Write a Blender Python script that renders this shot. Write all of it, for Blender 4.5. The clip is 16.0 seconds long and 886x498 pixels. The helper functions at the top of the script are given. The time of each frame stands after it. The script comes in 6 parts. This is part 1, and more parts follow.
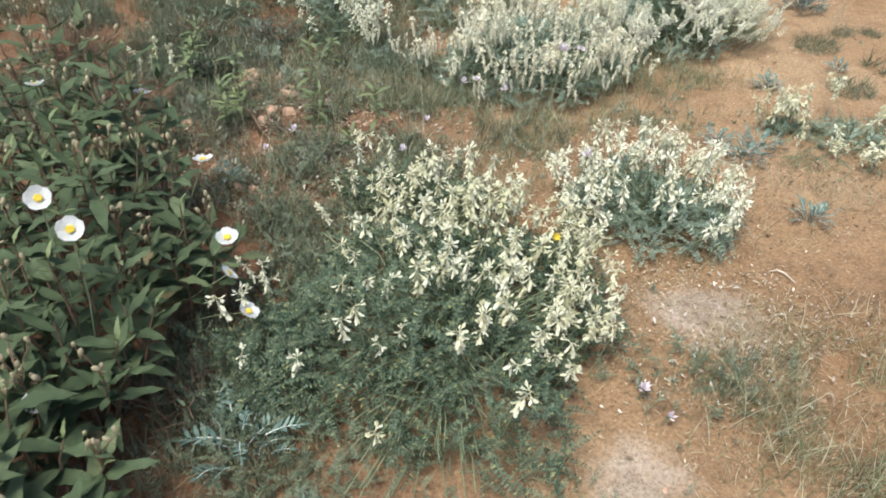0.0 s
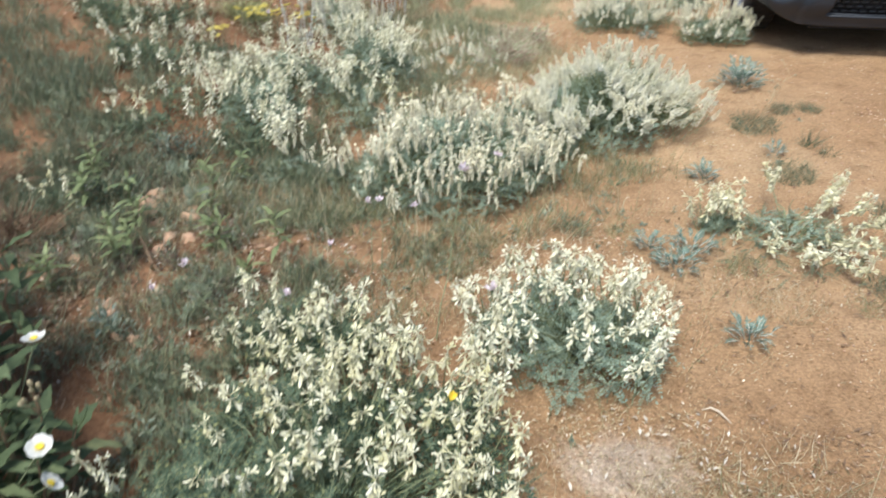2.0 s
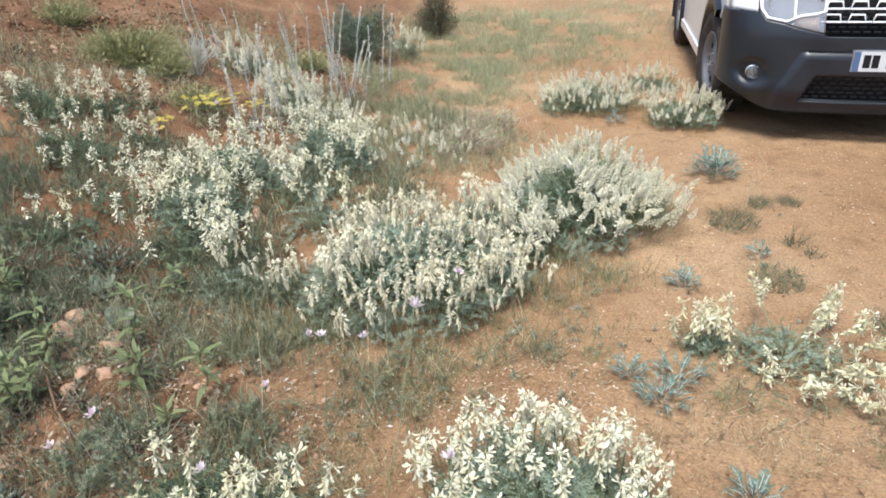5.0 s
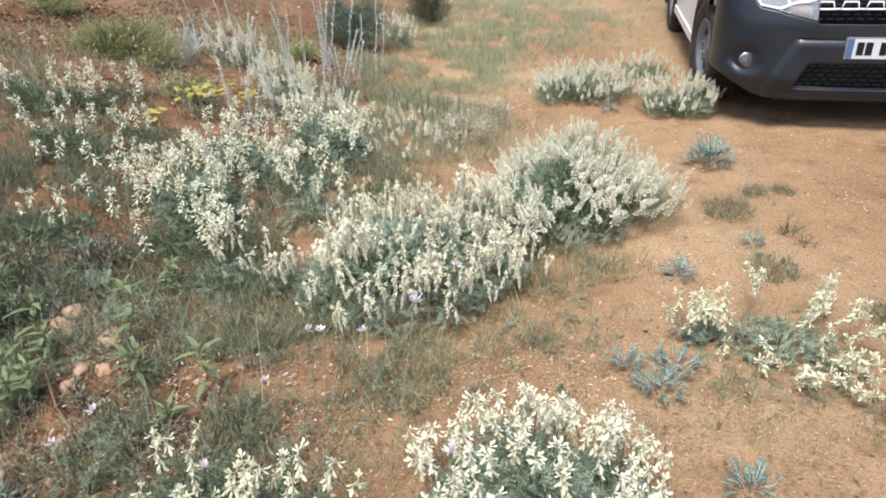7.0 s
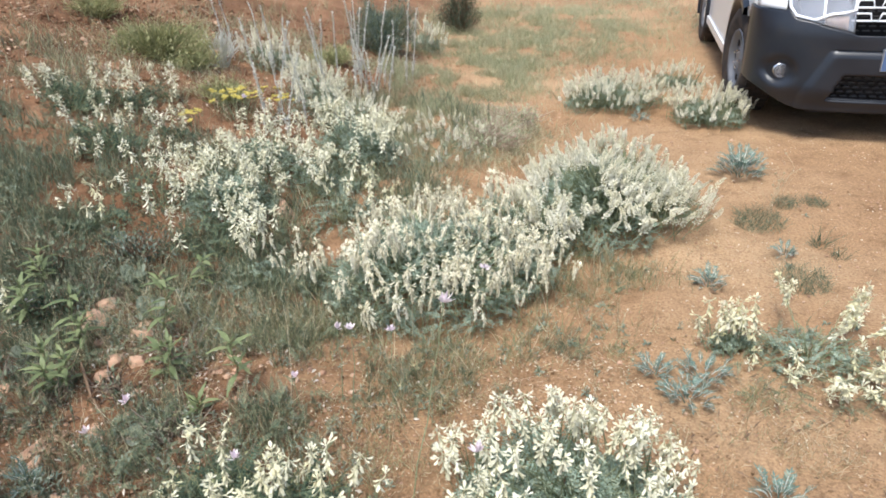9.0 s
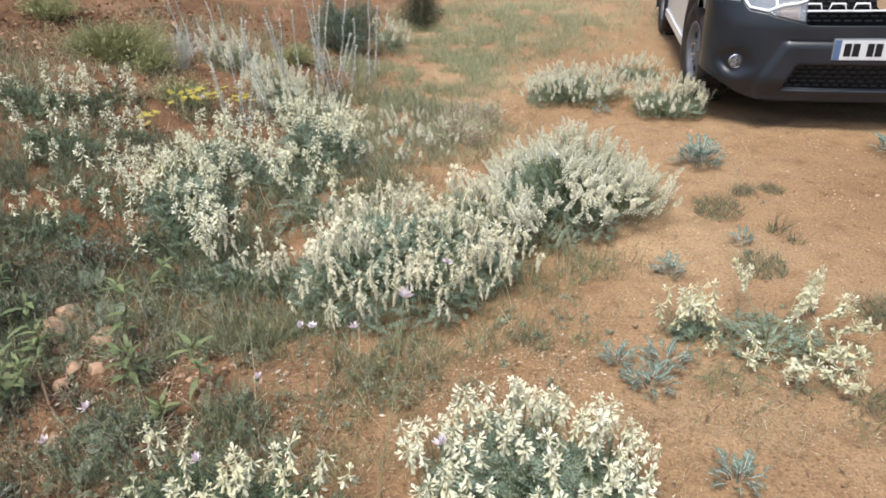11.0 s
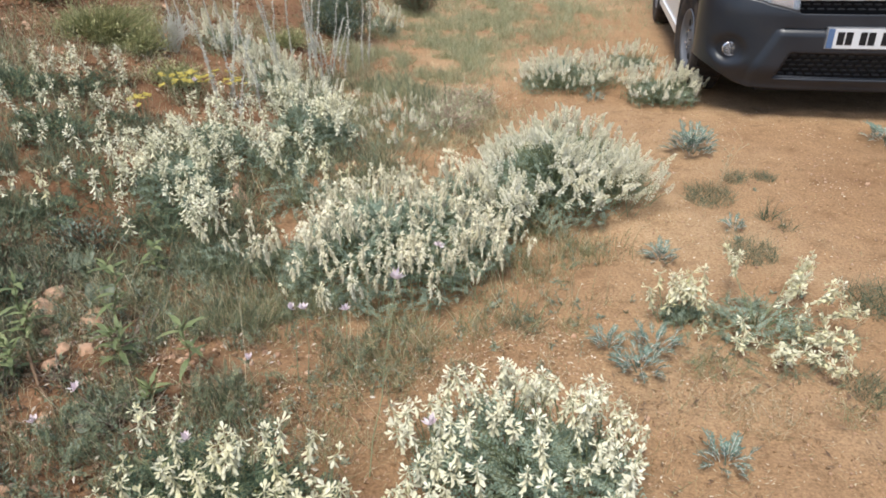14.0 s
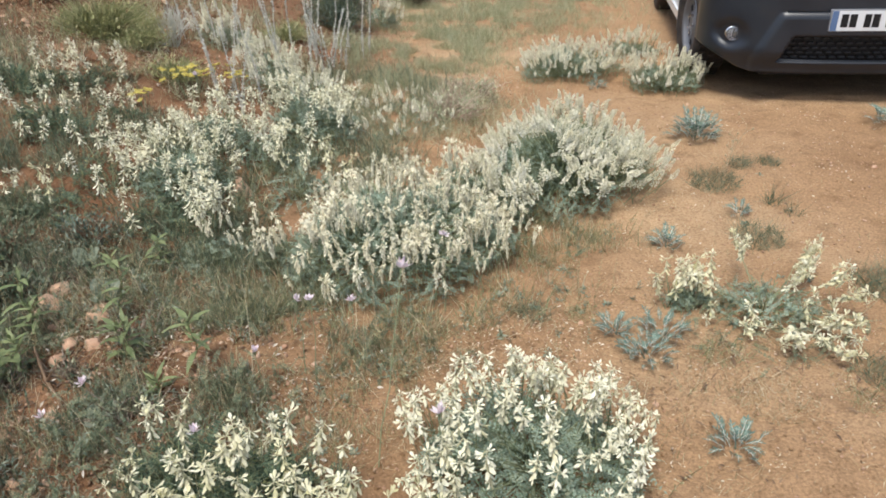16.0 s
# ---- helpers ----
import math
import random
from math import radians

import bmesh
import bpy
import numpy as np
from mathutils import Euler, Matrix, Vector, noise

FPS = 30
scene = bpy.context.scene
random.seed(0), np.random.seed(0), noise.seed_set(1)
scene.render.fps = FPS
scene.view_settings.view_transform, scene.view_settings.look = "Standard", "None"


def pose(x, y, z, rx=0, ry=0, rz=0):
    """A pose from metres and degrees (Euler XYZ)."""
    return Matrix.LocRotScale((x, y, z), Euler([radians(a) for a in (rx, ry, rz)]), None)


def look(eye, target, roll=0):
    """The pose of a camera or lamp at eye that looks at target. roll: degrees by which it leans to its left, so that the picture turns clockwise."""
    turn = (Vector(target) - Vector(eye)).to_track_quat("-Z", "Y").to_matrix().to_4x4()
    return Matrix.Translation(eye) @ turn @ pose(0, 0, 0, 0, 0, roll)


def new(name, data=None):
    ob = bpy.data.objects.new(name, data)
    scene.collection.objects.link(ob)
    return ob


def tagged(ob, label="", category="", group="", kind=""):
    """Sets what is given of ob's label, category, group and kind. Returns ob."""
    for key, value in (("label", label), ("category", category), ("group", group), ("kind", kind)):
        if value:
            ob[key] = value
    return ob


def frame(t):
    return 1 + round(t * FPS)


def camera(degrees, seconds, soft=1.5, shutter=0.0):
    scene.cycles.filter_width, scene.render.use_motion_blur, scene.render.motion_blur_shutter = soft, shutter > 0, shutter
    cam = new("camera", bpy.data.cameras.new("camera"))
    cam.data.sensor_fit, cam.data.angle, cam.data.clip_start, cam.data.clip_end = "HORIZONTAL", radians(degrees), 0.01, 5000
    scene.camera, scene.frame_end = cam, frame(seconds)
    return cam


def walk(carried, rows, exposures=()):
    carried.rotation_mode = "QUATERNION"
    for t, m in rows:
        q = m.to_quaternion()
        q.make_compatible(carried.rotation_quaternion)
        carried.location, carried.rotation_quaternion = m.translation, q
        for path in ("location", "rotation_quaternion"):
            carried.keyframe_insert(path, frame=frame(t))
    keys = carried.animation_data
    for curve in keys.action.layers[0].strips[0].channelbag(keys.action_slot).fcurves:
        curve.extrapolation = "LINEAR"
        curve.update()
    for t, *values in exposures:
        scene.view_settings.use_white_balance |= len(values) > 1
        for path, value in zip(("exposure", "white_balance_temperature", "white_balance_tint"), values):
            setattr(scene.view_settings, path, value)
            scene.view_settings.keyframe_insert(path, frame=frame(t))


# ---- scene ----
cam = camera(64.8, 16.0, soft=1.75, shutter=0.4)
PATH = [
    (0, (0.392, 0.373, 1.188), (0.216, 1.972, -0.001), 0.5),
    (0.5, (0.432, 0.428, 1.203), (0.273, 2.043, 0.034), 0.2),
    (1, (0.497, 0.518, 1.209), (0.319, 2.149, 0.065), -0.2),
    (1.5, (0.547, 0.596, 1.218), (0.351, 2.235, 0.089), -0.8),
    (2, (0.612, 0.699, 1.258), (0.464, 2.392, 0.203), -2.2),
    (2.1, (0.607, 0.716, 1.256), (0.512, 2.422, 0.218), -2.1),
    (2.5, (0.608, 0.882, 1.267), (0.62, 2.595, 0.235), -2.3),
    (3, (0.598, 0.986, 1.3), (0.658, 2.713, 0.292), -2.6),
    (3.5, (0.623, 1.045, 1.306), (0.498, 2.796, 0.349), -2.4),
    (4, (0.654, 1.052, 1.303), (0.493, 2.825, 0.391), -1.8),
    (4.5, (0.654, 1.049, 1.305), (0.548, 2.823, 0.389), -1.6),
    (4.7, (0.654, 1.038, 1.295), (0.571, 2.821, 0.392), -1.8),
    (7, (0.639, 1.044, 1.317), (0.585, 2.809, 0.377), -2.1),
    (7.5, (0.643, 1.042, 1.312), (0.599, 2.809, 0.376), -2.1),
    (8, (0.648, 1.029, 1.31), (0.612, 2.801, 0.384), -2.1),
    (8.5, (0.619, 1.032, 1.314), (0.536, 2.79, 0.365), -1.4),
    (9, (0.621, 1.021, 1.31), (0.501, 2.794, 0.392), -1.7),
    (9.2, (0.636, 1.021, 1.311), (0.553, 2.793, 0.386), -1.6),
    (11.3, (0.653, 1.015, 1.297), (0.612, 2.788, 0.372), -2.2),
    (11.5, (0.647, 1.015, 1.292), (0.598, 2.787, 0.367), -2.2),
    (12, (0.65, 1.009, 1.288), (0.629, 2.777, 0.354), -1.4),
    (12.5, (0.664, 1.009, 1.283), (0.66, 2.77, 0.333), -1.7),
    (13, (0.652, 1.011, 1.288), (0.621, 2.771, 0.338), -1.5),
    (13.5, (0.649, 1.009, 1.284), (0.629, 2.776, 0.348), -0.8),
    (14, (0.656, 1.008, 1.285), (0.635, 2.766, 0.332), -1.5),
    (14.5, (0.655, 1.011, 1.285), (0.638, 2.766, 0.327), -1.6),
    (15, (0.652, 1.011, 1.277), (0.608, 2.771, 0.328), -2.3),
    (15.5, (0.647, 1.01, 1.28), (0.622, 2.763, 0.317), -2.0),
    (16, (0.65, 1.011, 1.271), (0.619, 2.759, 0.3), -2.6),
]
walk(cam, [(t, look(eye, target, roll)) for t, eye, target, roll in PATH], [(0.0, 0.88, 6300, 4), (1.0, 0.93, 6300, 4), (3.0, 0.96, 6350, 5), (4.7, 0.97, 6350, 7), (7.0, 1.00, 6350, 8), (9.2, 1.00, 6350, 8), (11.3, 0.80, 6550, 7), (16.0, 0.77, 6600, 7)])

# ---- world and light ----
world = bpy.data.worlds.new("sky")
scene.world = world
world.use_nodes = True
wn = world.node_tree.nodes
sky = wn.new("ShaderNodeTexSky")
sky.sky_type = "NISHITA"
sky.sun_disc = False
sky.sun_elevation = radians(68)
sky.sun_rotation = radians(208)
sky.dust_density = 3.0
sky.air_density = 0.8
sky.ozone_density = 1.0
world.node_tree.links.new(sky.outputs["Color"], wn["Background"].inputs["Color"])
wn["Background"].inputs["Strength"].default_value = 0.125

sun = new("sun", bpy.data.lights.new("sun", "SUN"))
sun.data.energy = 2.1
sun.data.angle = radians(24)
sun.data.color = (1.0, 0.98, 0.955)
sun.matrix_world = look((-3.5, -3.5, 18), (0, 3, 0))

# ---- materials ----


def material(name, base, rough=0.8, metal=0.0, spec=0.3):
    m = bpy.data.materials.new(name)
    m.use_nodes = True
    b = m.node_tree.nodes["Principled BSDF"]
    b.inputs["Base Color"].default_value = (*base, 1)
    b.inputs["Roughness"].default_value = rough
    b.inputs["Metallic"].default_value = metal
    b.inputs["Specular IOR Level"].default_value = spec
    return m


def ramp(m, fac, stops, x=0):
    r = m.node_tree.nodes.new("ShaderNodeValToRGB")
    while len(r.color_ramp.elements) < len(stops):
        r.color_ramp.elements.new(0.5)
    for e, (p, c) in zip(r.color_ramp.elements, stops):
        e.position, e.color = p, (*c, 1)
    m.node_tree.links.new(fac, r.inputs["Fac"])
    return r.outputs["Color"]


def noise_out(m, scale, detail=4.0, rough=0.55, coord="Object"):
    n = m.node_tree.nodes
    tc, t = n.new("ShaderNodeTexCoord"), n.new("ShaderNodeTexNoise")
    t.inputs["Scale"].default_value = scale
    t.inputs["Detail"].default_value = detail
    t.inputs["Roughness"].default_value = rough
    m.node_tree.links.new(tc.outputs[coord], t.inputs["Vector"])
    return t.outputs["Fac"]


def mixed(m, fac, a, b, kind="MIX"):
    x = m.node_tree.nodes.new("ShaderNodeMix")
    x.data_type, x.blend_type = "RGBA", kind
    for sock, v in ((x.inputs[0], fac), (x.inputs[6], a), (x.inputs[7], b)):
        if isinstance(v, (int, float)):
            sock.default_value = v
        elif isinstance(v, tuple):
            sock.default_value = (*v, 1)
        else:
            m.node_tree.links.new(v, sock)
    return x.outputs[2]


def bump(m, height, strength, dist):
    b = m.node_tree.nodes.new("ShaderNodeBump")
    b.inputs["Strength"].default_value = strength
    b.inputs["Distance"].default_value = dist
    m.node_tree.links.new(height, b.inputs["Height"])
    m.node_tree.links.new(b.outputs["Normal"], m.node_tree.nodes["Principled BSDF"].inputs["Normal"])


def colour(m, sock):
    m.node_tree.links.new(sock, m.node_tree.nodes["Principled BSDF"].inputs["Base Color"])


def random_island(m):
    return m.node_tree.nodes.new("ShaderNodeNewGeometry").outputs["Random Per Island"]


def random_object(m):
    return m.node_tree.nodes.new("ShaderNodeObjectInfo").outputs["Random"]


def leafy(name, stops, rough=0.6, through_light=0.25, by_object=False, spec=0.3):
    """A leaf or petal: colour by the single leaf, some light passing through."""
    m = material(name, stops[0][1], rough, 0, spec)
    c = ramp(m, random_island(m), stops)
    if by_object:
        c2 = ramp(m, random_object(m), stops)
        c = mixed(m, 0.5, c, c2)
    grain = ramp(m, noise_out(m, 60, 3), [(0.25, (0.82, 0.82, 0.8)), (0.75, (1.12, 1.1, 1.08))])
    c = mixed(m, 1.0, c, grain, "MULTIPLY")
    colour(m, c)
    n = m.node_tree.nodes
    tr, mx = n.new("ShaderNodeBsdfTranslucent"), n.new("ShaderNodeMixShader")
    m.node_tree.links.new(c, tr.inputs["Color"])
    mx.inputs[0].default_value = through_light
    m.node_tree.links.new(n["Principled BSDF"].outputs[0], mx.inputs[1])
    m.node_tree.links.new(tr.outputs[0], mx.inputs[2])
    m.node_tree.links.new(mx.outputs[0], n["Material Output"].inputs["Surface"])
    return m


# soil: red-brown earth, paler where it is trodden dry, with crumbs and grit
M_SOIL = material("red_soil", (0.4, 0.19, 0.09), 0.95, 0, 0.15)
big = ramp(M_SOIL, noise_out(M_SOIL, 0.9, 5), [(0.3, (0.258, 0.154, 0.082)), (0.5, (0.314, 0.197, 0.109)), (0.72, (0.386, 0.265, 0.156))])
mid = ramp(M_SOIL, noise_out(M_SOIL, 9, 6, 0.65), [(0.3, (0.74, 0.71, 0.69)), (0.48, (1, 1, 1)), (0.75, (1.13, 1.13, 1.13))])
grit = ramp(M_SOIL, noise_out(M_SOIL, 110, 4, 0.7), [(0.3, (0.58, 0.55, 0.53)), (0.47, (0.97, 0.97, 0.97)), (0.66, (1.30, 1.32, 1.32))])
# redder soil of the bank, its tones darkened further for shade among the herbs
red = ramp(M_SOIL, noise_out(M_SOIL, 2.2, 5), [(0.3, (0.128, 0.068, 0.037)), (0.55, (0.196, 0.106, 0.058)), (0.75, (0.285, 0.164, 0.095))])
nodes = M_SOIL.node_tree.nodes
where, split, edge_, spread_ = nodes.new("ShaderNodeTexCoord"), nodes.new("ShaderNodeSeparateXYZ"), nodes.new("ShaderNodeMath"), nodes.new("ShaderNodeMapRange")
M_SOIL.node_tree.links.new(where.outputs["Object"], split.inputs[0])
edge_.operation = "MULTIPLY_ADD"
edge_.inputs[1].default_value = 1.4
M_SOIL.node_tree.links.new(noise_out(M_SOIL, 1.7, 4), edge_.inputs[0])
M_SOIL.node_tree.links.new(split.outputs["X"], edge_.inputs[2])
spread_.inputs["From Min"].default_value, spread_.inputs["From Max"].default_value = 0.45, 1.15
M_SOIL.node_tree.links.new(edge_.outputs[0], spread_.inputs["Value"])
big = mixed(M_SOIL, spread_.outputs["Result"], red, big)


def dust_patch(under, x, y, rx, ry, strength):
    """A bleached, ashy patch with a ragged edge."""
    n, link = M_SOIL.node_tree.nodes, M_SOIL.node_tree.links
    tc, mp, gr, add, rng_ = n.new("ShaderNodeTexCoord"), n.new("ShaderNodeMapping"), n.new("ShaderNodeVectorMath"), n.new("ShaderNodeMath"), n.new("ShaderNodeMapRange")
    mp.vector_type = "TEXTURE"
    mp.inputs["Location"].default_value, mp.inputs["Scale"].default_value = (x, y, 0), (rx, ry, 1)
    gr.operation, add.operation = "LENGTH", "MULTIPLY_ADD"
    link.new(tc.outputs["Object"], mp.inputs["Vector"])
    link.new(mp.outputs[0], gr.inputs[0])
    link.new(noise_out(M_SOIL, 14, 6, 0.7), add.inputs[0])
    add.inputs[1].default_value = 2.0
    link.new(gr.outputs["Value"], add.inputs[2])
    rng_.inputs["From Min"].default_value, rng_.inputs["From Max"].default_value = 1.35, 2.0
    rng_.inputs["To Min"].default_value, rng_.inputs["To Max"].default_value = strength, 0.0
    link.new(add.outputs[0], rng_.inputs["Value"])
    return mixed(M_SOIL, rng_.outputs["Result"], under, (0.50, 0.42, 0.345))


big = dust_patch(big, 0.92, 1.80, 0.20, 0.13, 0.62)
big = dust_patch(big, 0.70, 1.27, 0.12, 0.14, 0.5)
colour(M_SOIL, mixed(M_SOIL, 1.0, mixed(M_SOIL, 1.0, big, mid, "MULTIPLY"), grit, "MULTIPLY"))
bump(M_SOIL, noise_out(M_SOIL, 70, 8, 0.7), 0.8, 0.012)

M_ROCK = material("pale_stone", (0.5, 0.34, 0.24), 0.9, 0, 0.2)
colour(M_ROCK, mixed(M_ROCK, 1.0, ramp(M_ROCK, noise_out(M_ROCK, 14, 6, 0.6), [(0.25, (0.28, 0.155, 0.095)), (0.5, (0.42, 0.275, 0.185)), (0.75, (0.57, 0.45, 0.35))]),
                     ramp(M_ROCK, random_island(M_ROCK), [(0, (0.75, 0.7, 0.66)), (1, (1.25, 1.25, 1.25))]), "MULTIPLY"))
bump(M_ROCK, noise_out(M_ROCK, 60, 6), 0.6, 0.006)

M_LEAF = leafy("milkvetch_leaf", [(0, (0.046, 0.078, 0.050)), (0.5, (0.094, 0.140, 0.092)), (0.86, (0.170, 0.222, 0.145)), (1, (0.35, 0.36, 0.16))], 0.6)
M_GREYLEAF = leafy("woolly_milkvetch_leaf", [(0, (0.21, 0.29, 0.23)), (0.5, (0.315, 0.40, 0.32)), (0.9, (0.39, 0.46, 0.36)), (1, (0.44, 0.47, 0.33))], 0.7, 0.3)
M_STEM = leafy("milkvetch_stem", [(0, (0.15, 0.195, 0.11)), (1, (0.27, 0.29, 0.17))], 0.7, 0.05)
M_CREAM = leafy("cream_petal", [(0, (0.56, 0.53, 0.28)), (0.25, (0.72, 0.69, 0.45)), (0.65, (0.82, 0.79, 0.59)), (1, (0.87, 0.86, 0.72))], 0.6, 0.3, True)
M_BEIGE = leafy("fading_petal", [(0, (0.58, 0.52, 0.35)), (0.4, (0.75, 0.70, 0.52)), (1, (0.87, 0.85, 0.70))], 0.65, 0.18, True)
M_PLUME = leafy("white_petal_of_plume", [(0, (0.76, 0.74, 0.56)), (0.3, (0.87, 0.85, 0.70)), (1, (0.90, 0.89, 0.79))], 0.6, 0.2, True)
M_IVORY = leafy("ivory_petal", [(0, (0.64, 0.61, 0.40)), (0.3, (0.80, 0.77, 0.57)), (1, (0.88, 0.87, 0.73))], 0.6, 0.25, True)
M_FEATHER = leafy("feathery_herb_leaf", [(0, (0.10, 0.135, 0.085)), (0.6, (0.165, 0.20, 0.13)), (1, (0.28, 0.28, 0.17))], 0.65, 0.2)
M_CALYX = leafy("pale_calyx", [(0, (0.50, 0.49, 0.31)), (1, (0.68, 0.65, 0.47))], 0.7, 0.15)
M_CIST = leafy("rockrose_leaf", [(0, (0.036, 0.055, 0.027)), (0.5, (0.074, 0.104, 0.052)), (0.85, (0.135, 0.17, 0.09)), (0.95, (0.19, 0.22, 0.11)), (1, (0.27, 0.165, 0.085))], 0.72, 0.15, True, 0.2)
M_TWIG = leafy("woody_twig", [(0, (0.12, 0.075, 0.05)), (1, (0.24, 0.16, 0.10))], 0.85, 0.0)
M_BUD = leafy("rockrose_bud", [(0, (0.19, 0.19, 0.10)), (0.6, (0.28, 0.26, 0.15)), (1, (0.38, 0.31, 0.20))], 0.6, 0.05)
M_WHITE = leafy("white_petal", [(0, (0.82, 0.82, 0.80)), (1, (0.88, 0.88, 0.87))], 0.6, 0.45)
M_YELLOW = leafy("yellow_anther", [(0, (0.78, 0.55, 0.04)), (1, (0.86, 0.70, 0.12))], 0.7, 0.1)
M_PINK = leafy("lilac_petal", [(0, (0.78, 0.64, 0.72)), (1, (0.90, 0.85, 0.87))], 0.6, 0.3)
M_GRASS = leafy("thin_grass", [(0, (0.15, 0.18, 0.085)), (0.45, (0.30, 0.32, 0.175)), (0.75, (0.46, 0.44, 0.27)), (1, (0.66, 0.60, 0.43))], 0.6, 0.3)
M_DRY = leafy("dry_grass", [(0, (0.22, 0.18, 0.09)), (0.5, (0.42, 0.34, 0.21)), (1, (0.64, 0.56, 0.40))], 0.7, 0.2)
M_HERB = leafy("grey_herb", [(0, (0.082, 0.115, 0.072)), (0.6, (0.165, 0.20, 0.13)), (1, (0.32, 0.31, 0.20))], 0.6, 0.2)
M_BLUE = leafy("blue_thistle_leaf", [(0, (0.095, 0.160, 0.132)), (1, (0.215, 0.300, 0.25))], 0.7, 0.15)
M_FRESH = leafy("fresh_leaf", [(0, (0.105, 0.145, 0.066)), (0.6, (0.20, 0.245, 0.112)), (1, (0.31, 0.345, 0.165))], 0.5, 0.25, True)
M_SILVER = leafy("silver_stalk", [(0, (0.55, 0.56, 0.51)), (1, (0.78, 0.78, 0.72))], 0.7, 0.1)
M_TEAL = leafy("teal_shrub_leaf", [(0, (0.07, 0.105, 0.08)), (0.6, (0.14, 0.19, 0.15)), (1, (0.32, 0.37, 0.30))], 0.6, 0.15)
M_FARGRASS = leafy("pale_far_grass", [(0, (0.28, 0.33, 0.20)), (0.5, (0.42, 0.46, 0.29)), (1, (0.62, 0.59, 0.42))], 0.6, 0.25)
M_DARKLEAF = leafy("dark_shrub_leaf", [(0, (0.045, 0.07, 0.04)), (0.7, (0.085, 0.12, 0.07)), (1, (0.17, 0.20, 0.13))], 0.5, 0.15)
M_PALEWOOD = leafy("bleached_wood", [(0, (0.5, 0.42, 0.32)), (1, (0.66, 0.58, 0.46))], 0.8, 0.0)
M_PALEMAT = leafy("bleached_dead_grass", [(0, (0.36, 0.31, 0.25)), (0.5, (0.50, 0.45, 0.38)), (1, (0.66, 0.61, 0.53))], 0.8, 0.1)
M_PETALFALL = leafy("fallen_petal", [(0, (0.55, 0.45, 0.30)), (1, (0.82, 0.76, 0.64))], 0.7, 0.15)

# ---- small tools ----
LATTICE = np.random.default_rng(3).random((256, 256))


def vnoise(x, y, f, s=0):
    """Smooth value noise, about -1 to 1."""
    x, y = np.asarray(x, float) * f + 17.3 * (s + 1), np.asarray(y, float) * f + 41.7 * (s + 1)
    i, j = np.floor(x).astype(int), np.floor(y).astype(int)
    u, v = x - i, y - j
    u, v = u * u * (3 - 2 * u), v * v * (3 - 2 * v)
    g = lambda a, b: LATTICE[a % 256, b % 256]
    r = (g(i, j) * (1 - u) + g(i + 1, j) * u) * (1 - v) + (g(i, j + 1) * (1 - u) + g(i + 1, j + 1) * u) * v
    return 2 * r - 1


def smooth(a, b, x):
    t = np.clip((x - a) / (b - a), 0, 1)
    return t * t * (3 - 2 * t)


def ground_z(x, y):
    """Height of the earth: a level track, a bank that rises beside it."""
    x, y = np.asarray(x, float), np.asarray(y, float)
    u = np.clip(-(x + 0.15) + 0.10 * (y - 3.2), 0, 40)
    bank = 0.24 * np.minimum(u, 8) ** 1.15 * smooth(2.6, 4.4, y)
    near = np.exp(-((x / 9) ** 2 + ((y - 4) / 9) ** 2))
    lumps = near * (0.020 * vnoise(x, y, 1.6) + 0.010 * vnoise(x, y, 5.2, 1))
    far = (1 - near) * 0.35 * vnoise(x, y, 0.05, 2)
    return bank + lumps + far


def gz(x, y):
    return float(ground_z(x, y))


class Soup:
    """Many small copies of a few templates, joined into one mesh."""

    def __init__(self):
        self.v, self.f, self.m, self.n = [], [], [], 0

    def add(self, shape, mats, slot=None):
        v, f, mi = shape
        mats = np.asarray(mats, float).reshape(-1, 4, 4)
        k = len(mats)
        w = np.einsum("nij,vj->nvi", mats[:, :3, :3], v) + mats[:, None, :3, 3]
        self.v.append(w.reshape(-1, 3))
        self.f.append((f[None] + (np.arange(k) * len(v))[:, None, None] + self.n).reshape(-1, 3))
        self.m.append(np.tile(mi if slot is None else np.full(len(f), slot), k))
        self.n += k * len(v)
        return self

    def shape(self):
        return np.concatenate(self.v), np.concatenate(self.f), np.concatenate(self.m)

    def mesh(self, name, materials, smooth_faces=False):
        return mesh_of(name, self.shape(), materials, smooth_faces)


def mesh_of(name, shape, materials, smooth_faces=False):
    v, f, mi = shape
    me = bpy.data.meshes.new(name)
    me.vertices.add(len(v))
    me.vertices.foreach_set("co", np.asarray(v, np.float32).ravel())
    me.loops.add(len(f) * 3)
    me.loops.foreach_set("vertex_index", np.asarray(f, np.int32).ravel())
    me.polygons.add(len(f))
    me.polygons.foreach_set("loop_start", np.arange(0, len(f) * 3, 3, dtype=np.int32))
    for mat in materials:
        me.materials.append(mat)
    me.polygons.foreach_set("material_index", np.asarray(mi, np.int32))
    if smooth_faces:
        me.polygons.foreach_set("use_smooth", np.ones(len(f), bool))
    me.update(calc_edges=True)
    return me


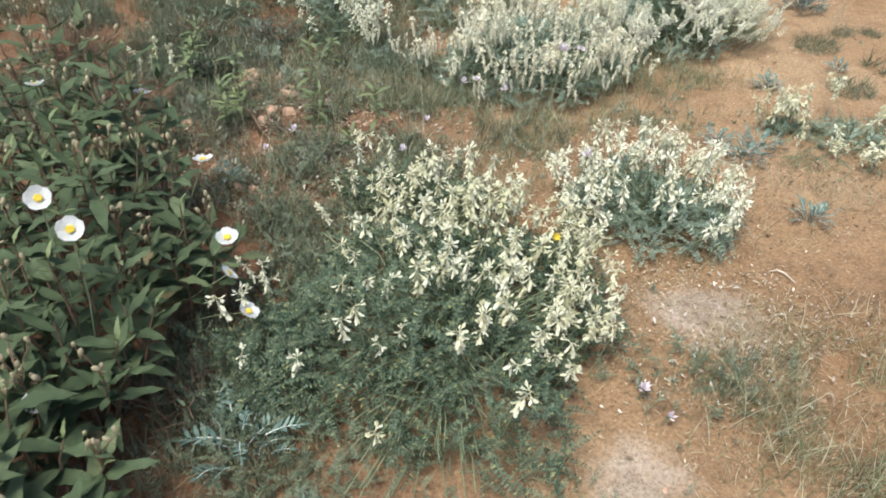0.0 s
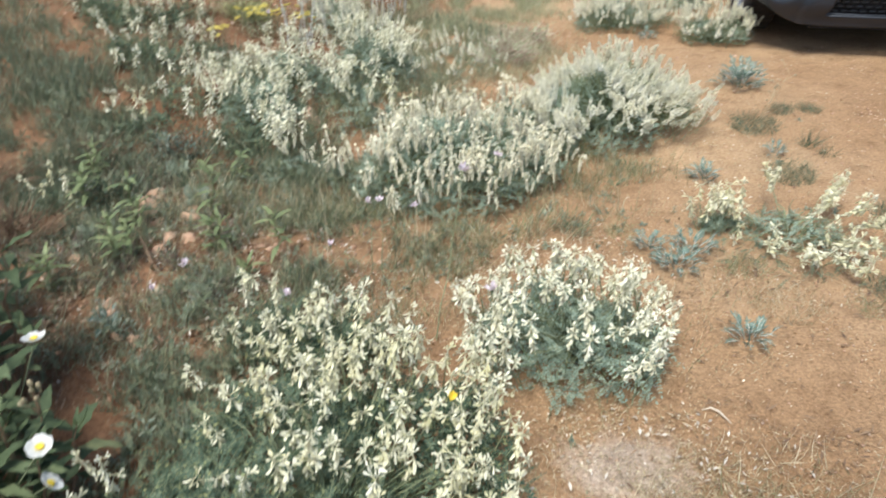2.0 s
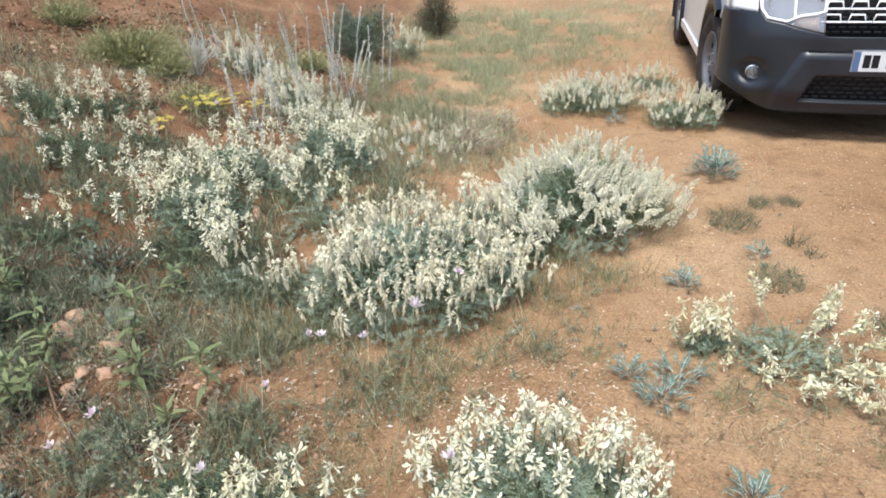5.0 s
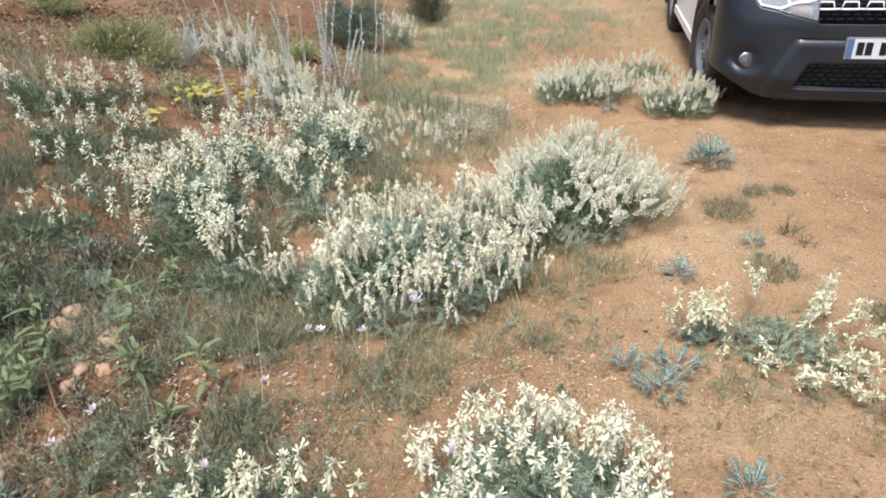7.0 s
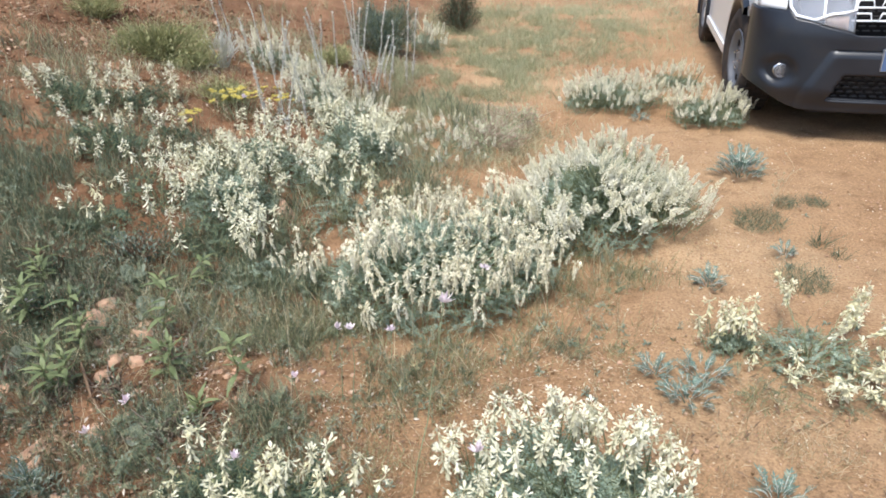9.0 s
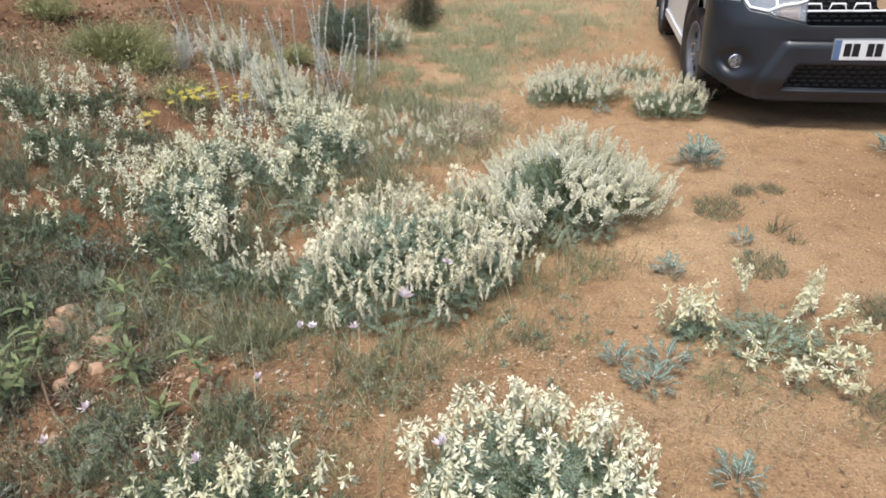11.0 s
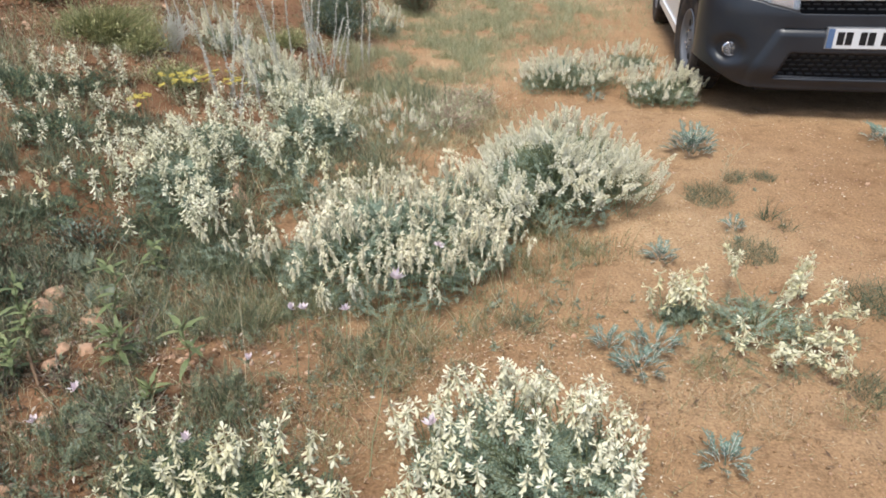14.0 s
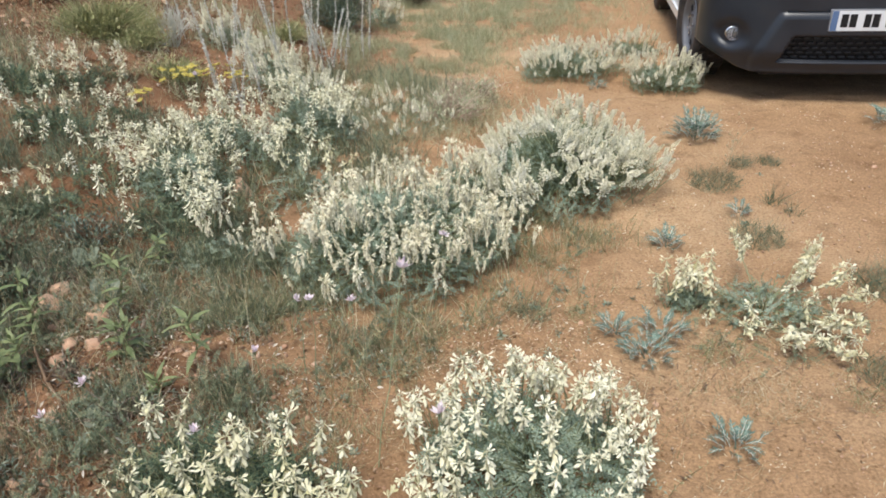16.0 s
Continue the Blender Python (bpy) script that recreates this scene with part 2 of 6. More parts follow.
def frames(pos, along, up=(0, 0, 1), scale=1.0):
    """Poses with local x along a direction and local z near up."""
    pos, along = np.atleast_2d(np.asarray(pos, float)), np.atleast_2d(np.asarray(along, float))
    k = max(len(pos), len(along))
    pos, along = np.broadcast_to(pos, (k, 3)), np.broadcast_to(along, (k, 3))
    x = along / np.linalg.norm(along, axis=1, keepdims=True)
    up = np.broadcast_to(np.asarray(up, float), (k, 3)) + 1e-4
    y = np.cross(up, x)
    y /= np.linalg.norm(y, axis=1, keepdims=True) + 1e-9
    z = np.cross(x, y)
    s = np.broadcast_to(np.asarray(scale, float), (k,))[:, None]
    m = np.zeros((k, 4, 4))
    m[:, :3, 0], m[:, :3, 1], m[:, :3, 2], m[:, :3, 3], m[:, 3, 3] = x * s, y * s, z * s, pos, 1
    return m


def petal(length, width, curl=0.0, fold=0.0, rows=3, widest=0.5, slot=0, tip=0.05, base=0.15):
    """A leaf or petal along x, with a fold on its midline and a curl upwards (down: minus)."""
    v, f = [], []
    for i in range(rows + 1):
        t = i / rows
        w = width / 2 * max(base if t < widest else tip, math.sin(math.pi * (t ** (math.log(0.5) / math.log(widest)))) ** 0.8 if 0 < t < 1 else 0)
        a = curl * t
        x = length * (math.sin(a) / curl if abs(curl) > 1e-3 else t)
        z = length * ((1 - math.cos(a)) / curl if abs(curl) > 1e-3 else 0)
        v += [(x, -w, z + fold * w), (x, 0, z), (x, w, z + fold * w)]
    for i in range(rows):
        a, b = 3 * i, 3 * i + 3
        f += [(a, b, b + 1), (a, b + 1, a + 1), (a + 1, b + 1, b + 2), (a + 1, b + 2, a + 2)]
    return np.array(v, float), np.array(f), np.full(len(f), slot)


def kite(length, width, rise=0.0, fold=0.3, slot=0, widest=0.6):
    """A small pointed leaf or petal of two folded halves."""
    v = np.array([(0, 0, 0), (length * widest, -width / 2, rise * 0.5 + fold * width / 2), (length, 0, rise), (length * widest, width / 2, rise * 0.5 + fold * width / 2)], float)
    return v, np.array([(0, 1, 2), (0, 2, 3)]), np.full(2, slot)


def tube(points, radii, sides=4, slot=0):
    """A thin tapering stem along points."""
    p = np.asarray(points, float)
    r = np.broadcast_to(np.asarray(radii, float), (len(p),))
    t = np.gradient(p, axis=0)
    t /= np.linalg.norm(t, axis=1, keepdims=True) + 1e-9
    a = np.cross(t, (0.31, 0.87, 0.13))
    a /= np.linalg.norm(a, axis=1, keepdims=True) + 1e-9
    b = np.cross(t, a)
    v, f = [], []
    for i in range(len(p)):
        for k in range(sides):
            q = 2 * math.pi * k / sides
            v.append(p[i] + r[i] * (math.cos(q) * a[i] + math.sin(q) * b[i]))
    for i in range(len(p) - 1):
        for k in range(sides):
            q, w = i * sides + k, i * sides + (k + 1) % sides
            f += [(q, w, w + sides), (q, w + sides, q + sides)]
    return np.array(v), np.array(f), np.full(len(f), slot)


def ball(radius, squash=(1, 1, 1), rough=0.0, detail=1, slot=0, seed=0):
    bm = bmesh.new()
    bmesh.ops.create_icosphere(bm, subdivisions=max(1, detail), radius=radius)
    r = random.Random(seed)
    off = Vector((r.random() * 50, r.random() * 50, r.random() * 50))
    for q in bm.verts:
        d = 1 + rough * noise.noise(q.co / radius * 1.1 + off) + 0.4 * rough * noise.noise(q.co / radius * 3 + off)
        q.co = Vector((q.co.x * squash[0], q.co.y * squash[1], q.co.z * squash[2])) * d
    bm.verts.index_update()
    v = np.array([q.co for q in bm.verts])
    f = np.array([[q.index for q in face.verts] for face in bm.faces])
    bm.free()
    return v, f, np.full(len(f), slot)


def merged(*shapes):
    s = Soup()
    for sh in shapes:
        s.add(sh, np.eye(4))
    return s.shape()


def moved(shape, m):
    return Soup().add(shape, m).shape()


def turned(n, rng, lo, hi):
    """n unit directions of random heading with elevations between lo and hi degrees."""
    a, e = rng.uniform(0, 2 * math.pi, n), np.radians(rng.uniform(lo, hi, n))
    return np.stack([np.cos(a) * np.cos(e), np.sin(a) * np.cos(e), np.sin(e)], 1)


def piece(name, mesh, parent, m=None, label=""):
    ob = new(name, mesh)
    ob.parent = parent
    if m is not None:
        ob.matrix_basis = Matrix(np.asarray(m).tolist()) if not isinstance(m, Matrix) else m
    return tagged(ob, label)


def thing(name, x, y, label, category, group="", kind="", z=None, rz=0.0):
    e = new(name)
    e.empty_display_size = 0.05
    e.matrix_basis = pose(x, y, gz(x, y) if z is None else z, 0, 0, rz)
    return tagged(e, label, category, group, kind)


# ---- ground ----
def axis(lo, hi, step, reach):
    a = list(np.arange(lo, hi + 1e-6, step))
    d = step
    while a[-1] < reach:
        d *= 1.28
        a.append(a[-1] + d)
    d, b = step, []
    q = lo
    while q > -reach:
        d *= 1.28
        q -= d
        b.append(q)
    return np.array(b[::-1] + a)


gx, gy = axis(-3.0, 3.6, 0.026, 900), axis(0.5, 8.6, 0.028, 900)
GX, GY = np.meshgrid(gx, gy)
GZ = ground_z(GX, GY)
crumb = np.exp(-((GX / 5) ** 2 + ((GY - 4) / 5) ** 2))
GZ = GZ + crumb * (1 + 1.3 * smooth(0.2, -0.6, GX)) * (0.006 * vnoise(GX, GY, 13, 4) + 0.0045 * np.abs(vnoise(GX, GY, 31, 5)) + 0.0025 * vnoise(GX, GY, 60, 6))
gv = np.stack([GX.ravel(), GY.ravel(), GZ.ravel()], 1)
nx, ny = len(gx), len(gy)
ii, jj = np.meshgrid(np.arange(nx - 1), np.arange(ny - 1))
q0 = (jj * nx + ii).ravel()
gf = np.concatenate([np.stack([q0, q0 + 1, q0 + nx + 1], 1), np.stack([q0, q0 + nx + 1, q0 + nx], 1)])
ground = new("ground", mesh_of("ground", (gv, gf, np.zeros(len(gf))), [M_SOIL], True))
tagged(ground, "bare red-brown earth with grit and a rising bank", "ground", kind="structure")

# ---- milkvetch ----


def pinnate_leaf(length, pairs, leaflet, curl, rng, light=False):
    """A feathered leaf along x: two rows of folded leaflets on a thin rachis."""
    s = Soup()
    t = np.linspace(0, 1, 6)
    x = length * np.sin(curl * t) / curl
    z = length * (1 - np.cos(curl * t)) / curl * np.sign(1)
    pts = np.stack([x, 0 * x, z], 1)
    s.add(tube(pts[::2] if light else pts, np.linspace(0.0011, 0.0005, 3 if light else 6), 3), np.eye(4), 1)
    w = leaflet * 0.24
    lf = (np.array([(0, 0, 0), (leaflet * 0.35, -w, w * 0.4), (leaflet * 0.75, -w * 0.8, w * 0.35), (leaflet, 0, -leaflet * 0.05), (leaflet * 0.75, w * 0.8, w * 0.35), (leaflet * 0.35, w, w * 0.4)]),
          np.array([(0, 3, 2), (0, 2, 1), (0, 5, 4), (0, 4, 3)]), np.zeros(4, int))
    if light:
        lf = kite(leaflet, leaflet * 0.5, -leaflet * 0.05, 0.4, 0, 0.5)
    for i in range(pairs):
        u = 0.18 + 0.82 * (i + rng.uniform(-0.15, 0.15)) / pairs
        p = np.array([np.interp(u, t, x), 0, np.interp(u, t, z)])
        a = curl * u
        k = 0.7 + 0.5 * math.sin(math.pi * min(1, u + 0.08))
        for side in (-1, 1):
            q = math.radians(62 + rng.uniform(-14, 14)) * side
            lift = 0.35 + rng.uniform(-0.3, 0.3)
            d = (math.cos(q) * math.cos(a), math.sin(q), math.cos(q) * math.sin(a) + lift * 0.6)
            s.add(lf, frames(p, d, (-math.sin(a), 0, math.cos(a)), k), 0)
    s.add(lf, frames(pts[-1], (math.cos(curl), 0, math.sin(curl)), (0, 0, 1), 1), 0)
    return s.shape()


lr = np.random.default_rng(11)
LEAVES = [pinnate_leaf(0.085 + 0.02 * k, 9 + k, 0.0105, c, lr) for k, c in enumerate((-0.6, -0.9, -0.3, -1.2))]
SMALL_LEAVES = [pinnate_leaf(0.05 + 0.012 * k, 8, 0.008, c, lr, True) for k, c in enumerate((-0.5, -1.0, -0.2))]

LIGHT_LEAVES = [pinnate_leaf(0.07 + 0.02 * k, 8 + k, 0.0105, c, lr, True) for k, c in enumerate((-0.6, -0.9, -0.3))] + SMALL_LEAVES


def floret(size, width=0.2, plain=False):
    """A hanging or unopened pea flower along x: calyx, folded keel and banner."""
    s = Soup()
    if plain:
        s.add(kite(size * 0.36, size * 0.18, 0, -0.6, 1), np.eye(4), 1)
        s.add(kite(size * 0.74, size * width * 1.1, -size * 0.06, 0.8), frames((size * 0.24, 0, -size * 0.02), (1, 0, -0.08)), 0)
        s.add(kite(size * 0.80, size * width * 1.35, size * 0.16, -0.6), frames((size * 0.22, 0, size * 0.03), (1, 0, 0.10)), 0)
        return s.shape()
    s.add(tube([(0, 0, 0), (size * 0.36, 0, 0)], (size * 0.05, size * 0.085), 3), np.eye(4), 1)
    s.add(petal(size * 0.70, size * width, 0.2, 0.9, 2, 0.62, 0, 0.4), frames((size * 0.27, 0, -size * 0.03), (1, 0, -0.06)), 0)
    s.add(petal(size * 0.76, size * width * 1.25, 0.45, -0.5, 2, 0.66, 0, 0.4), frames((size * 0.26, 0, size * 0.04), (1, 0, 0.10)), 0)
    return s.shape()


def star_floret(size, spread):
    """An open pea flower along x: narrow banner, wings and keel thrown apart like a star."""
    s = Soup()
    s.add(tube([(0, 0, 0), (size * 0.36, 0, 0)], (size * 0.05, size * 0.08), 3), np.eye(4), 1)
    s.add(petal(size * 0.78, size * 0.33, 0.7, -0.3, 3, 0.74, 0, 0.62), frames((size * 0.26, 0, size * 0.04), (1, 0, 0.55 * spread)), 0)
    for sd in (-1, 1):
        s.add(petal(size * 0.66, size * 0.235, 0.3, 0.3, 3, 0.76, 0, 0.62), frames((size * 0.28, sd * size * 0.04, 0), (1, sd * 0.62 * spread, 0.02), (0, sd * 0.6, 0.8)), 0)
    s.add(petal(size * 0.60, size * 0.19, -0.3, 0.9, 2, 0.74, 0, 0.62), frames((size * 0.27, 0, -size * 0.03), (1, 0, -0.35 * spread)), 0)
    return s.shape()


def raceme(length, count, size, low, high, rng, stars=0.0, width=0.2, taper=0.0, loose=16, plain=False, star_size=1.0):
    """A flower spike standing on z: florets in a spiral, the newest at the top open like stars."""
    s = Soup()
    shut = [floret(size, width * k, plain) for k in (0.85, 1.0, 1.2)]
    star = [star_floret(size * star_size, k) for k in (0.7, 1.0, 1.2)]
    bend = rng.uniform(-0.014, 0.014, 2)
    zz = np.linspace(-0.02, length, 5)
    s.add(tube(np.stack([bend[0] * (zz / length) ** 2, bend[1] * (zz / length) ** 2, zz], 1), np.linspace(0.0018, 0.0009, 5), 4), np.eye(4), 1)
    for i in range(count):
        t = (i + rng.uniform(0, 0.6)) / count
        a = i * 2.4 + rng.uniform(-0.5, 0.5)
        is_star = t > 1 - stars
        e = math.radians(rng.uniform(-35, 30) if is_star else low + (high - low) * t + rng.uniform(-loose, loose))
        d = np.array([math.cos(a) * math.cos(e), math.sin(a) * math.cos(e), math.sin(e)])
        p = np.array([bend[0] * t * t, bend[1] * t * t, length * (0.08 + 0.92 * t)]) + d * 0.0015
        k = rng.uniform(0.8, 1.1) * (1 - taper * t ** 2)
        s.add((star if is_star else shut)[i % 3], frames(p, d, (0, 0, 1), k))
    return s.shape()




def loose_heads(petals, size):
    """Near flower heads: longer hanging spikes and short open ones."""
    long_ = [mesh_of("loose_spike", raceme(0.034 + 0.010 * k, 11 + 2 * k, size, -87, -46, lr, 0.24, 0.34), [petals, M_CALYX]) for k in range(5)]
    return long_ + [mesh_of("loose_spike", raceme(0.022 + 0.006 * k, 7 + k, size * 1.04, -80, -36, lr, 0.4, 0.33), [petals, M_CALYX]) for k in range(3)]


LOOSE, WHITE_LOOSE = loose_heads(M_CREAM, 0.0245), loose_heads(M_IVORY, 0.0225)
PLUME = [mesh_of("plume_spike", raceme(0.050 + 0.014 * k, 10 + 3 * k, 0.025, -70, -10, lr, 0.45, 0.28, 0.1, 26, False), [M_IVORY, M_CALYX]) for k in range(5)]
SHAGGY = [mesh_of("shaggy_spike", raceme(0.040 + 0.009 * k, 19 + 5 * k, 0.0195, -87, -58, lr, 0.09, 0.23, 0.1, 12, True, 1.3), [M_BEIGE, M_CALYX]) for k in range(6)]
TIGHT = [mesh_of("tight_spike", raceme(0.045 + 0.012 * k, 26 + 6 * k, 0.0152, -20, 62, lr, 0.0, 0.46, 0.4, 18, True), [M_PLUME, M_CALYX]) for k in range(5)]


def dome(n, rng, rx, ry, h, rmin=0.0, lean=None):
    """Points over a low mound, with an uneven skin."""
    a = rng.uniform(0, 2 * math.pi, n)
    r = np.sqrt(rng.uniform(rmin ** 2, 1, n))
    x, y = rx * r * np.cos(a), ry * r * np.sin(a)
    edge = 0.86 + 0.24 * vnoise(np.cos(a) * 2 + rx * 31, np.sin(a) * 2 + ry * 17, 1.0, 7) + 0.12 * vnoise(np.cos(a) * 6 + rx * 5, np.sin(a) * 6 + ry * 3, 1.0, 11)
    z = h * np.sqrt(np.clip(1 - 0.94 * r ** 2.4, 0.02, 1)) * (0.86 + 0.30 * vnoise(x + rx * 9, y + h * 40, 6.0, 8))
    return np.stack([x * edge, y * edge, z], 1), r


def milkvetch(x, y, rx, ry, h, leaves, spikes, kind, label, seed, mask=None, tall=0.05, leaf_set=None, spread=0.5, upright=0.75, rz=0, size=1.0, leaf_mat=M_LEAF, fine=0.0, ruffle=0.16):
    rng = np.random.default_rng(seed)
    e = thing("milkvetch", x, y, label, "flowering bush", "milkvetch bushes", rz=rz)
    base_z = gz(x, y)
    ca, sa = math.cos(radians(rz)), math.sin(radians(rz))

    def settle(p):
        """Lift points with the ground under them."""
        w = ground_z(x + ca * p[:, 0] - sa * p[:, 1], y + sa * p[:, 0] + ca * p[:, 1]) - base_z
        p = p.copy()
        p[:, 2] = np.maximum(p[:, 2] + w, w + 0.006)
        return p

    leaf_set = leaf_set or (LEAVES + SMALL_LEAVES if y < 2.6 else LIGHT_LEAVES)
    # stems fan out from the crown
    k = max(10, int(spikes * 0.4 + leaves * fine))
    tips, r = dome(k, rng, rx, ry, h * 0.92)
    tips = settle(tips)
    st = Soup()
    for q in tips:
        t = np.linspace(0, 1, 6)[:, None]
        root = np.array([q[0] * 0.12, q[1] * 0.12, -0.01])
        p = root + (q - root) * np.concatenate([t, t, t ** 0.72], 1)
        p[1:-1] += rng.normal(0, 0.006, (4, 3))
        st.add(tube(p, np.linspace(0.0026, 0.0014, 6), 4), np.eye(4))
    # leaves through the outer shell of the mound
    p, r = dome(leaves, rng, rx * 0.94, ry * 0.94, h * 0.95, 0.05)
    depth = rng.uniform(0.3, 1.0, leaves) ** 0.55
    p[:, 2] *= depth
    p[:, :2] *= (0.8 + 0.2 * depth)[:, None]
    p = settle(p)
    out = np.stack([p[:, 0] / rx, p[:, 1] / ry, np.full(leaves, 0.35)], 1)
    d = out * spread + turned(leaves, rng, -5, 65) * 0.8
    d[:, 2] = np.abs(d[:, 2]) * 0.9 + 0.05
    fo = Soup()
    pick = rng.integers(0, len(leaf_set), leaves)
    sc = rng.uniform(0.5, 1.12, leaves) * size
    d /= np.linalg.norm(d, axis=1, keepdims=True)
    start = p - d * (0.05 * sc)[:, None]
    start[:, 2] = np.maximum(start[:, 2], 0.004)
    for q in range(len(leaf_set)):
        w = pick == q
        if w.any():
            fo.add(leaf_set[q], frames(start[w], d[w], turned(int(w.sum()), rng, 35, 90), sc[w]))
    # flower spikes
    p, r = dome(int(spikes * 1.0), rng, rx, ry, h, 0.0)
    for i in range(len(p)):
        o = np.array([p[i, 0] / rx, p[i, 1] / ry])
        if mask and rng.random() > mask(o[0], o[1]):
            continue
        foot = p[i] * (1, 1, rng.uniform(0.72, 0.98))
        foot = settle(foot[None])[0]
        d = np.array([o[0] * (1 - upright), o[1] * (1 - upright), 0.25 + 0.75 * upright]) + rng.normal(0, ruffle, 3)
        d /= np.linalg.norm(d)
        ln = tall * rng.uniform(0.3, 1.2)
        head = foot + d * ln
        head[2] = max(head[2], foot[2] + 0.02)
        tt = np.linspace(0, 1, 4)[:, None]
        back = foot - d * 0.07
        back[2] = max(back[2], 0.0)
        st.add(tube(back + (head - back) * tt, (0.0017, 0.0015, 0.0013, 0.001), 4), np.eye(4))
        f = frames(head, turned(1, rng, -10, 10)[0], d, rng.uniform(0.8, 1.2) * size)[0]
        z = d
        xa = np.cross((0.3, 0.9, 0.2), z)
        xa /= np.linalg.norm(xa)
        ya = np.cross(z, xa)
        c, s_ = math.cos(i * 1.7), math.sin(i * 1.7)
        s = rng.uniform(0.78, 1.18) * size
        m = np.eye(4)
        m[:3, 0], m[:3, 1], m[:3, 2], m[:3, 3] = (xa * c + ya * s_) * s, (ya * c - xa * s_) * s, z * s, head
        piece("flower_spike", kind[int(rng.integers(len(kind)))], e, m)
    piece("stalk_tangle", st.mesh("stalk_tangle", [M_STEM]), e)["kind"] = "stuff"
    piece("foliage", fo.mesh("foliage", [leaf_mat, M_STEM]), e)["kind"] = "stuff"
    return e


BUSH = "grey-green milkvetch bush with %s on red earth"
milkvetch(-0.12, 1.50, 0.18, 0.30, 0.14, 330, 18, LOOSE, BUSH % "a few white heads", 54, lambda a, b: 0.65, 0.06)
milkvetch(0.27, 1.62, 0.46, 0.50, 0.22, 1900, 400, LOOSE, BUSH % "loose cream flowers", 21, lambda a, b: 0.07 + 0.93 * min(1, max(0, 0.8 * b + 0.62 * a + 0.34)), 0.06, fine=0.06)
milkvetch(0.20, 2.10, 0.24, 0.13, 0.19, 190, 32, LOOSE, BUSH % "straggling cream flowers", 33, None, 0.07, fine=0.1)
milkvetch(0.83, 2.19, 0.33, 0.27, 0.20, 720, 175, WHITE_LOOSE, BUSH % "white flower heads", 22, lambda a, b: 0.52 + 0.8 * max(0, b + 0.15) + 0.2 * abs(a), 0.055, fine=0.08, leaf_mat=M_GREYLEAF)
milkvetch(0.44, 3.26, 0.50, 0.39, 0.275, 2700, 430, SHAGGY, BUSH % "hanging fading spikes", 23, lambda a, b: (0.45 if (a - 0.1) ** 2 + b * b < 0.07 else 1.0) * (0.85 if b > 0.15 else 1.0), 0.02, upright=0.93, size=0.9, leaf_mat=M_GREYLEAF, fine=0.06, ruffle=0.13)
milkvetch(1.13, 3.87, 0.42, 0.54, 0.275, 1750, 600, TIGHT, BUSH % "crowded pale spikes", 24, lambda a, b: 0.12 if (a + 0.38) ** 2 + (b + 0.25) ** 2 < 0.11 or (a + 0.05) ** 2 + (b + 0.75) ** 2 < 0.05 else (0.55 if (a + 0.1) ** 2 + (b - 0.15) ** 2 < 0.12 else 1.0), 0.045, upright=0.58, size=0.88, leaf_mat=M_GREYLEAF, fine=0.2, ruffle=0.2)
milkvetch(0.86, 3.60, 0.15, 0.20, 0.19, 260, 46, TIGHT, "upright pale-spiked milkvetch growing against a larger bush", 59, None, 0.06, upright=0.85, size=0.95, leaf_mat=M_GREYLEAF, fine=0.1)
milkvetch(0.70, 3.62, 0.16, 0.17, 0.24, 260, 44, SHAGGY, "upright cream-spiked milkvetch between two larger bushes", 62, None, 0.03, upright=0.9, size=0.85, leaf_mat=M_GREYLEAF, fine=0.1)
milkvetch(1.44, 5.62, 0.42, 0.28, 0.19, 850, 200, TIGHT, BUSH % "short pale spikes", 25, None, 0.05, upright=0.65, size=0.74, leaf_mat=M_GREYLEAF, fine=0.1)
milkvetch(1.99, 5.28, 0.30, 0.22, 0.18, 680, 130, TIGHT, "milkvetch bush with upright pale spikes by the car wheel", 26, None, 0.05, upright=0.7, size=0.74, leaf_mat=M_GREYLEAF, fine=0.1)
milkvetch(1.98, 6.10, 0.24, 0.2, 0.12, 300, 60, TIGHT, BUSH % "few faded spikes", 27, None, 0.05, upright=0.65, size=0.7, leaf_mat=M_GREYLEAF, fine=0.1)
milkvetch(-0.50, 3.76, 0.26, 0.24, 0.20, 560, 52, PLUME, BUSH % "cream flower spikes", 28, None, 0.08, upright=0.85, leaf_mat=M_GREYLEAF, fine=0.12)
milkvetch(-0.16, 4.12, 0.20, 0.16, 0.15, 220, 22, PLUME, BUSH % "whitish flower plumes", 61, None, 0.08, upright=0.85, leaf_mat=M_GREYLEAF, fine=0.12)
milkvetch(-0.04, 4.52, 0.31, 0.30, 0.21, 800, 66, PLUME, BUSH % "cream flower spikes", 29, None, 0.08, upright=0.85, leaf_mat=M_GREYLEAF, fine=0.12)
milkvetch(-0.42, 4.20, 0.24, 0.24, 0.19, 420, 34, PLUME, BUSH % "whitish flower plumes", 48, None, 0.08, upright=0.85, leaf_mat=M_GREYLEAF, fine=0.12)
milkvetch(-1.16, 4.10, 0.24, 0.18, 0.12, 260, 13, PLUME, BUSH % "scattered white flowers", 30, None, 0.07, fine=0.14)
milkvetch(-1.46, 4.40, 0.20, 0.22, 0.14, 240, 11, PLUME, BUSH % "scattered white flowers", 44, None, 0.07, fine=0.14)
milkvetch(-1.30, 4.58, 0.20, 0.10, 0.10, 130, 7, PLUME, BUSH % "sparse white flowers", 58, None, 0.06, fine=0.14)
milkvetch(-0.84, 5.90, 0.26, 0.24, 0.16, 300, 60, TIGHT, BUSH % "pale upright spikes", 31, None, 0.07, leaf_mat=M_GREYLEAF, size=0.9)
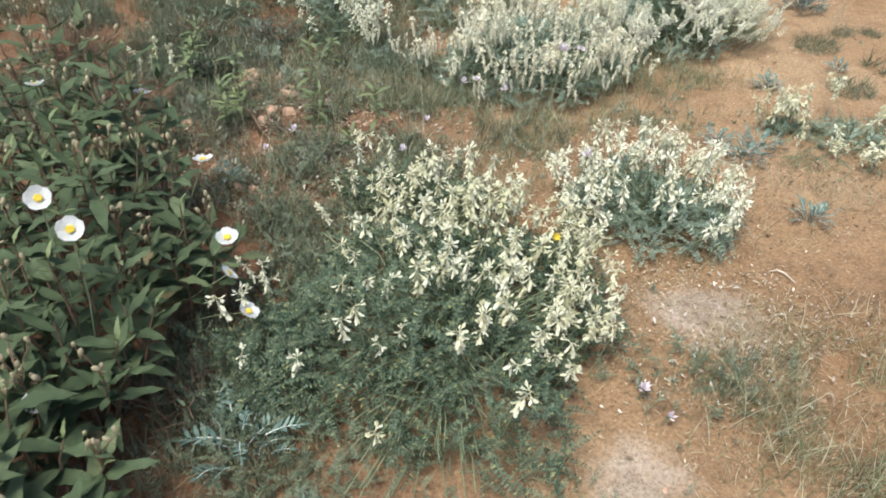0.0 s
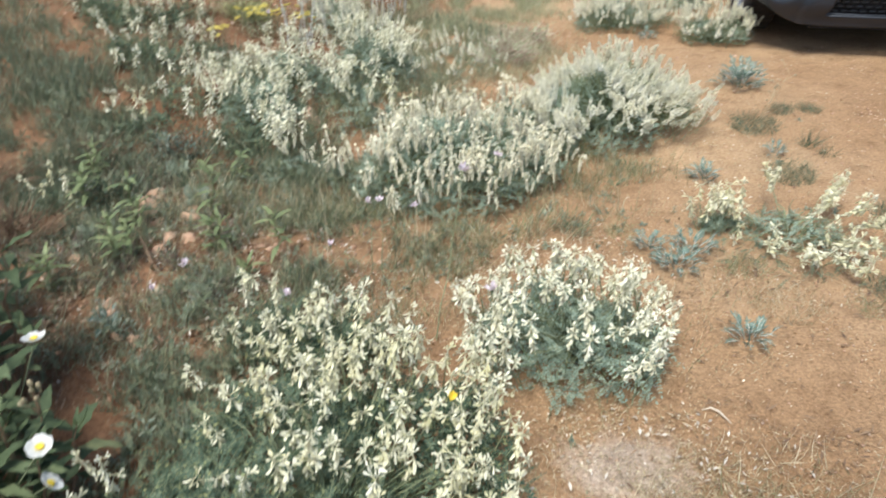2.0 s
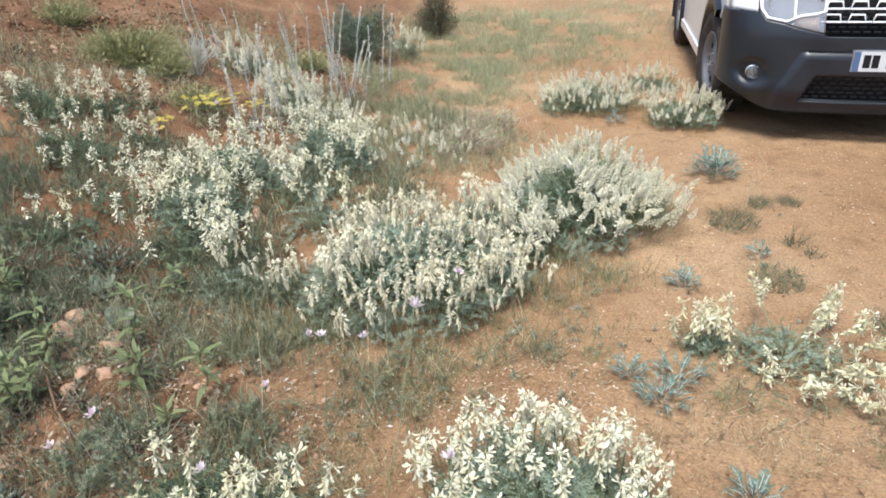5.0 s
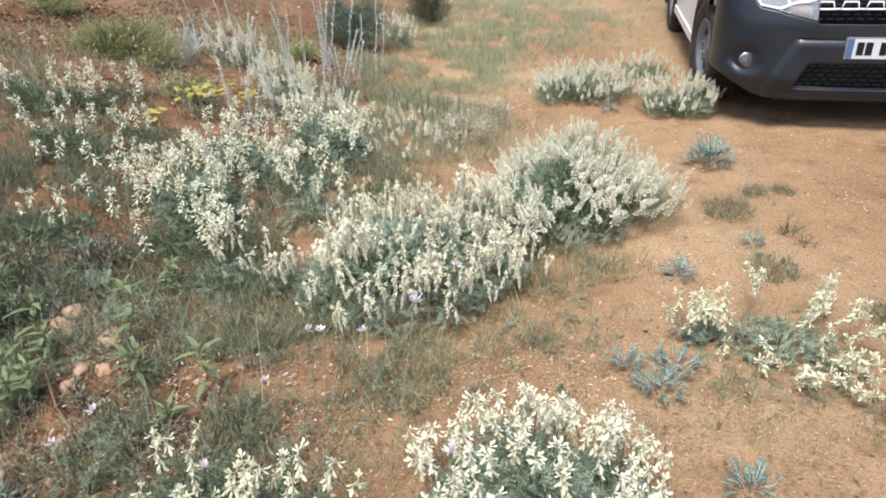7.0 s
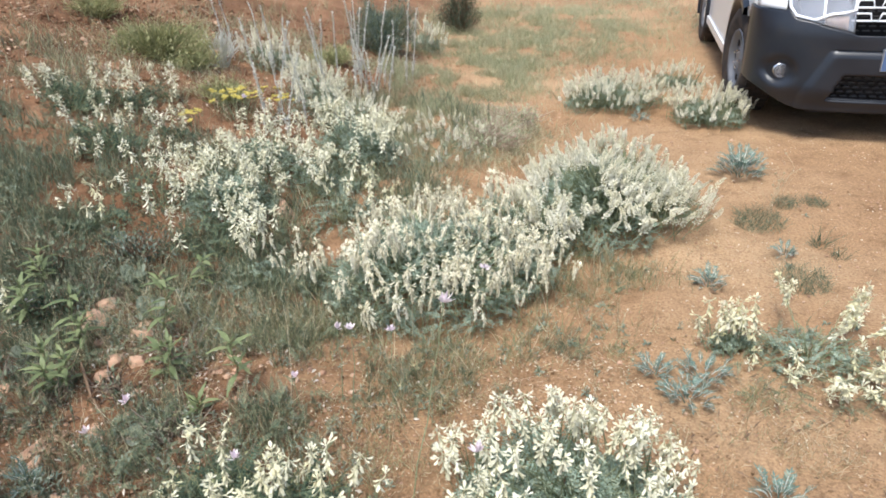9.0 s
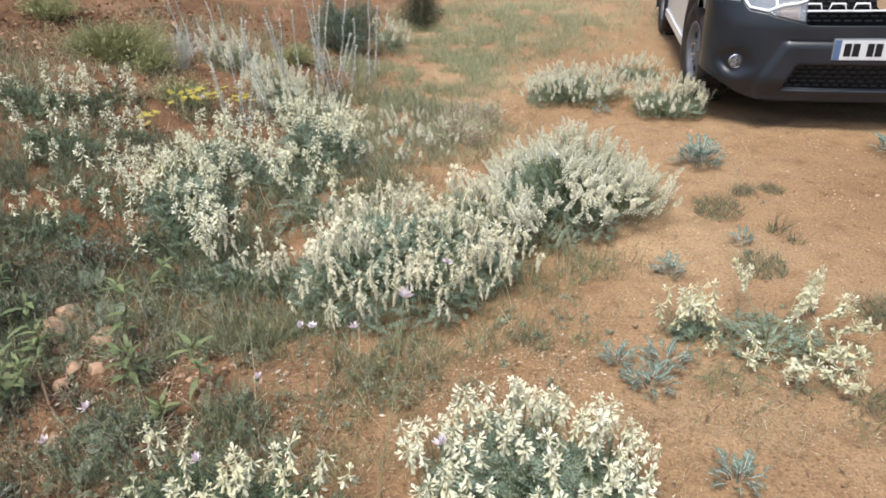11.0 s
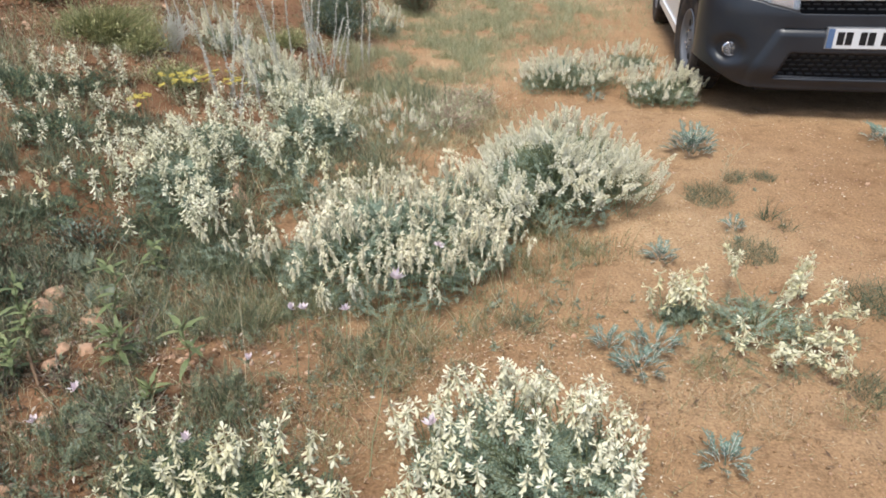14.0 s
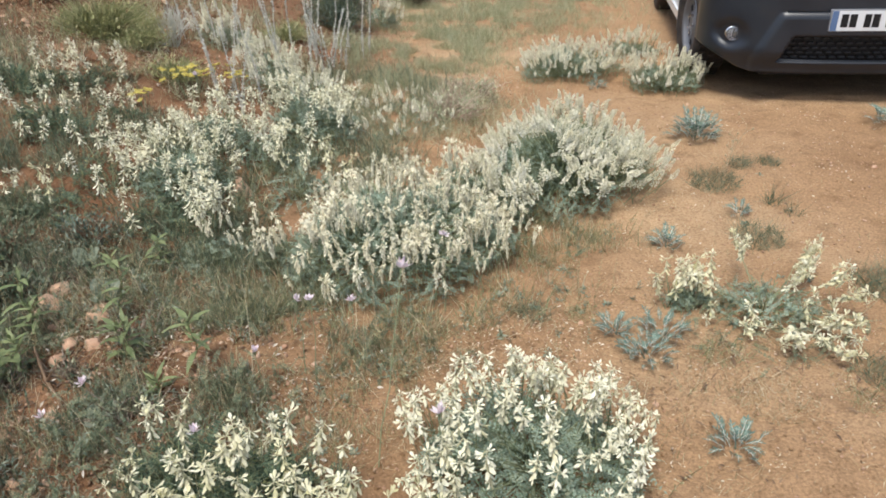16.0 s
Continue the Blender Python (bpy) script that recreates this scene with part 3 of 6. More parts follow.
milkvetch(-0.50, 5.50, 0.20, 0.20, 0.14, 200, 36, TIGHT, BUSH % "slender whitish spikes", 60, None, 0.07, leaf_mat=M_GREYLEAF, size=1.0)
milkvetch(-0.30, 5.15, 0.38, 0.30, 0.16, 340, 84, TIGHT, BUSH % "thin greyish spikes", 34, None, 0.08, leaf_mat=M_GREYLEAF, size=0.9)
milkvetch(-0.93, 3.50, 0.26, 0.18, 0.13, 120, 9, LOOSE, BUSH % "sparse drooping flowers", 35, None, 0.08)
milkvetch(-0.18, 3.26, 0.28, 0.16, 0.10, 150, 14, SHAGGY, BUSH % "sparse drooping flowers", 36, None, 0.09, upright=0.95, size=0.8, leaf_mat=M_GREYLEAF)
milkvetch(0.40, 4.72, 0.36, 0.42, 0.08, 280, 64, TIGHT, BUSH % "sparse thin spikes", 37, None, 0.05, size=0.72, leaf_mat=M_GREYLEAF)
milkvetch(-1.22, 4.76, 0.16, 0.12, 0.11, 80, 9, PLUME, BUSH % "sparse pale spikes", 38, None, 0.06)
milkvetch(-0.96, 4.34, 0.14, 0.12, 0.10, 80, 7, PLUME, BUSH % "scattered white flowers", 39, None, 0.06)
milkvetch(-0.48, 3.48, 0.32, 0.20, 0.14, 180, 26, PLUME, BUSH % "scattered cream flowers", 55, None, 0.12, upright=0.9)
milkvetch(-0.80, 3.74, 0.20, 0.20, 0.15, 120, 12, PLUME, BUSH % "scattered cream flowers", 56, None, 0.10, upright=0.9)
milkvetch(0.02, 3.78, 0.24, 0.20, 0.15, 140, 12, LOOSE, BUSH % "scattered cream flowers", 57, None, 0.12, upright=0.9, leaf_mat=M_GREYLEAF)
milkvetch(-1.06, 2.98, 0.16, 0.12, 0.09, 70, 6, LOOSE, BUSH % "few white heads", 49, None, 0.04, size=0.85)
milkvetch(-0.02, 2.18, 0.15, 0.14, 0.15, 120, 13, LOOSE, "straggly milkvetch with few cream flowers among herbs", 47, None, 0.07, fine=0.1)
# the sprawling plant on the track: a crown of small leaves, flower stems lying outwards
crown = milkvetch(1.62, 2.84, 0.20, 0.18, 0.09, 180, 5, LOOSE, "sprawling milkvetch with cream flowers lying on the track", 32, lambda a, b: 0.3, 0.04, upright=0.4, leaf_set=SMALL_LEAVES, leaf_mat=M_GREYLEAF, spread=0.25, fine=0.12)
lie = np.random.default_rng(77)
shoots = Soup()
LYING = [(1.607, 3.071, 0.11), (1.60, 3.03, 0.09), (1.83, 3.02, 0.10), (1.80, 2.97, 0.09), (1.74, 2.89, 0.08), (1.845, 2.86, 0.08), (1.88, 2.79, 0.07), (1.73, 2.67, 0.05), (1.61, 2.59, 0.05), (1.72, 2.545, 0.04), (1.79, 2.67, 0.045), (1.43, 2.78, 0.03), (1.51, 2.68, 0.03), (1.55, 2.73, 0.03)]
for ex, ey, up in LYING:
    tip = np.array((ex - 1.62, ey - 2.84, up))
    way = tip * (np.linspace(0.15, 1, 6)[:, None] ** (1, 1, 0.7)) + (0, 0, 0.004)
    way[1:-1] += lie.normal(0, 0.006, (4, 3))
    shoots.add(tube(way, np.linspace(0.002, 0.001, 6), 4), np.eye(4))
    for u in ((0.66, 0.76, 0.85, 0.93, 1.0, 1.0) if ex > 1.6 and ey < 3.05 else (0.94, 1.0)):
        at = np.array([np.interp(u, np.linspace(0, 1, 6), way[:, j]) for j in range(3)])
        side = lie.normal(0, 0.4, 3) + tip / np.linalg.norm(tip) * 0.6 + (0, 0, 0.55)
        side /= np.linalg.norm(side)
        q = frames(at + side * 0.008, np.cross(side, (0.3, 0.2, 0.9)), side, lie.uniform(0.85, 1.1))[0]
        piece("flower_spike", LOOSE[int(lie.integers(len(LOOSE)))], crown, q)
piece("shoot_tangle", shoots.mesh("shoot_tangle", [M_STEM]), crown)["kind"] = "stuff"
milkvetch(1.39, 2.885, 0.10, 0.06, 0.08, 110, 22, LOOSE, "small milkvetch tuft with upright cream flower heads", 40, None, 0.07, upright=0.95, leaf_set=SMALL_LEAVES, leaf_mat=M_GREYLEAF)

# ---- parked car ----
CAR = Vector((3.062, 5.555, -0.037))
M_PAINT = material("white_car_paint", (0.72, 0.73, 0.74), 0.22, 0, 0.5)
M_PLASTIC = material("dark_bumper_plastic", (0.016, 0.02, 0.027), 0.36, 0, 0.5)
colour(M_PLASTIC, ramp(M_PLASTIC, noise_out(M_PLASTIC, 6, 5), [(0.3, (0.010, 0.0135, 0.020)), (0.6, (0.017, 0.021, 0.029)), (0.85, (0.030, 0.027, 0.027))]))
bump(M_PLASTIC, noise_out(M_PLASTIC, 900, 2), 0.15, 0.0006)
M_BAR = material("worn_grille_plastic", (0.045, 0.046, 0.05), 0.5)
M_BLACK = material("black_trim", (0.008, 0.008, 0.009), 0.6)
M_TYRE = material("dusty_tyre_rubber", (0.03, 0.028, 0.026), 0.9)
colour(M_TYRE, ramp(M_TYRE, noise_out(M_TYRE, 12, 5), [(0.35, (0.025, 0.023, 0.022)), (0.75, (0.085, 0.062, 0.047))]))
M_RIM = material("grey_steel_rim", (0.20, 0.205, 0.22), 0.5, 0.4)
M_CHROME = material("bright_chrome", (0.8, 0.8, 0.82), 0.15, 1.0)
M_GLASS = material("clear_lamp_glass", (0.9, 0.92, 0.95), 0.05)
M_GLASS.node_tree.nodes["Principled BSDF"].inputs["Transmission Weight"].default_value = 0.9
M_WINDOW = material("tinted_window", (0.02, 0.025, 0.03), 0.05, 0, 0.6)
M_AMBER = material("amber_lens", (0.62, 0.44, 0.34), 0.2)
M_PLATE = material("plate_white", (0.64, 0.66, 0.68), 0.4)
M_PLATE_BLUE = material("plate_blue", (0.09, 0.15, 0.28), 0.5)
M_LAMPSHELL = material("lamp_shell_grey", (0.30, 0.32, 0.35), 0.35, 0.5)
M_BRIGHT = material("bright_lamp_strip", (0.85, 0.87, 0.9), 0.25)
M_INK = material("plate_ink", (0.01, 0.01, 0.012), 0.5)


def bm_mesh(name, bm, mats, flat=False):
    me = bpy.data.meshes.new(name)
    bmesh.ops.recalc_face_normals(bm, faces=bm.faces)
    bm.to_mesh(me)
    bm.free()
    for mt in mats:
        me.materials.append(mt)
    if not flat:
        me.polygons.foreach_set("use_smooth", np.ones(len(me.polygons), bool))
    me.update()
    return me


def box_bm(x0, x1, y0, y1, z0, z1, bevel=0.0, bm=None):
    own = bm is None
    bm = bm or bmesh.new()
    m = Matrix.Translation(((x0 + x1) / 2, (y0 + y1) / 2, (z0 + z1) / 2)) @ Matrix.Diagonal((x1 - x0, y1 - y0, z1 - z0, 1))
    r = bmesh.ops.create_cube(bm, size=1, matrix=m)
    if bevel:
        ed = {e for v in r["verts"] for e in v.link_edges}
        bmesh.ops.bevel(bm, geom=list(ed), offset=bevel, segments=2, affect="EDGES")
    return bm


def nose_y(x, z):
    """Front of the bumper: how far ahead of the front axle it stands."""
    u = min(1, abs(x) / 0.88)
    plan = 0.40 + 0.43 * (1 - u ** 4.2) ** (1 / 2.6)
    lean = -0.05 * smooth(0.36, 0.22, z) - 0.10 * smooth(0.62, 0.95, z)
    return float(plan + lean * (1 if u < 0.97 else 0.3))


def skin(xs, zs, fn, thick=0.02, hole=None, lift=None):
    """A shell over a grid of x and z, with thickness behind it."""
    bm = bmesh.new()
    up = lift or (lambda x, z: z)
    g = [[bm.verts.new((x, fn(x, up(x, z)), up(x, z))) for x in xs] for z in zs]
    for j in range(len(zs) - 1):
        for i in range(len(xs) - 1):
            xm = (xs[i] + xs[i + 1]) / 2
            if hole and hole(xm, up(xm, (zs[j] + zs[j + 1]) / 2)):
                continue
            bm.faces.new((g[j][i], g[j][i + 1], g[j + 1][i + 1], g[j + 1][i]))
    lone = [v for v in bm.verts if not v.link_faces]
    bmesh.ops.delete(bm, geom=lone, context="VERTS")
    bmesh.ops.solidify(bm, geom=bm.faces[:], thickness=thick)
    return bm


def side_profile(lo, hi, y0, y1, arches, n=40):
    """Outline of a body side with wheel arches cut in from below."""
    pts = [(y0, hi), (y0, lo)]
    for cy, r in arches:
        for k in range(n // 2 + 1):
            a = math.pi * k / (n // 2)
            yy, zz = cy - r * math.cos(a), 0.335 + r * math.sin(a)
            if zz >= lo and y0 < yy < (0.24 if cy == 0 else y1):
                pts.append((yy, zz))
    pts += [(0.30, 0.72), (y1, 0.72), (y1, hi)]
    return pts


def prism(outline, x0, x1, bulge=None):
    """A flat outline in y and z, given width from x0 to x1."""
    bm = bmesh.new()
    vs = [bm.verts.new((x0, y, z)) for y, z in outline]
    f = bm.faces.new(vs)
    r = bmesh.ops.extrude_face_region(bm, geom=[f])
    for v in r["geom"]:
        if isinstance(v, bmesh.types.BMVert):
            v.co.x = x1
    bmesh.ops.triangulate(bm, faces=[q for q in bm.faces if len(q.verts) > 4])
    return bm


def lathe(profile, n=40, slot=0):
    """Profile of (radius, x) turned about the x axis."""
    bm = bmesh.new()
    rings = [[bm.verts.new((x, r * math.cos(2 * math.pi * k / n), r * math.sin(2 * math.pi * k / n))) for k in range(n)] for r, x in profile]
    for a, b in zip(rings, rings[1:]):
        for k in range(n):
            bm.faces.new((a[k], a[(k + 1) % n], b[(k + 1) % n], b[k]))
    return bm


TREAD = bm_mesh("tread_block", box_bm(-0.022, 0.022, -0.014, 0.014, -0.004, 0.005), [M_TYRE], True)
car = thing("parked_car", 0, 0, "white off-road car with dark grey plastic bumper parked on the track", "car")
car.matrix_basis = pose(*CAR, 0, 0, 180 - 10.6) @ Matrix.Scale(0.945, 4)

xs = sorted({round(s * v, 4) for s in (-1, 1) for v in [0.88 * math.sin(math.pi / 2 * k / 22) for k in range(23)]})
xs = [v for v in xs]
zs = [0.205 + 0.0125 * k for k in range(45)]


def lamp_edge(x):
    """Lower edge of the headlight, rising outwards."""
    return float(np.interp(abs(x), (0.41, 0.575, 0.61, 0.705, 0.74), (0.652, 0.688, 0.702, 0.718, 0.77)))


def over_edge(x, t):
    """Height over the headlight's lower edge: 0 at the edge, 1 at the top."""
    return lamp_edge(x) + t * (0.91 - lamp_edge(x))


def bumper_hole(x, z):
    x = abs(x)
    return x < 0.485 - 0.42 * (z - 0.30) and 0.285 < z < 0.44


def bumper_lift(x, z):
    """The lower edge sweeps up towards the wheels."""
    lo = 0.215 + 0.12 * float(smooth(0.60, 0.90, abs(x)))
    z = lo + (z - 0.205) * (0.755 - lo) / 0.55
    top = 0.645 if abs(x) < 0.41 else (lamp_edge(x) if abs(x) < 0.74 else 0.752)
    return z if z < 0.56 else 0.56 + (z - 0.56) * (top - 0.56) / 0.195


def bumper_front(x, z):
    y = nose_y(x, z)
    # raised central frame round plate and lower grille, round recess for the fog lamp
    a = abs(x)
    y += 0.024 * float(smooth(0.63, 0.60, a + 0.49 * max(0, z - 0.305))) * float(smooth(0.56, 0.535, z))
    y -= 0.035 * float(smooth(0.10, 0.055, math.hypot(a - 0.735, z - 0.425)))
    return y


fine_x = sorted({round(-0.80 + 0.0125 * k, 4) for k in range(129)} | {v for v in xs if abs(v) > 0.805})
piece("bumper", bm_mesh("bumper", skin(fine_x, zs, bumper_front, 0.018, bumper_hole, bumper_lift), [M_PLASTIC]), car, label="dark grey plastic front bumper")
# bumper flanks back to the wheel arch
for sd in (-1, 1):
    flank = prism([(0.38, 0.72), (0.40, 0.38), (0.47, 0.35), (0.47, 0.72)], sd * 0.84, sd * 0.878)
    piece("bumper_flank", bm_mesh("bumper_flank", flank, [M_PLASTIC], True), car)
ring = [(0.49, 0.287), (0.485, 0.31), (0.432, 0.432), (0.415, 0.442), (0.2, 0.44), (0.0, 0.438)]
ring = ring + [(-x, z) for x, z in ring[-2::-1]] + [(-0.3, 0.282), (0.0, 0.28), (0.3, 0.282), (0.49, 0.287)]
piece("grille_frame", mesh_of("grille_frame", tube([(x, bumper_front(x, z) - 0.004, z) for x, z in ring], 0.012, 6), [M_PLASTIC], True), car)
# lower grille with honeycomb bars
grille = piece("lower_grille", bm_mesh("lower_grille", box_bm(-0.54, 0.54, 0.70, 0.72, 0.245, 0.455), [M_BLACK], True), car)
for k in range(6):
    z = 0.30 + 0.0265 * k
    for q in range(20):
        x0 = -0.51 + 0.0515 * q + (0.026 if k % 2 else 0)
        if abs(x0 + 0.02) < 0.48 - 0.5 * (z - 0.27):
            piece("grille_bar", bm_mesh("grille_bar", box_bm(x0, x0 + 0.036, 0.755, 0.785, z - 0.005, z + 0.005, 0.003), [M_BAR], True), grille)
upper = piece("upper_grille", bm_mesh("upper_grille", box_bm(-0.45, 0.45, 0.70, 0.72, 0.60, 0.90), [M_BLACK], True), car)
for k in range(5):
    for q in range(16):
        x0 = -0.43 + 0.0535 * q + (0.026 if k % 2 else 0)
        piece("grille_bar", bm_mesh("grille_bar", box_bm(x0, x0 + 0.036, 0.735, 0.755, 0.655 + 0.026 * k, 0.662 + 0.026 * k, 0.002), [M_BAR], True), upper)
for row in (0.715, 0.785):
    for cx in (-0.375, -0.25, -0.125, 0.125, 0.25, 0.375):
        outline = [(cx - 0.046, row), (cx + 0.046, row), (cx + 0.034, row + 0.040), (cx - 0.034, row + 0.040), (cx - 0.046, row), (cx + 0.046, row)]
        piece("grille_bracket", mesh_of("grille_bracket", tube([(x, 0.772, z) for x, z in outline], 0.0065, 5), [M_BRIGHT], True), upper, label="bright chrome grille bracket")
    piece("grille_slat", bm_mesh("grille_slat", box_bm(-0.43, 0.43, 0.755, 0.768, row - 0.005, row + 0.005, 0.003), [M_BRIGHT], True), upper)
badge = bmesh.new()
bmesh.ops.create_cone(badge, cap_ends=True, segments=28, radius1=0.055, radius2=0.05, depth=0.02, matrix=pose(0, 0.752, 0.765, 90, 0, 0))
piece("badge", bm_mesh("badge", badge, [M_CHROME], True), upper, label="plain round chrome badge")
# number plate with bars in place of its writing
plate = piece("number_plate", bm_mesh("number_plate", box_bm(-0.262, 0.262, 0.85, 0.874, 0.462, 0.582, 0.003), [M_LAMPSHELL], True), car, label="white number plate with blue edge")
piece("plate_face", bm_mesh("plate_face", box_bm(-0.255, 0.255, 0.874, 0.877, 0.469, 0.576), [M_PLATE], True), plate)
piece("country_band", bm_mesh("country_band", box_bm(0.222, 0.255, 0.8772, 0.879, 0.469, 0.576), [M_PLATE_BLUE], True), plate)
for x0, w in ((0.168, 0.036), (0.124, 0.036), (0.052, 0.034), (0.008, 0.036), (-0.06, 0.034), (-0.105, 0.034), (-0.15, 0.034), (-0.195, 0.034)):
    piece("plate_bar", bm_mesh("plate_bar", box_bm(x0, x0 + w, 0.8772, 0.879, 0.488, 0.558), [M_INK], True), plate)
# lamps
for sd in (-1, 1):
    fog = piece("fog_lamp", bm_mesh("fog_lamp", lathe([(0.0, 0.0), (0.016, -0.004), (0.030, 0.004), (0.036, 0.02), (0.038, 0.030), (0.038, -0.02)], 28), [M_CHROME]), car,
                pose(sd * 0.735, nose_y(0.735, 0.425) - 0.028, 0.425, 0, 0, 90))
    lens = bmesh.new()
    bmesh.ops.create_uvsphere(lens, u_segments=20, v_segments=10, radius=0.035, matrix=Matrix.Diagonal((0.3, 1, 1, 1)))
    piece("lens", bm_mesh("lens", lens, [M_GLASS]), fog, pose(0.024, 0, 0))
    lamp = piece("headlight", bm_mesh("headlight", skin([sd * v for v in np.linspace(0.412, 0.74, 15)], list(np.linspace(0, 1, 10)), lambda x, z: nose_y(x, z) - 0.05, 0.01, None, over_edge), [M_LAMPSHELL]), car)
    piece("lens", bm_mesh("lens", skin([sd * v for v in np.linspace(0.412, 0.74, 19)], list(np.linspace(0, 1, 12)), lambda x, z: nose_y(x, z) - 0.006, 0.004, None, over_edge), [M_GLASS]), lamp)
    for cx, cz, rr in ((0.50, 0.80, 0.055), (0.635, 0.81, 0.06)):
        bowl = lathe([(rr * 0.25, -0.05), (rr * 0.7, -0.03), (rr, 0.0), (rr * 1.08, 0.002), (rr * 1.1, -0.03)], 24)
        piece("reflector", bm_mesh("reflector", bowl, [M_CHROME]), lamp, pose(sd * cx, nose_y(cx, cz) - 0.03, cz, 0, 0, 90))
    piece("indicator", bm_mesh("indicator", skin([sd * v for v in np.linspace(0.445, 0.56, 9)], [0, 0.5, 1], lambda x, z: nose_y(x, z) - 0.016, 0.006, None,
                                              lambda x, t: lamp_edge(x) + 0.012 + t * (0.725 - lamp_edge(x))), [M_AMBER]), lamp)
    bracket = [(0.742, 0.83), (0.735, 0.775), (0.705, 0.732), (0.61, 0.716), (0.535, 0.748), (0.465, 0.757), (0.418, 0.772), (0.415, 0.86)]
    piece("light_bracket", mesh_of("light_bracket", tube([(sd * x, nose_y(x, z) - 0.001, z) for x, z in bracket], 0.009, 6), [M_BRIGHT], True), lamp)
    seal = [(x, lamp_edge(x) + 0.002) for x in np.linspace(0.41, 0.74, 14)]
    piece("rubber_seal", mesh_of("rubber_seal", tube([(sd * x, nose_y(x, z) - 0.004, z) for x, z in seal], 0.006, 6), [M_BLACK], True), lamp)
    piece("fender_corner", bm_mesh("fender_corner", skin([sd * v for v in np.linspace(0.748, 0.872, 9)], list(np.linspace(0.755, 0.90, 8)), lambda x, z: nose_y(x, z) - 0.012, 0.012), [M_PAINT]), car)
    piece("light_divider", bm_mesh("light_divider", skin([sd * v for v in np.linspace(0.562, 0.575, 3)], list(np.linspace(0.72, 0.9, 7)), lambda x, z: nose_y(x, z) - 0.012, 0.01), [M_BRIGHT]), lamp)
# bonnet
bonnet = piece("bonnet", bm_mesh("bonnet", skin([0.86 * math.sin(math.pi / 2 * k / 10) for k in range(-10, 11)], list(np.linspace(0, 1, 9)),
                                      lambda x, t: 0, 0.012), [M_PAINT]), car)
for v in bonnet.data.vertices:
    t, x = min(1, max(0, v.co.z)), v.co.x
    front = nose_y(x, 0.9) - 0.03
    off = v.co.y
    v.co.y = front + (-0.42 - front) * t
    v.co.z = 0.915 + 0.14 * t ** 0.7 - 0.05 * (abs(x) / 0.86) ** 3 + 0.012 * math.cos(x * 5) + off
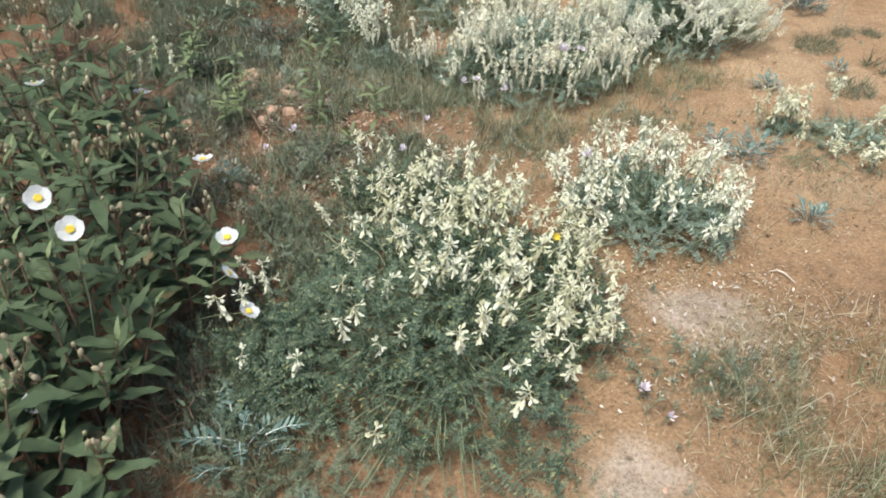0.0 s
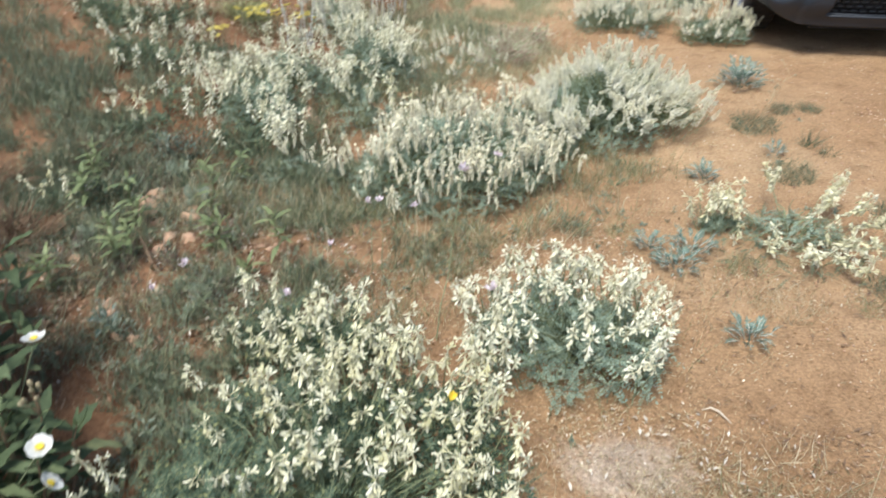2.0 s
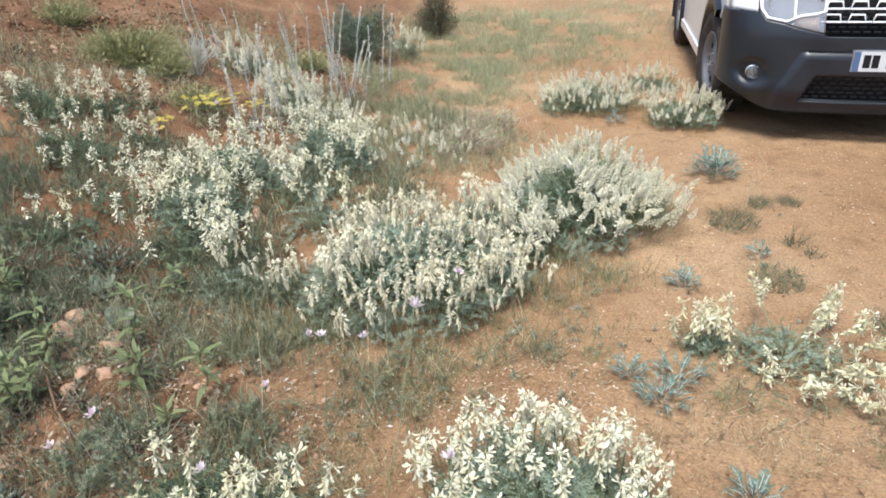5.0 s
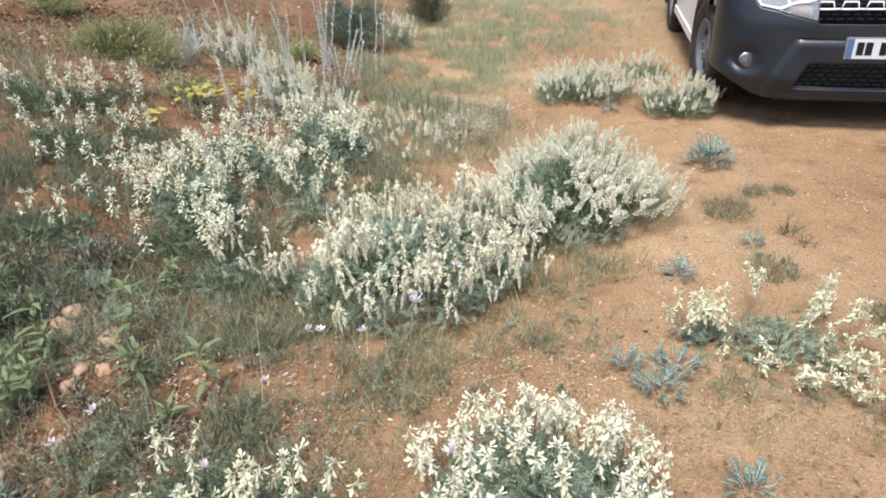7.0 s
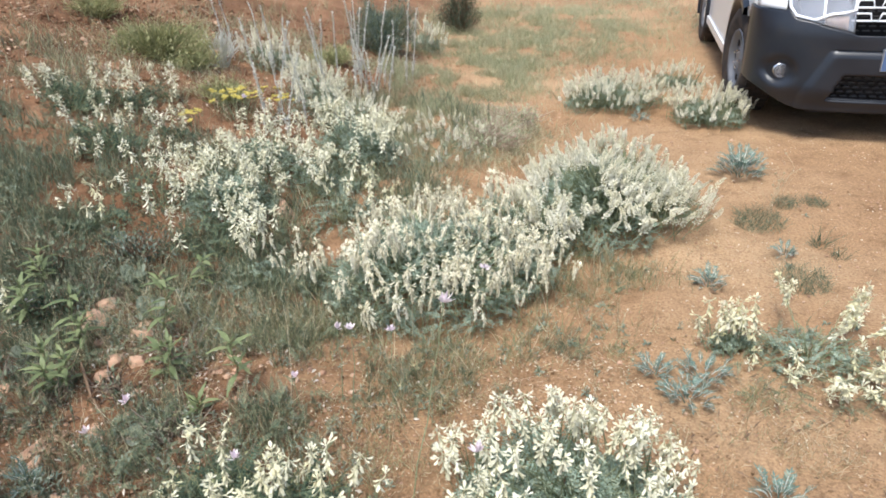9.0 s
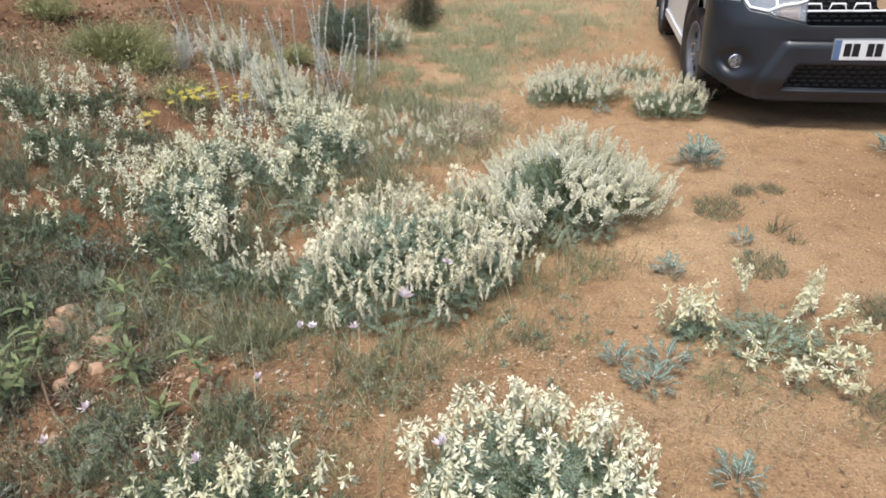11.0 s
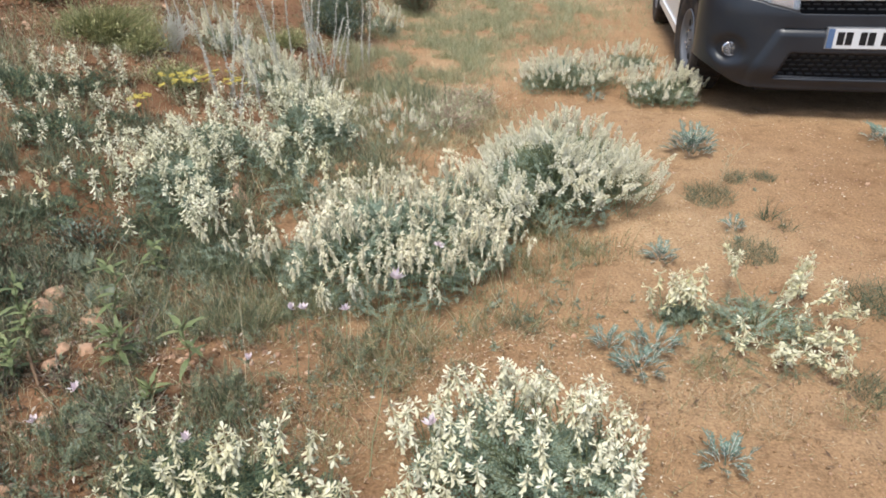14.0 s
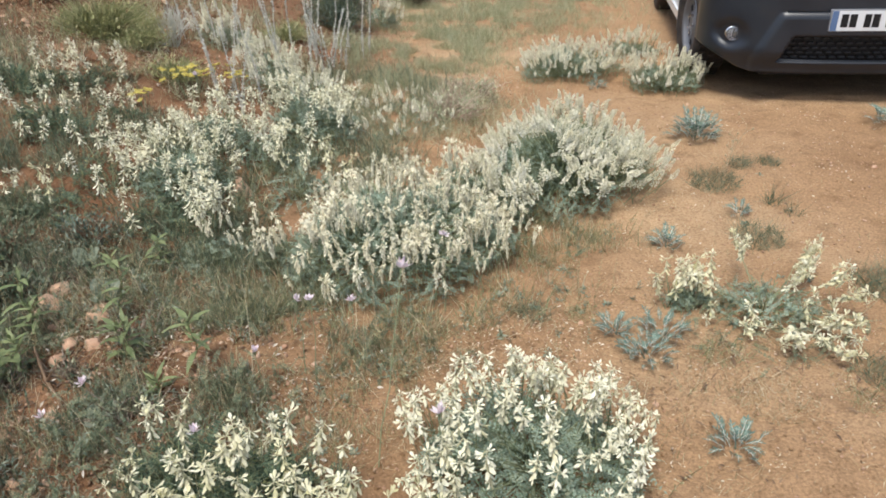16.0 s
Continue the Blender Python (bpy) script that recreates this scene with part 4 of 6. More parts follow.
# body sides, roof and windows
for sd in (-1, 1):
    out = side_profile(0.27, 0.98, -3.35, 0.386, ((-2.38, 0.39), (0.0, 0.39)))
    piece("body_side", bm_mesh("body_side", prism(out, sd * 0.80, sd * 0.885), [M_PAINT], True), car)
    piece("sill", bm_mesh("sill", box_bm(min(sd * 0.82, sd * 0.9), max(sd * 0.82, sd * 0.9), -2.26, -0.42, 0.24, 0.33, 0.015), [M_PAINT], True), car)
    up = [(-0.55, 0.98), (-1.25, 1.52), (-2.9, 1.54), (-3.3, 0.98)]
    piece("cabin_side", bm_mesh("cabin_side", prism(up, sd * 0.70, sd * 0.80), [M_PAINT], True), car)
    piece("side_window", bm_mesh("side_window", prism([(-0.85, 1.02), (-1.32, 1.46), (-2.7, 1.47), (-2.95, 1.02)], sd * 0.796, sd * 0.806), [M_WINDOW], True), car)
    piece("roof_rail", mesh_of("roof_rail", tube([(sd * 0.62, -1.3, 1.60), (sd * 0.64, -1.5, 1.64), (sd * 0.64, -2.7, 1.64), (sd * 0.62, -2.9, 1.60)], 0.018, 8), [M_PLASTIC], True), car)
    for wy in (0.0, -2.38):
        arch = bmesh.new()
        ring = []
        for k in range(25):
            a = math.radians((58 if wy == 0 else -18) + (140 if wy == 0 else 216) * k / 24)
            ring.append([arch.verts.new((sd * xx, wy + rr * math.cos(a), 0.335 + rr * math.sin(a))) for xx, rr in ((0.84, 0.365), (0.915, 0.375), (0.915, 0.43), (0.885, 0.445))])
        for a, b in zip(ring, ring[1:]):
            for k in range(3):
                arch.faces.new((a[k], a[k + 1], b[k + 1], b[k]))
        piece("wheel_arch", bm_mesh("wheel_arch", arch, [M_PLASTIC], False), car)
        liner = lathe([(0.40, 0.0), (0.40, 0.34), (0.02, 0.34)], 36)
        bmesh.ops.delete(liner, geom=[v for v in liner.verts if v.co.z < -0.06 and v.co.y ** 2 + v.co.z ** 2 > 0.1], context="VERTS")
        piece("wheel_liner", bm_mesh("wheel_liner", liner, [M_BLACK]), car, pose(sd * 0.86, wy, 0.335, 0, 0, 180 if sd > 0 else 0))
        wheel = new("wheel")
        wheel.parent = car
        wheel.matrix_basis = pose(sd * 0.79, wy, 0.335, 0, 0, (0 if sd > 0 else 180) + (5 if wy == 0 else 0))
        tyre = piece("tyre", bm_mesh("tyre", lathe([(0.19, -0.08), (0.25, -0.108), (0.30, -0.11), (0.328, -0.095), (0.338, -0.06), (0.341, 0), (0.338, 0.06), (0.328, 0.095), (0.30, 0.11), (0.25, 0.108), (0.19, 0.085)], 48), [M_TYRE]), wheel)
        for k in range(48):
            for o in (-0.062, 0.0, 0.062):
                piece("tread_block", TREAD, wheel, pose(0, 0, 0, 360 / 48 * k + (3 if o == 0 else 0), 0, 0) @ pose(o, 0, 0.341)) if wy == 0.0 and sd == 1 else None
        rim = lathe([(0.218, 0.092), (0.212, 0.10), (0.20, 0.085), (0.19, 0.06), (0.17, 0.055), (0.15, 0.06), (0.12, 0.055), (0.10, 0.06), (0.07, 0.078), (0.045, 0.082), (0.0, 0.082)], 40)
        rim_ob = piece("rim", bm_mesh("rim", rim, [M_RIM]), wheel, Matrix.Diagonal((1, 0.9, 0.9, 1)))
        for k in range(10):
            hole = bmesh.new()
            bmesh.ops.create_cone(hole, cap_ends=True, segments=14, radius1=0.022, radius2=0.022, depth=0.004, matrix=pose(0, 0, 0, 0, 90, 0))
            a = 2 * math.pi * k / 10
            piece("rim_hole", bm_mesh("rim_hole", hole, [M_BLACK], True), wheel, pose(0.0605, 0.142 * math.cos(a), 0.142 * math.sin(a)))
        for k in range(5):
            a = 2 * math.pi * k / 5
            nut = bmesh.new()
            bmesh.ops.create_cone(nut, cap_ends=True, segments=6, radius1=0.011, radius2=0.009, depth=0.02, matrix=pose(0, 0, 0, 0, 90, 0))
            piece("wheel_nut", bm_mesh("wheel_nut", nut, [M_CHROME], True), wheel, pose(0.085, 0.058 * math.cos(a), 0.058 * math.sin(a)))
roof = skin([0.80 * math.sin(math.pi / 2 * k / 8) for k in range(-8, 9)], list(np.linspace(0, 1, 7)), lambda x, t: 0, 0.02)
roof_ob = piece("roof", bm_mesh("roof", roof, [M_PAINT]), car)
for v in roof_ob.data.vertices:
    t, off = min(1, max(0, v.co.z)), v.co.y
    v.co.y = -1.2 - 1.75 * t
    v.co.z = 1.60 - 0.07 * (abs(v.co.x) / 0.8) ** 3 - 0.03 * (2 * t - 1) ** 2 + off
for nm, a, b in (("windscreen", (-0.42, 1.02), (-1.25, 1.56)), ("rear_window", (-3.32, 1.02), (-2.95, 1.55))):
    bm = bmesh.new()
    q = [bm.verts.new((sx * w, yz[0], yz[1])) for yz, w in ((a, 0.76), (b, 0.66)) for sx in (-1, 1)]
    bm.faces.new((q[0], q[1], q[3], q[2]))
    bmesh.ops.solidify(bm, geom=bm.faces[:], thickness=0.008)
    piece(nm, bm_mesh(nm, bm, [M_WINDOW], True), car)
piece("tailgate", bm_mesh("tailgate", box_bm(-0.84, 0.84, -3.45, -3.30, 0.30, 1.0, 0.04), [M_PAINT], True), car)
# underbody set low; unseen tray and pan added to keep light off the ground
piece("underbody", bm_mesh("underbody", box_bm(-0.56, 0.56, -3.2, 0.70, 0.17, 0.34, 0.02), [M_BLACK], True), car)
piece("shade_tray", bm_mesh("shade_tray", box_bm(-0.52, 0.52, 0.40, 0.74, 0.21, 0.235, 0.01), [M_BLACK], True), car)
piece("shade_floor_pan", bm_mesh("shade_floor_pan", box_bm(-0.80, 0.80, -2.24, -0.44, 0.20, 0.30, 0.02), [M_BLACK], True), car)
piece("engine_bay", bm_mesh("engine_bay", box_bm(-0.62, 0.62, -0.4, 0.64, 0.34, 0.88, 0.02), [M_BLACK], True), car)

# ---- rockrose shrubs ----


def lance_leaf(length, width, curl, wave, rows=8):
    """A lance-shaped leaf along x: widest near a third, drawn out to a point, grooved midrib, wavy edge."""
    v, f = [], []
    for i in range(rows + 1):
        t = i / rows
        w = width / 2 * (0.10 + 0.90 * (t / 0.34) ** 0.9 if t < 0.34 else (1 - ((t - 0.34) / 0.66) ** 1.5) + 0.01)
        a = curl * t
        x, z = length * math.sin(a) / curl, length * (1 - math.cos(a)) / curl
        for side in (-1, -0.5, 0, 0.5, 1):
            lift = 0.45 * abs(side) * w - (0.25 * w * side * side)
            v.append((x, side * w, z + lift + (wave * math.sin(i * 2.1 + side * 1.7) if abs(side) == 1 else 0)))
    for i in range(rows):
        for k in range(4):
            a, b = 5 * i + k, 5 * i + 5 + k
            f += [(a, b, b + 1), (a, b + 1, a + 1)]
    v = np.array(v, float)
    rib = tube([v[5 * i + 2] - np.array((0, 0, 0.0008)) for i in range(rows + 1)], np.linspace(0.0014, 0.0004, rows + 1), 3)
    return merged((v, np.array(f), np.zeros(len(f), int)), rib)


CIST_LEAVES = [mesh_of("leaf", lance_leaf(l, w, c, k), [M_CIST], True) for l, w, c, k in
               ((0.085, 0.024, -0.4, 0.002), (0.10, 0.028, -0.7, 0.003), (0.07, 0.020, 0.3, 0.0015), (0.092, 0.026, -1.0, 0.003), (0.06, 0.017, 0.5, 0.001))]
FRESH_LEAVES = [mesh_of("leaf", lance_leaf(l, w, c, k), [M_FRESH], True) for l, w, c, k in
                ((0.06, 0.014, -0.5, 0.001), (0.07, 0.016, -0.9, 0.001), (0.045, 0.011, 0.4, 0.001))]
BUDS = [mesh_of("bud", merged(ball(0.0044, (1, 1, 1.8), 0.15, 2, 0, k), tube([(0, 0, -0.016), (0, 0, -0.006)], 0.0014, 5),
                              moved(petal(0.012, 0.007, 0.6, 0.5, 2), frames((0, 0, -0.006), (0.35, 0.2, 1))),
                              moved(petal(0.012, 0.007, 0.6, 0.5, 2), frames((0, 0, -0.006), (-0.35, -0.1, 1)))), [M_BUD], True) for k in range(3)]


def rockrose_flower(size, seed):
    """Five broad crumpled petals round a tuft of yellow anthers, facing z."""
    r = np.random.default_rng(seed)
    s = Soup()
    for k in range(5):
        a = 2 * math.pi * k / 5 + r.uniform(-0.1, 0.1)
        v, f, mi = petal(size, size * 1.05, 0.55, 0.12, 7, 0.68, 0, 0.45, 0.18)
        v = v.copy()
        v[:, 2] += r.normal(0, size * 0.03, len(v))
        s.add((v, f, mi), frames((0, 0, 0), (math.cos(a), math.sin(a), 0.15), (0, 0, 1)))
    an = ball(0.0018, (1, 1, 1.3), 0, 1, 1)
    pts = [(0.0068 * math.sqrt(i / 44) * math.cos(i * 2.4), 0.0068 * math.sqrt(i / 44) * math.sin(i * 2.4), 0.006 + r.uniform(-0.001, 0.0015)) for i in range(44)]
    s.add(an, frames(pts, (1, 0, 0)))
    s.add(ball(0.0045, (1, 1, 0.7), 0.1, 1, 1), frames((0, 0, 0.003), (1, 0, 0)))
    return mesh_of("flower", s.shape(), [M_WHITE, M_YELLOW])


CIST_FLOWERS = [rockrose_flower(0.026, k) for k in range(3)]


def to_frame(head, z, spin=0.0, s=1.0):
    z = np.asarray(z, float) / np.linalg.norm(z)
    xa = np.cross((0.3, 0.9, 0.2), z)
    xa /= np.linalg.norm(xa)
    ya = np.cross(z, xa)
    c, k = math.cos(spin), math.sin(spin)
    m = np.eye(4)
    m[:3, 0], m[:3, 1], m[:3, 2], m[:3, 3] = (xa * c + ya * k) * s, (ya * c - xa * k) * s, z * s, head
    return m


def rockrose(x, y, r, h, stems, seed, label, flowers=(), leaves=CIST_LEAVES, limit=290, buds=True, stretch=1.0, leaf_size=1.0, whorls=(4, 7)):
    """A shrub of upright woody shoots with opposite leaves, buds at the tips and open flowers."""
    rng = np.random.default_rng(seed)
    e = thing("rockrose_shrub" if buds else "rockrose_seedling", x, y, label, "shrub" if buds else "seedling", "rockrose shrubs" if buds else "rockrose seedlings")
    z0 = gz(x, y)
    made = 0
    for k in range(stems):
        a = k * 2.4 + rng.uniform(-0.4, 0.4)
        q = math.sqrt((k + 0.5) / stems)
        top = np.array([r * q * math.cos(a), r * stretch * q * math.sin(a), h * (1.05 - 0.42 * q ** 2) * rng.uniform(0.82, 1.12)])
        root = np.array([top[0] * 0.25, top[1] * 0.25, -0.02])
        t = np.linspace(0, 1, 7)[:, None]
        p = root + (top - root) * np.concatenate([t ** 0.8, t ** 0.8, t], 1)
        p[1:-1] += rng.normal(0, 0.006, (5, 3))
        piece("stem", mesh_of("stem", tube(p, np.linspace(0.0045, 0.0016, 7) * (1 if buds else 0.6), 6), [M_TWIG if buds else M_FRESH], True), e)
        turn = rng.uniform(0, math.pi)
        n = int(rng.integers(*whorls))
        for i in range(n):
            u = 1 - (0.62 if buds else 0.8) * (i / n) ** 1.4
            at = np.array([np.interp(u, t[:, 0], p[:, j]) for j in range(3)])
            turn += math.pi / 2 + rng.uniform(-0.3, 0.3)
            for side in (0, math.pi):
                if made >= limit:
                    continue
                b = turn + side + rng.uniform(-0.25, 0.25)
                el = math.radians((62 if i == 0 else 40 - 9 * i if buds else max(14, 46 - 7 * i)) + rng.uniform(-14, 14))
                d = np.array([math.cos(b) * math.cos(el), math.sin(b) * math.cos(el), math.sin(el)]) + top * (0.35, 0.35, 0)
                sc = (0.55 if i == 0 else 0.85 + 0.1 * min(i, 2)) * rng.uniform(0.8, 1.15) * leaf_size
                m = frames(at, d, (0, 0, 1), sc)[0]
                young = buds and i == 0 and rng.random() < 0.75
                piece("leaf", FRESH_LEAVES[made % 3] if young else leaves[int(rng.integers(len(leaves)))], e, m)
                made += 1
        if buds and rng.random() < 0.42:
            for i in range(int(rng.integers(3, 7))):
                o = rng.normal(0, 0.016, 3) * (1, 1, 1.3) + (0, 0, 0.06)
                tw = tube([p[-1], p[-1] + o * 0.5 + (0, 0, 0.01), p[-1] + o - (0, 0, 0.012)], 0.0013, 4)
                piece("bud_stalk", mesh_of("bud_stalk", tw, [M_TWIG]), e)
                piece("bud", BUDS[i % 3], e, to_frame(p[-1] + o, rng.normal(0, 0.35, 3) + (0, 0, 1), i, rng.uniform(0.8, 1.25)))
    for i, (fx, fy, fz, face) in enumerate(flowers):
        head = np.array([fx - x, fy - y, fz - z0])
        foot = head * (0.55, 0.55, 0.35)
        piece("flower_stalk", mesh_of("flower_stalk", tube([foot, (foot + head) / 2 + (0.01, 0, 0.01), head], 0.0014, 5), [M_STEM]), e)
        fl = piece("flower", CIST_FLOWERS[i % 3], e, to_frame(head, face, i), "white rockrose flower with yellow centre")
    return e


EYEWARD = np.array((0.5, -0.65, 0.75))
GREEN = "leafy green rockrose shrub with %s on red soil"
rockrose(-0.46, 1.28, 0.20, 0.40, 20, 41, GREEN % "white flowers and buds",
         [(-0.46, 1.36, 0.50, EYEWARD), (-0.37, 1.30, 0.48, EYEWARD + (0, 0, 0.1)), (-0.40, 1.11, 0.24, (0.3, -0.3, 1))], whorls=(5, 7), leaf_size=1.2)
rockrose(-0.42, 0.98, 0.19, 0.34, 20, 44, GREEN % "broad dark leaves", (), whorls=(4, 7), leaf_size=1.2)
rockrose(-0.66, 1.18, 0.24, 0.42, 20, 51, GREEN % "crowded leaves", (), whorls=(4, 7), leaf_size=1.2)
rockrose(-0.60, 1.62, 0.26, 0.45, 22, 42, GREEN % "brown buds",
         [(-0.345, 1.775, 0.355, (-0.05, 0.2, 1)), (-0.195, 1.52, 0.32, (0.1, -0.25, 0.9)), (-0.17, 1.49, 0.14, (0.5, 0.1, 0.8)), (-0.215, 1.52, 0.22, (0.6, 0.5, 0.6))], whorls=(4, 7), leaf_size=1.2)
rockrose(-0.92, 1.60, 0.26, 0.50, 20, 52, GREEN % "brown buds", (), whorls=(4, 7), leaf_size=1.2)
rockrose(-0.66, 1.94, 0.19, 0.50, 16, 55, GREEN % "tall budding shoots", (), whorls=(4, 7), leaf_size=1.2)
rockrose(-0.95, 2.05, 0.27, 0.58, 20, 43, GREEN % "a few white flowers",
         [(-0.858, 1.96, 0.44, (-0.1, 0.25, 1)), (-0.61, 2.03, 0.40, (0.1, 0.3, 1))], whorls=(5, 7), leaf_size=1.2)
rockrose(-0.60, 0.78, 0.26, 0.38, 20, 53, GREEN % "broad dark leaves", (), whorls=(4, 7), leaf_size=1.2)
rockrose(-0.36, 1.60, 0.14, 0.33, 9, 58, GREEN % "upright budding shoots", (), whorls=(4, 7), leaf_size=1.1)
SEEDLINGS = ((-0.62, 2.60, 0.13, 3), (-0.42, 2.87, 0.20, 1), (-0.325, 2.67, 0.11, 2), (-0.12, 2.62, 0.13, 1), (-0.70, 2.83, 0.19, 1), (-0.66, 2.79, 0.12, 1), (-0.19, 2.49, 0.05, 1), (-0.42, 3.20, 0.14, 1), (-0.80, 2.44, 0.1, 2), (-0.90, 2.90, 0.15, 2), (-0.97, 3.12, 0.14, 2))
for k, (sx, sy, hh, st) in enumerate(SEEDLINGS):
    rockrose(sx, sy, 0.06 if st > 2 else 0.03, hh * 1.32, st, 60 + k, "young bright green rockrose seedling among red stones", (), FRESH_LEAVES, buds=False, leaf_size=1.1, whorls=(7, 9))

# ---- grass and herbs ----


def blade(length, width, bend, rows=2):
    v, f = [], []
    for i in range(rows + 1):
        t = i / rows
        a = bend * t
        x, z = length * (1 - math.cos(a)) / bend, length * math.sin(a) / bend
        w = width / 2 * (1 - 0.85 * t)
        v += [(x, -w, z), (x, w, z)]
    for i in range(rows):
        a = 2 * i
        f += [(a, a + 1, a + 3), (a, a + 3, a + 2)] if i < rows - 1 else [(a, a + 1, a + 2)]
    return np.array(v[:-1]), np.array(f), np.zeros(len(f), int)


THIN = [blade(1.0, w, b, 3) for w, b in ((0.004, 0.5), (0.005, 0.9), (0.0035, 1.2), (0.004, 0.2))]
BLADES = [blade(1.0, w, b) for w, b in ((0.026, 0.5), (0.032, 0.9), (0.024, 1.3), (0.036, 0.7), (0.022, 0.25))]


def patch_points(rng, n, cx, cy, rx, ry, clump=0.0):
    """Places in a patch with a ragged, thinning edge and some clumping."""
    a, r = rng.uniform(0, 2 * math.pi, n * 2), np.sqrt(rng.random(n * 2)) * 0.75 + np.abs(rng.normal(0, 0.4, n * 2))
    x, y = cx + rx * r * np.cos(a), cy + ry * r * np.sin(a)
    keep = 0.3 * vnoise(x, y, 2.6, 12) + vnoise(x, y, 6.0, 9) + 0.6 * vnoise(x, y, 17.0, 10) > -0.35 + clump + rng.uniform(-0.5, 0.5, n * 2)
    return x[keep][:n], y[keep][:n]


def upright(x, y, size, rng, tilt=0.35, z=0.0):
    k = len(x)
    a, b = rng.uniform(0, 2 * math.pi, k), rng.normal(0, tilt, (k, 2))
    zd = np.stack([b[:, 0], b[:, 1], np.ones(k)], 1)
    zd /= np.linalg.norm(zd, axis=1, keepdims=True)
    xd = np.stack([np.cos(a), np.sin(a), np.zeros(k)], 1)
    yd = np.cross(zd, xd)
    yd /= np.linalg.norm(yd, axis=1, keepdims=True)
    xd = np.cross(yd, zd)
    m = np.zeros((k, 4, 4))
    s = np.broadcast_to(size, (k,))[:, None]
    m[:, :3, 0], m[:, :3, 1], m[:, :3, 2] = xd * s, yd * s, zd * s
    m[:, 0, 3], m[:, 1, 3], m[:, 2, 3], m[:, 3, 3] = x, y, ground_z(x, y) + z - 0.003, 1
    return m


def sward(name, label, material_, patches, seed, tilt=0.35, shapes=BLADES, thin=0.5):
    """Thin grass or herbs over several patches: (x, y, half width, half depth, count, height)."""
    rng = np.random.default_rng(seed)
    s = Soup()
    for cx, cy, rx, ry, n, h in patches:
        x, y = patch_points(rng, int(n * thin), cx, cy, rx, ry, 0.35)
        pick = rng.integers(0, len(shapes), len(x))
        for q in range(len(shapes)):
            w = pick == q
            if w.any():
                s.add(shapes[q], upright(x[w], y[w], h * rng.uniform(0.45, 1.25, int(w.sum())), rng, tilt))
    ob = new(name, s.mesh(name, [material_]))
    return tagged(ob, label, "grass", kind="stuff")


GRASS_BANK = [(-1.7, 3.8, 0.7, 0.6, 2600, 0.11), (-0.35, 2.95, 0.5, 0.3, 900, 0.06), (0.2, 2.76, 0.48, 0.2, 2600, 0.07), (0.55, 2.66, 0.4, 0.16, 1100, 0.05), (0.9, 2.9, 0.5, 0.3, 450, 0.04), (0.1, 2.6, 0.5, 0.35, 3000, 0.065), (-0.4, 2.5, 0.45, 0.4, 2000, 0.055), (0.3, 2.92, 0.5, 0.16, 3000, 0.085), (-0.05, 3.0, 0.45, 0.26, 2200, 0.085), (0.95, 3.05, 0.25, 0.25, 600, 0.05)]
GRASS_TRACK = [(0.5, 3.78, 0.45, 0.2, 1800, 0.10), (1.5, 8.2, 0.6, 1.2, 9000, 0.08), (1.3, 3.4, 0.5, 0.6, 900, 0.035), (1.9, 3.1, 0.7, 0.9, 1500, 0.03), (1.5, 2.2, 0.5, 0.35, 1200, 0.05), (1.02, 3.36, 0.22, 0.16, 2000, 0.075), (0.36, 4.8, 0.4, 0.55, 900, 0.08), (0.75, 8.4, 0.6, 1.5, 16000, 0.1), (0.62, 6.7, 0.4, 0.8, 7500, 0.08), (0.3, 6.0, 0.45, 0.8, 8000, 0.09)]
GRASS_EDGE = [(-0.2, 4.0, 0.5, 0.35, 3000, 0.13), (-1.6, 5.2, 0.6, 0.6, 2400, 0.1), (0.05, 2.3, 0.4, 0.25, 1500, 0.08), (1.22, 1.42, 0.22, 0.25, 2400, 0.09), (-0.7, 7.2, 0.9, 0.9, 2500, 0.13), (1.5, 4.7, 0.8, 0.9, 600, 0.04), (1.7, 2.4, 0.5, 0.6, 900, 0.04), (0.85, 5.3, 0.4, 0.6, 700, 0.06), (2.6, 3.4, 0.8, 0.8, 300, 0.035)]
sward("grass", "thin grey-green grass among the bushes", M_GRASS, GRASS_BANK + GRASS_TRACK + GRASS_EDGE, 71, 0.45)
sward("far_grass", "pale grey-green grass along the far edge of the track", M_FARGRASS, [
    (0.75, 8.4, 0.7, 1.5, 7000, 0.11), (1.5, 8.6, 0.7, 1.5, 7000, 0.10), (0.55, 6.4, 0.45, 0.9, 6000, 0.09), (0.45, 5.1, 0.45, 0.6, 4500, 0.09), (-0.1, 5.9, 0.5, 0.7, 3000, 0.11), (-0.9, 6.3, 0.8, 0.7, 2500, 0.10), (-1.3, 4.8, 0.7, 0.6, 1800, 0.09), (0.9, 6.0, 0.4, 0.8, 1500, 0.06), (2.3, 9.5, 0.8, 1.5, 5000, 0.1)], 78, 0.45, thin=1.0)
sward("tall_grass_stalks", "long thin straw stalks leaning over the herbs", M_DRY, [
    (0.25, 2.6, 0.5, 0.4, 130, 0.36), (-0.5, 2.7, 0.6, 0.6, 420, 0.26), (-0.9, 3.3, 0.7, 0.5, 300, 0.25), (-0.3, 4.2, 0.5, 0.5, 300, 0.32), (0.2, 5.0, 0.6, 0.8, 260, 0.28), (-1.2, 4.3, 0.8, 0.8, 260, 0.26), (0.1, 3.6, 0.6, 0.4, 160, 0.3), (1.25, 1.5, 0.3, 0.3, 120, 0.14), (0.3, 1.7, 0.4, 0.45, 160, 0.3)], 79, 0.4, THIN)
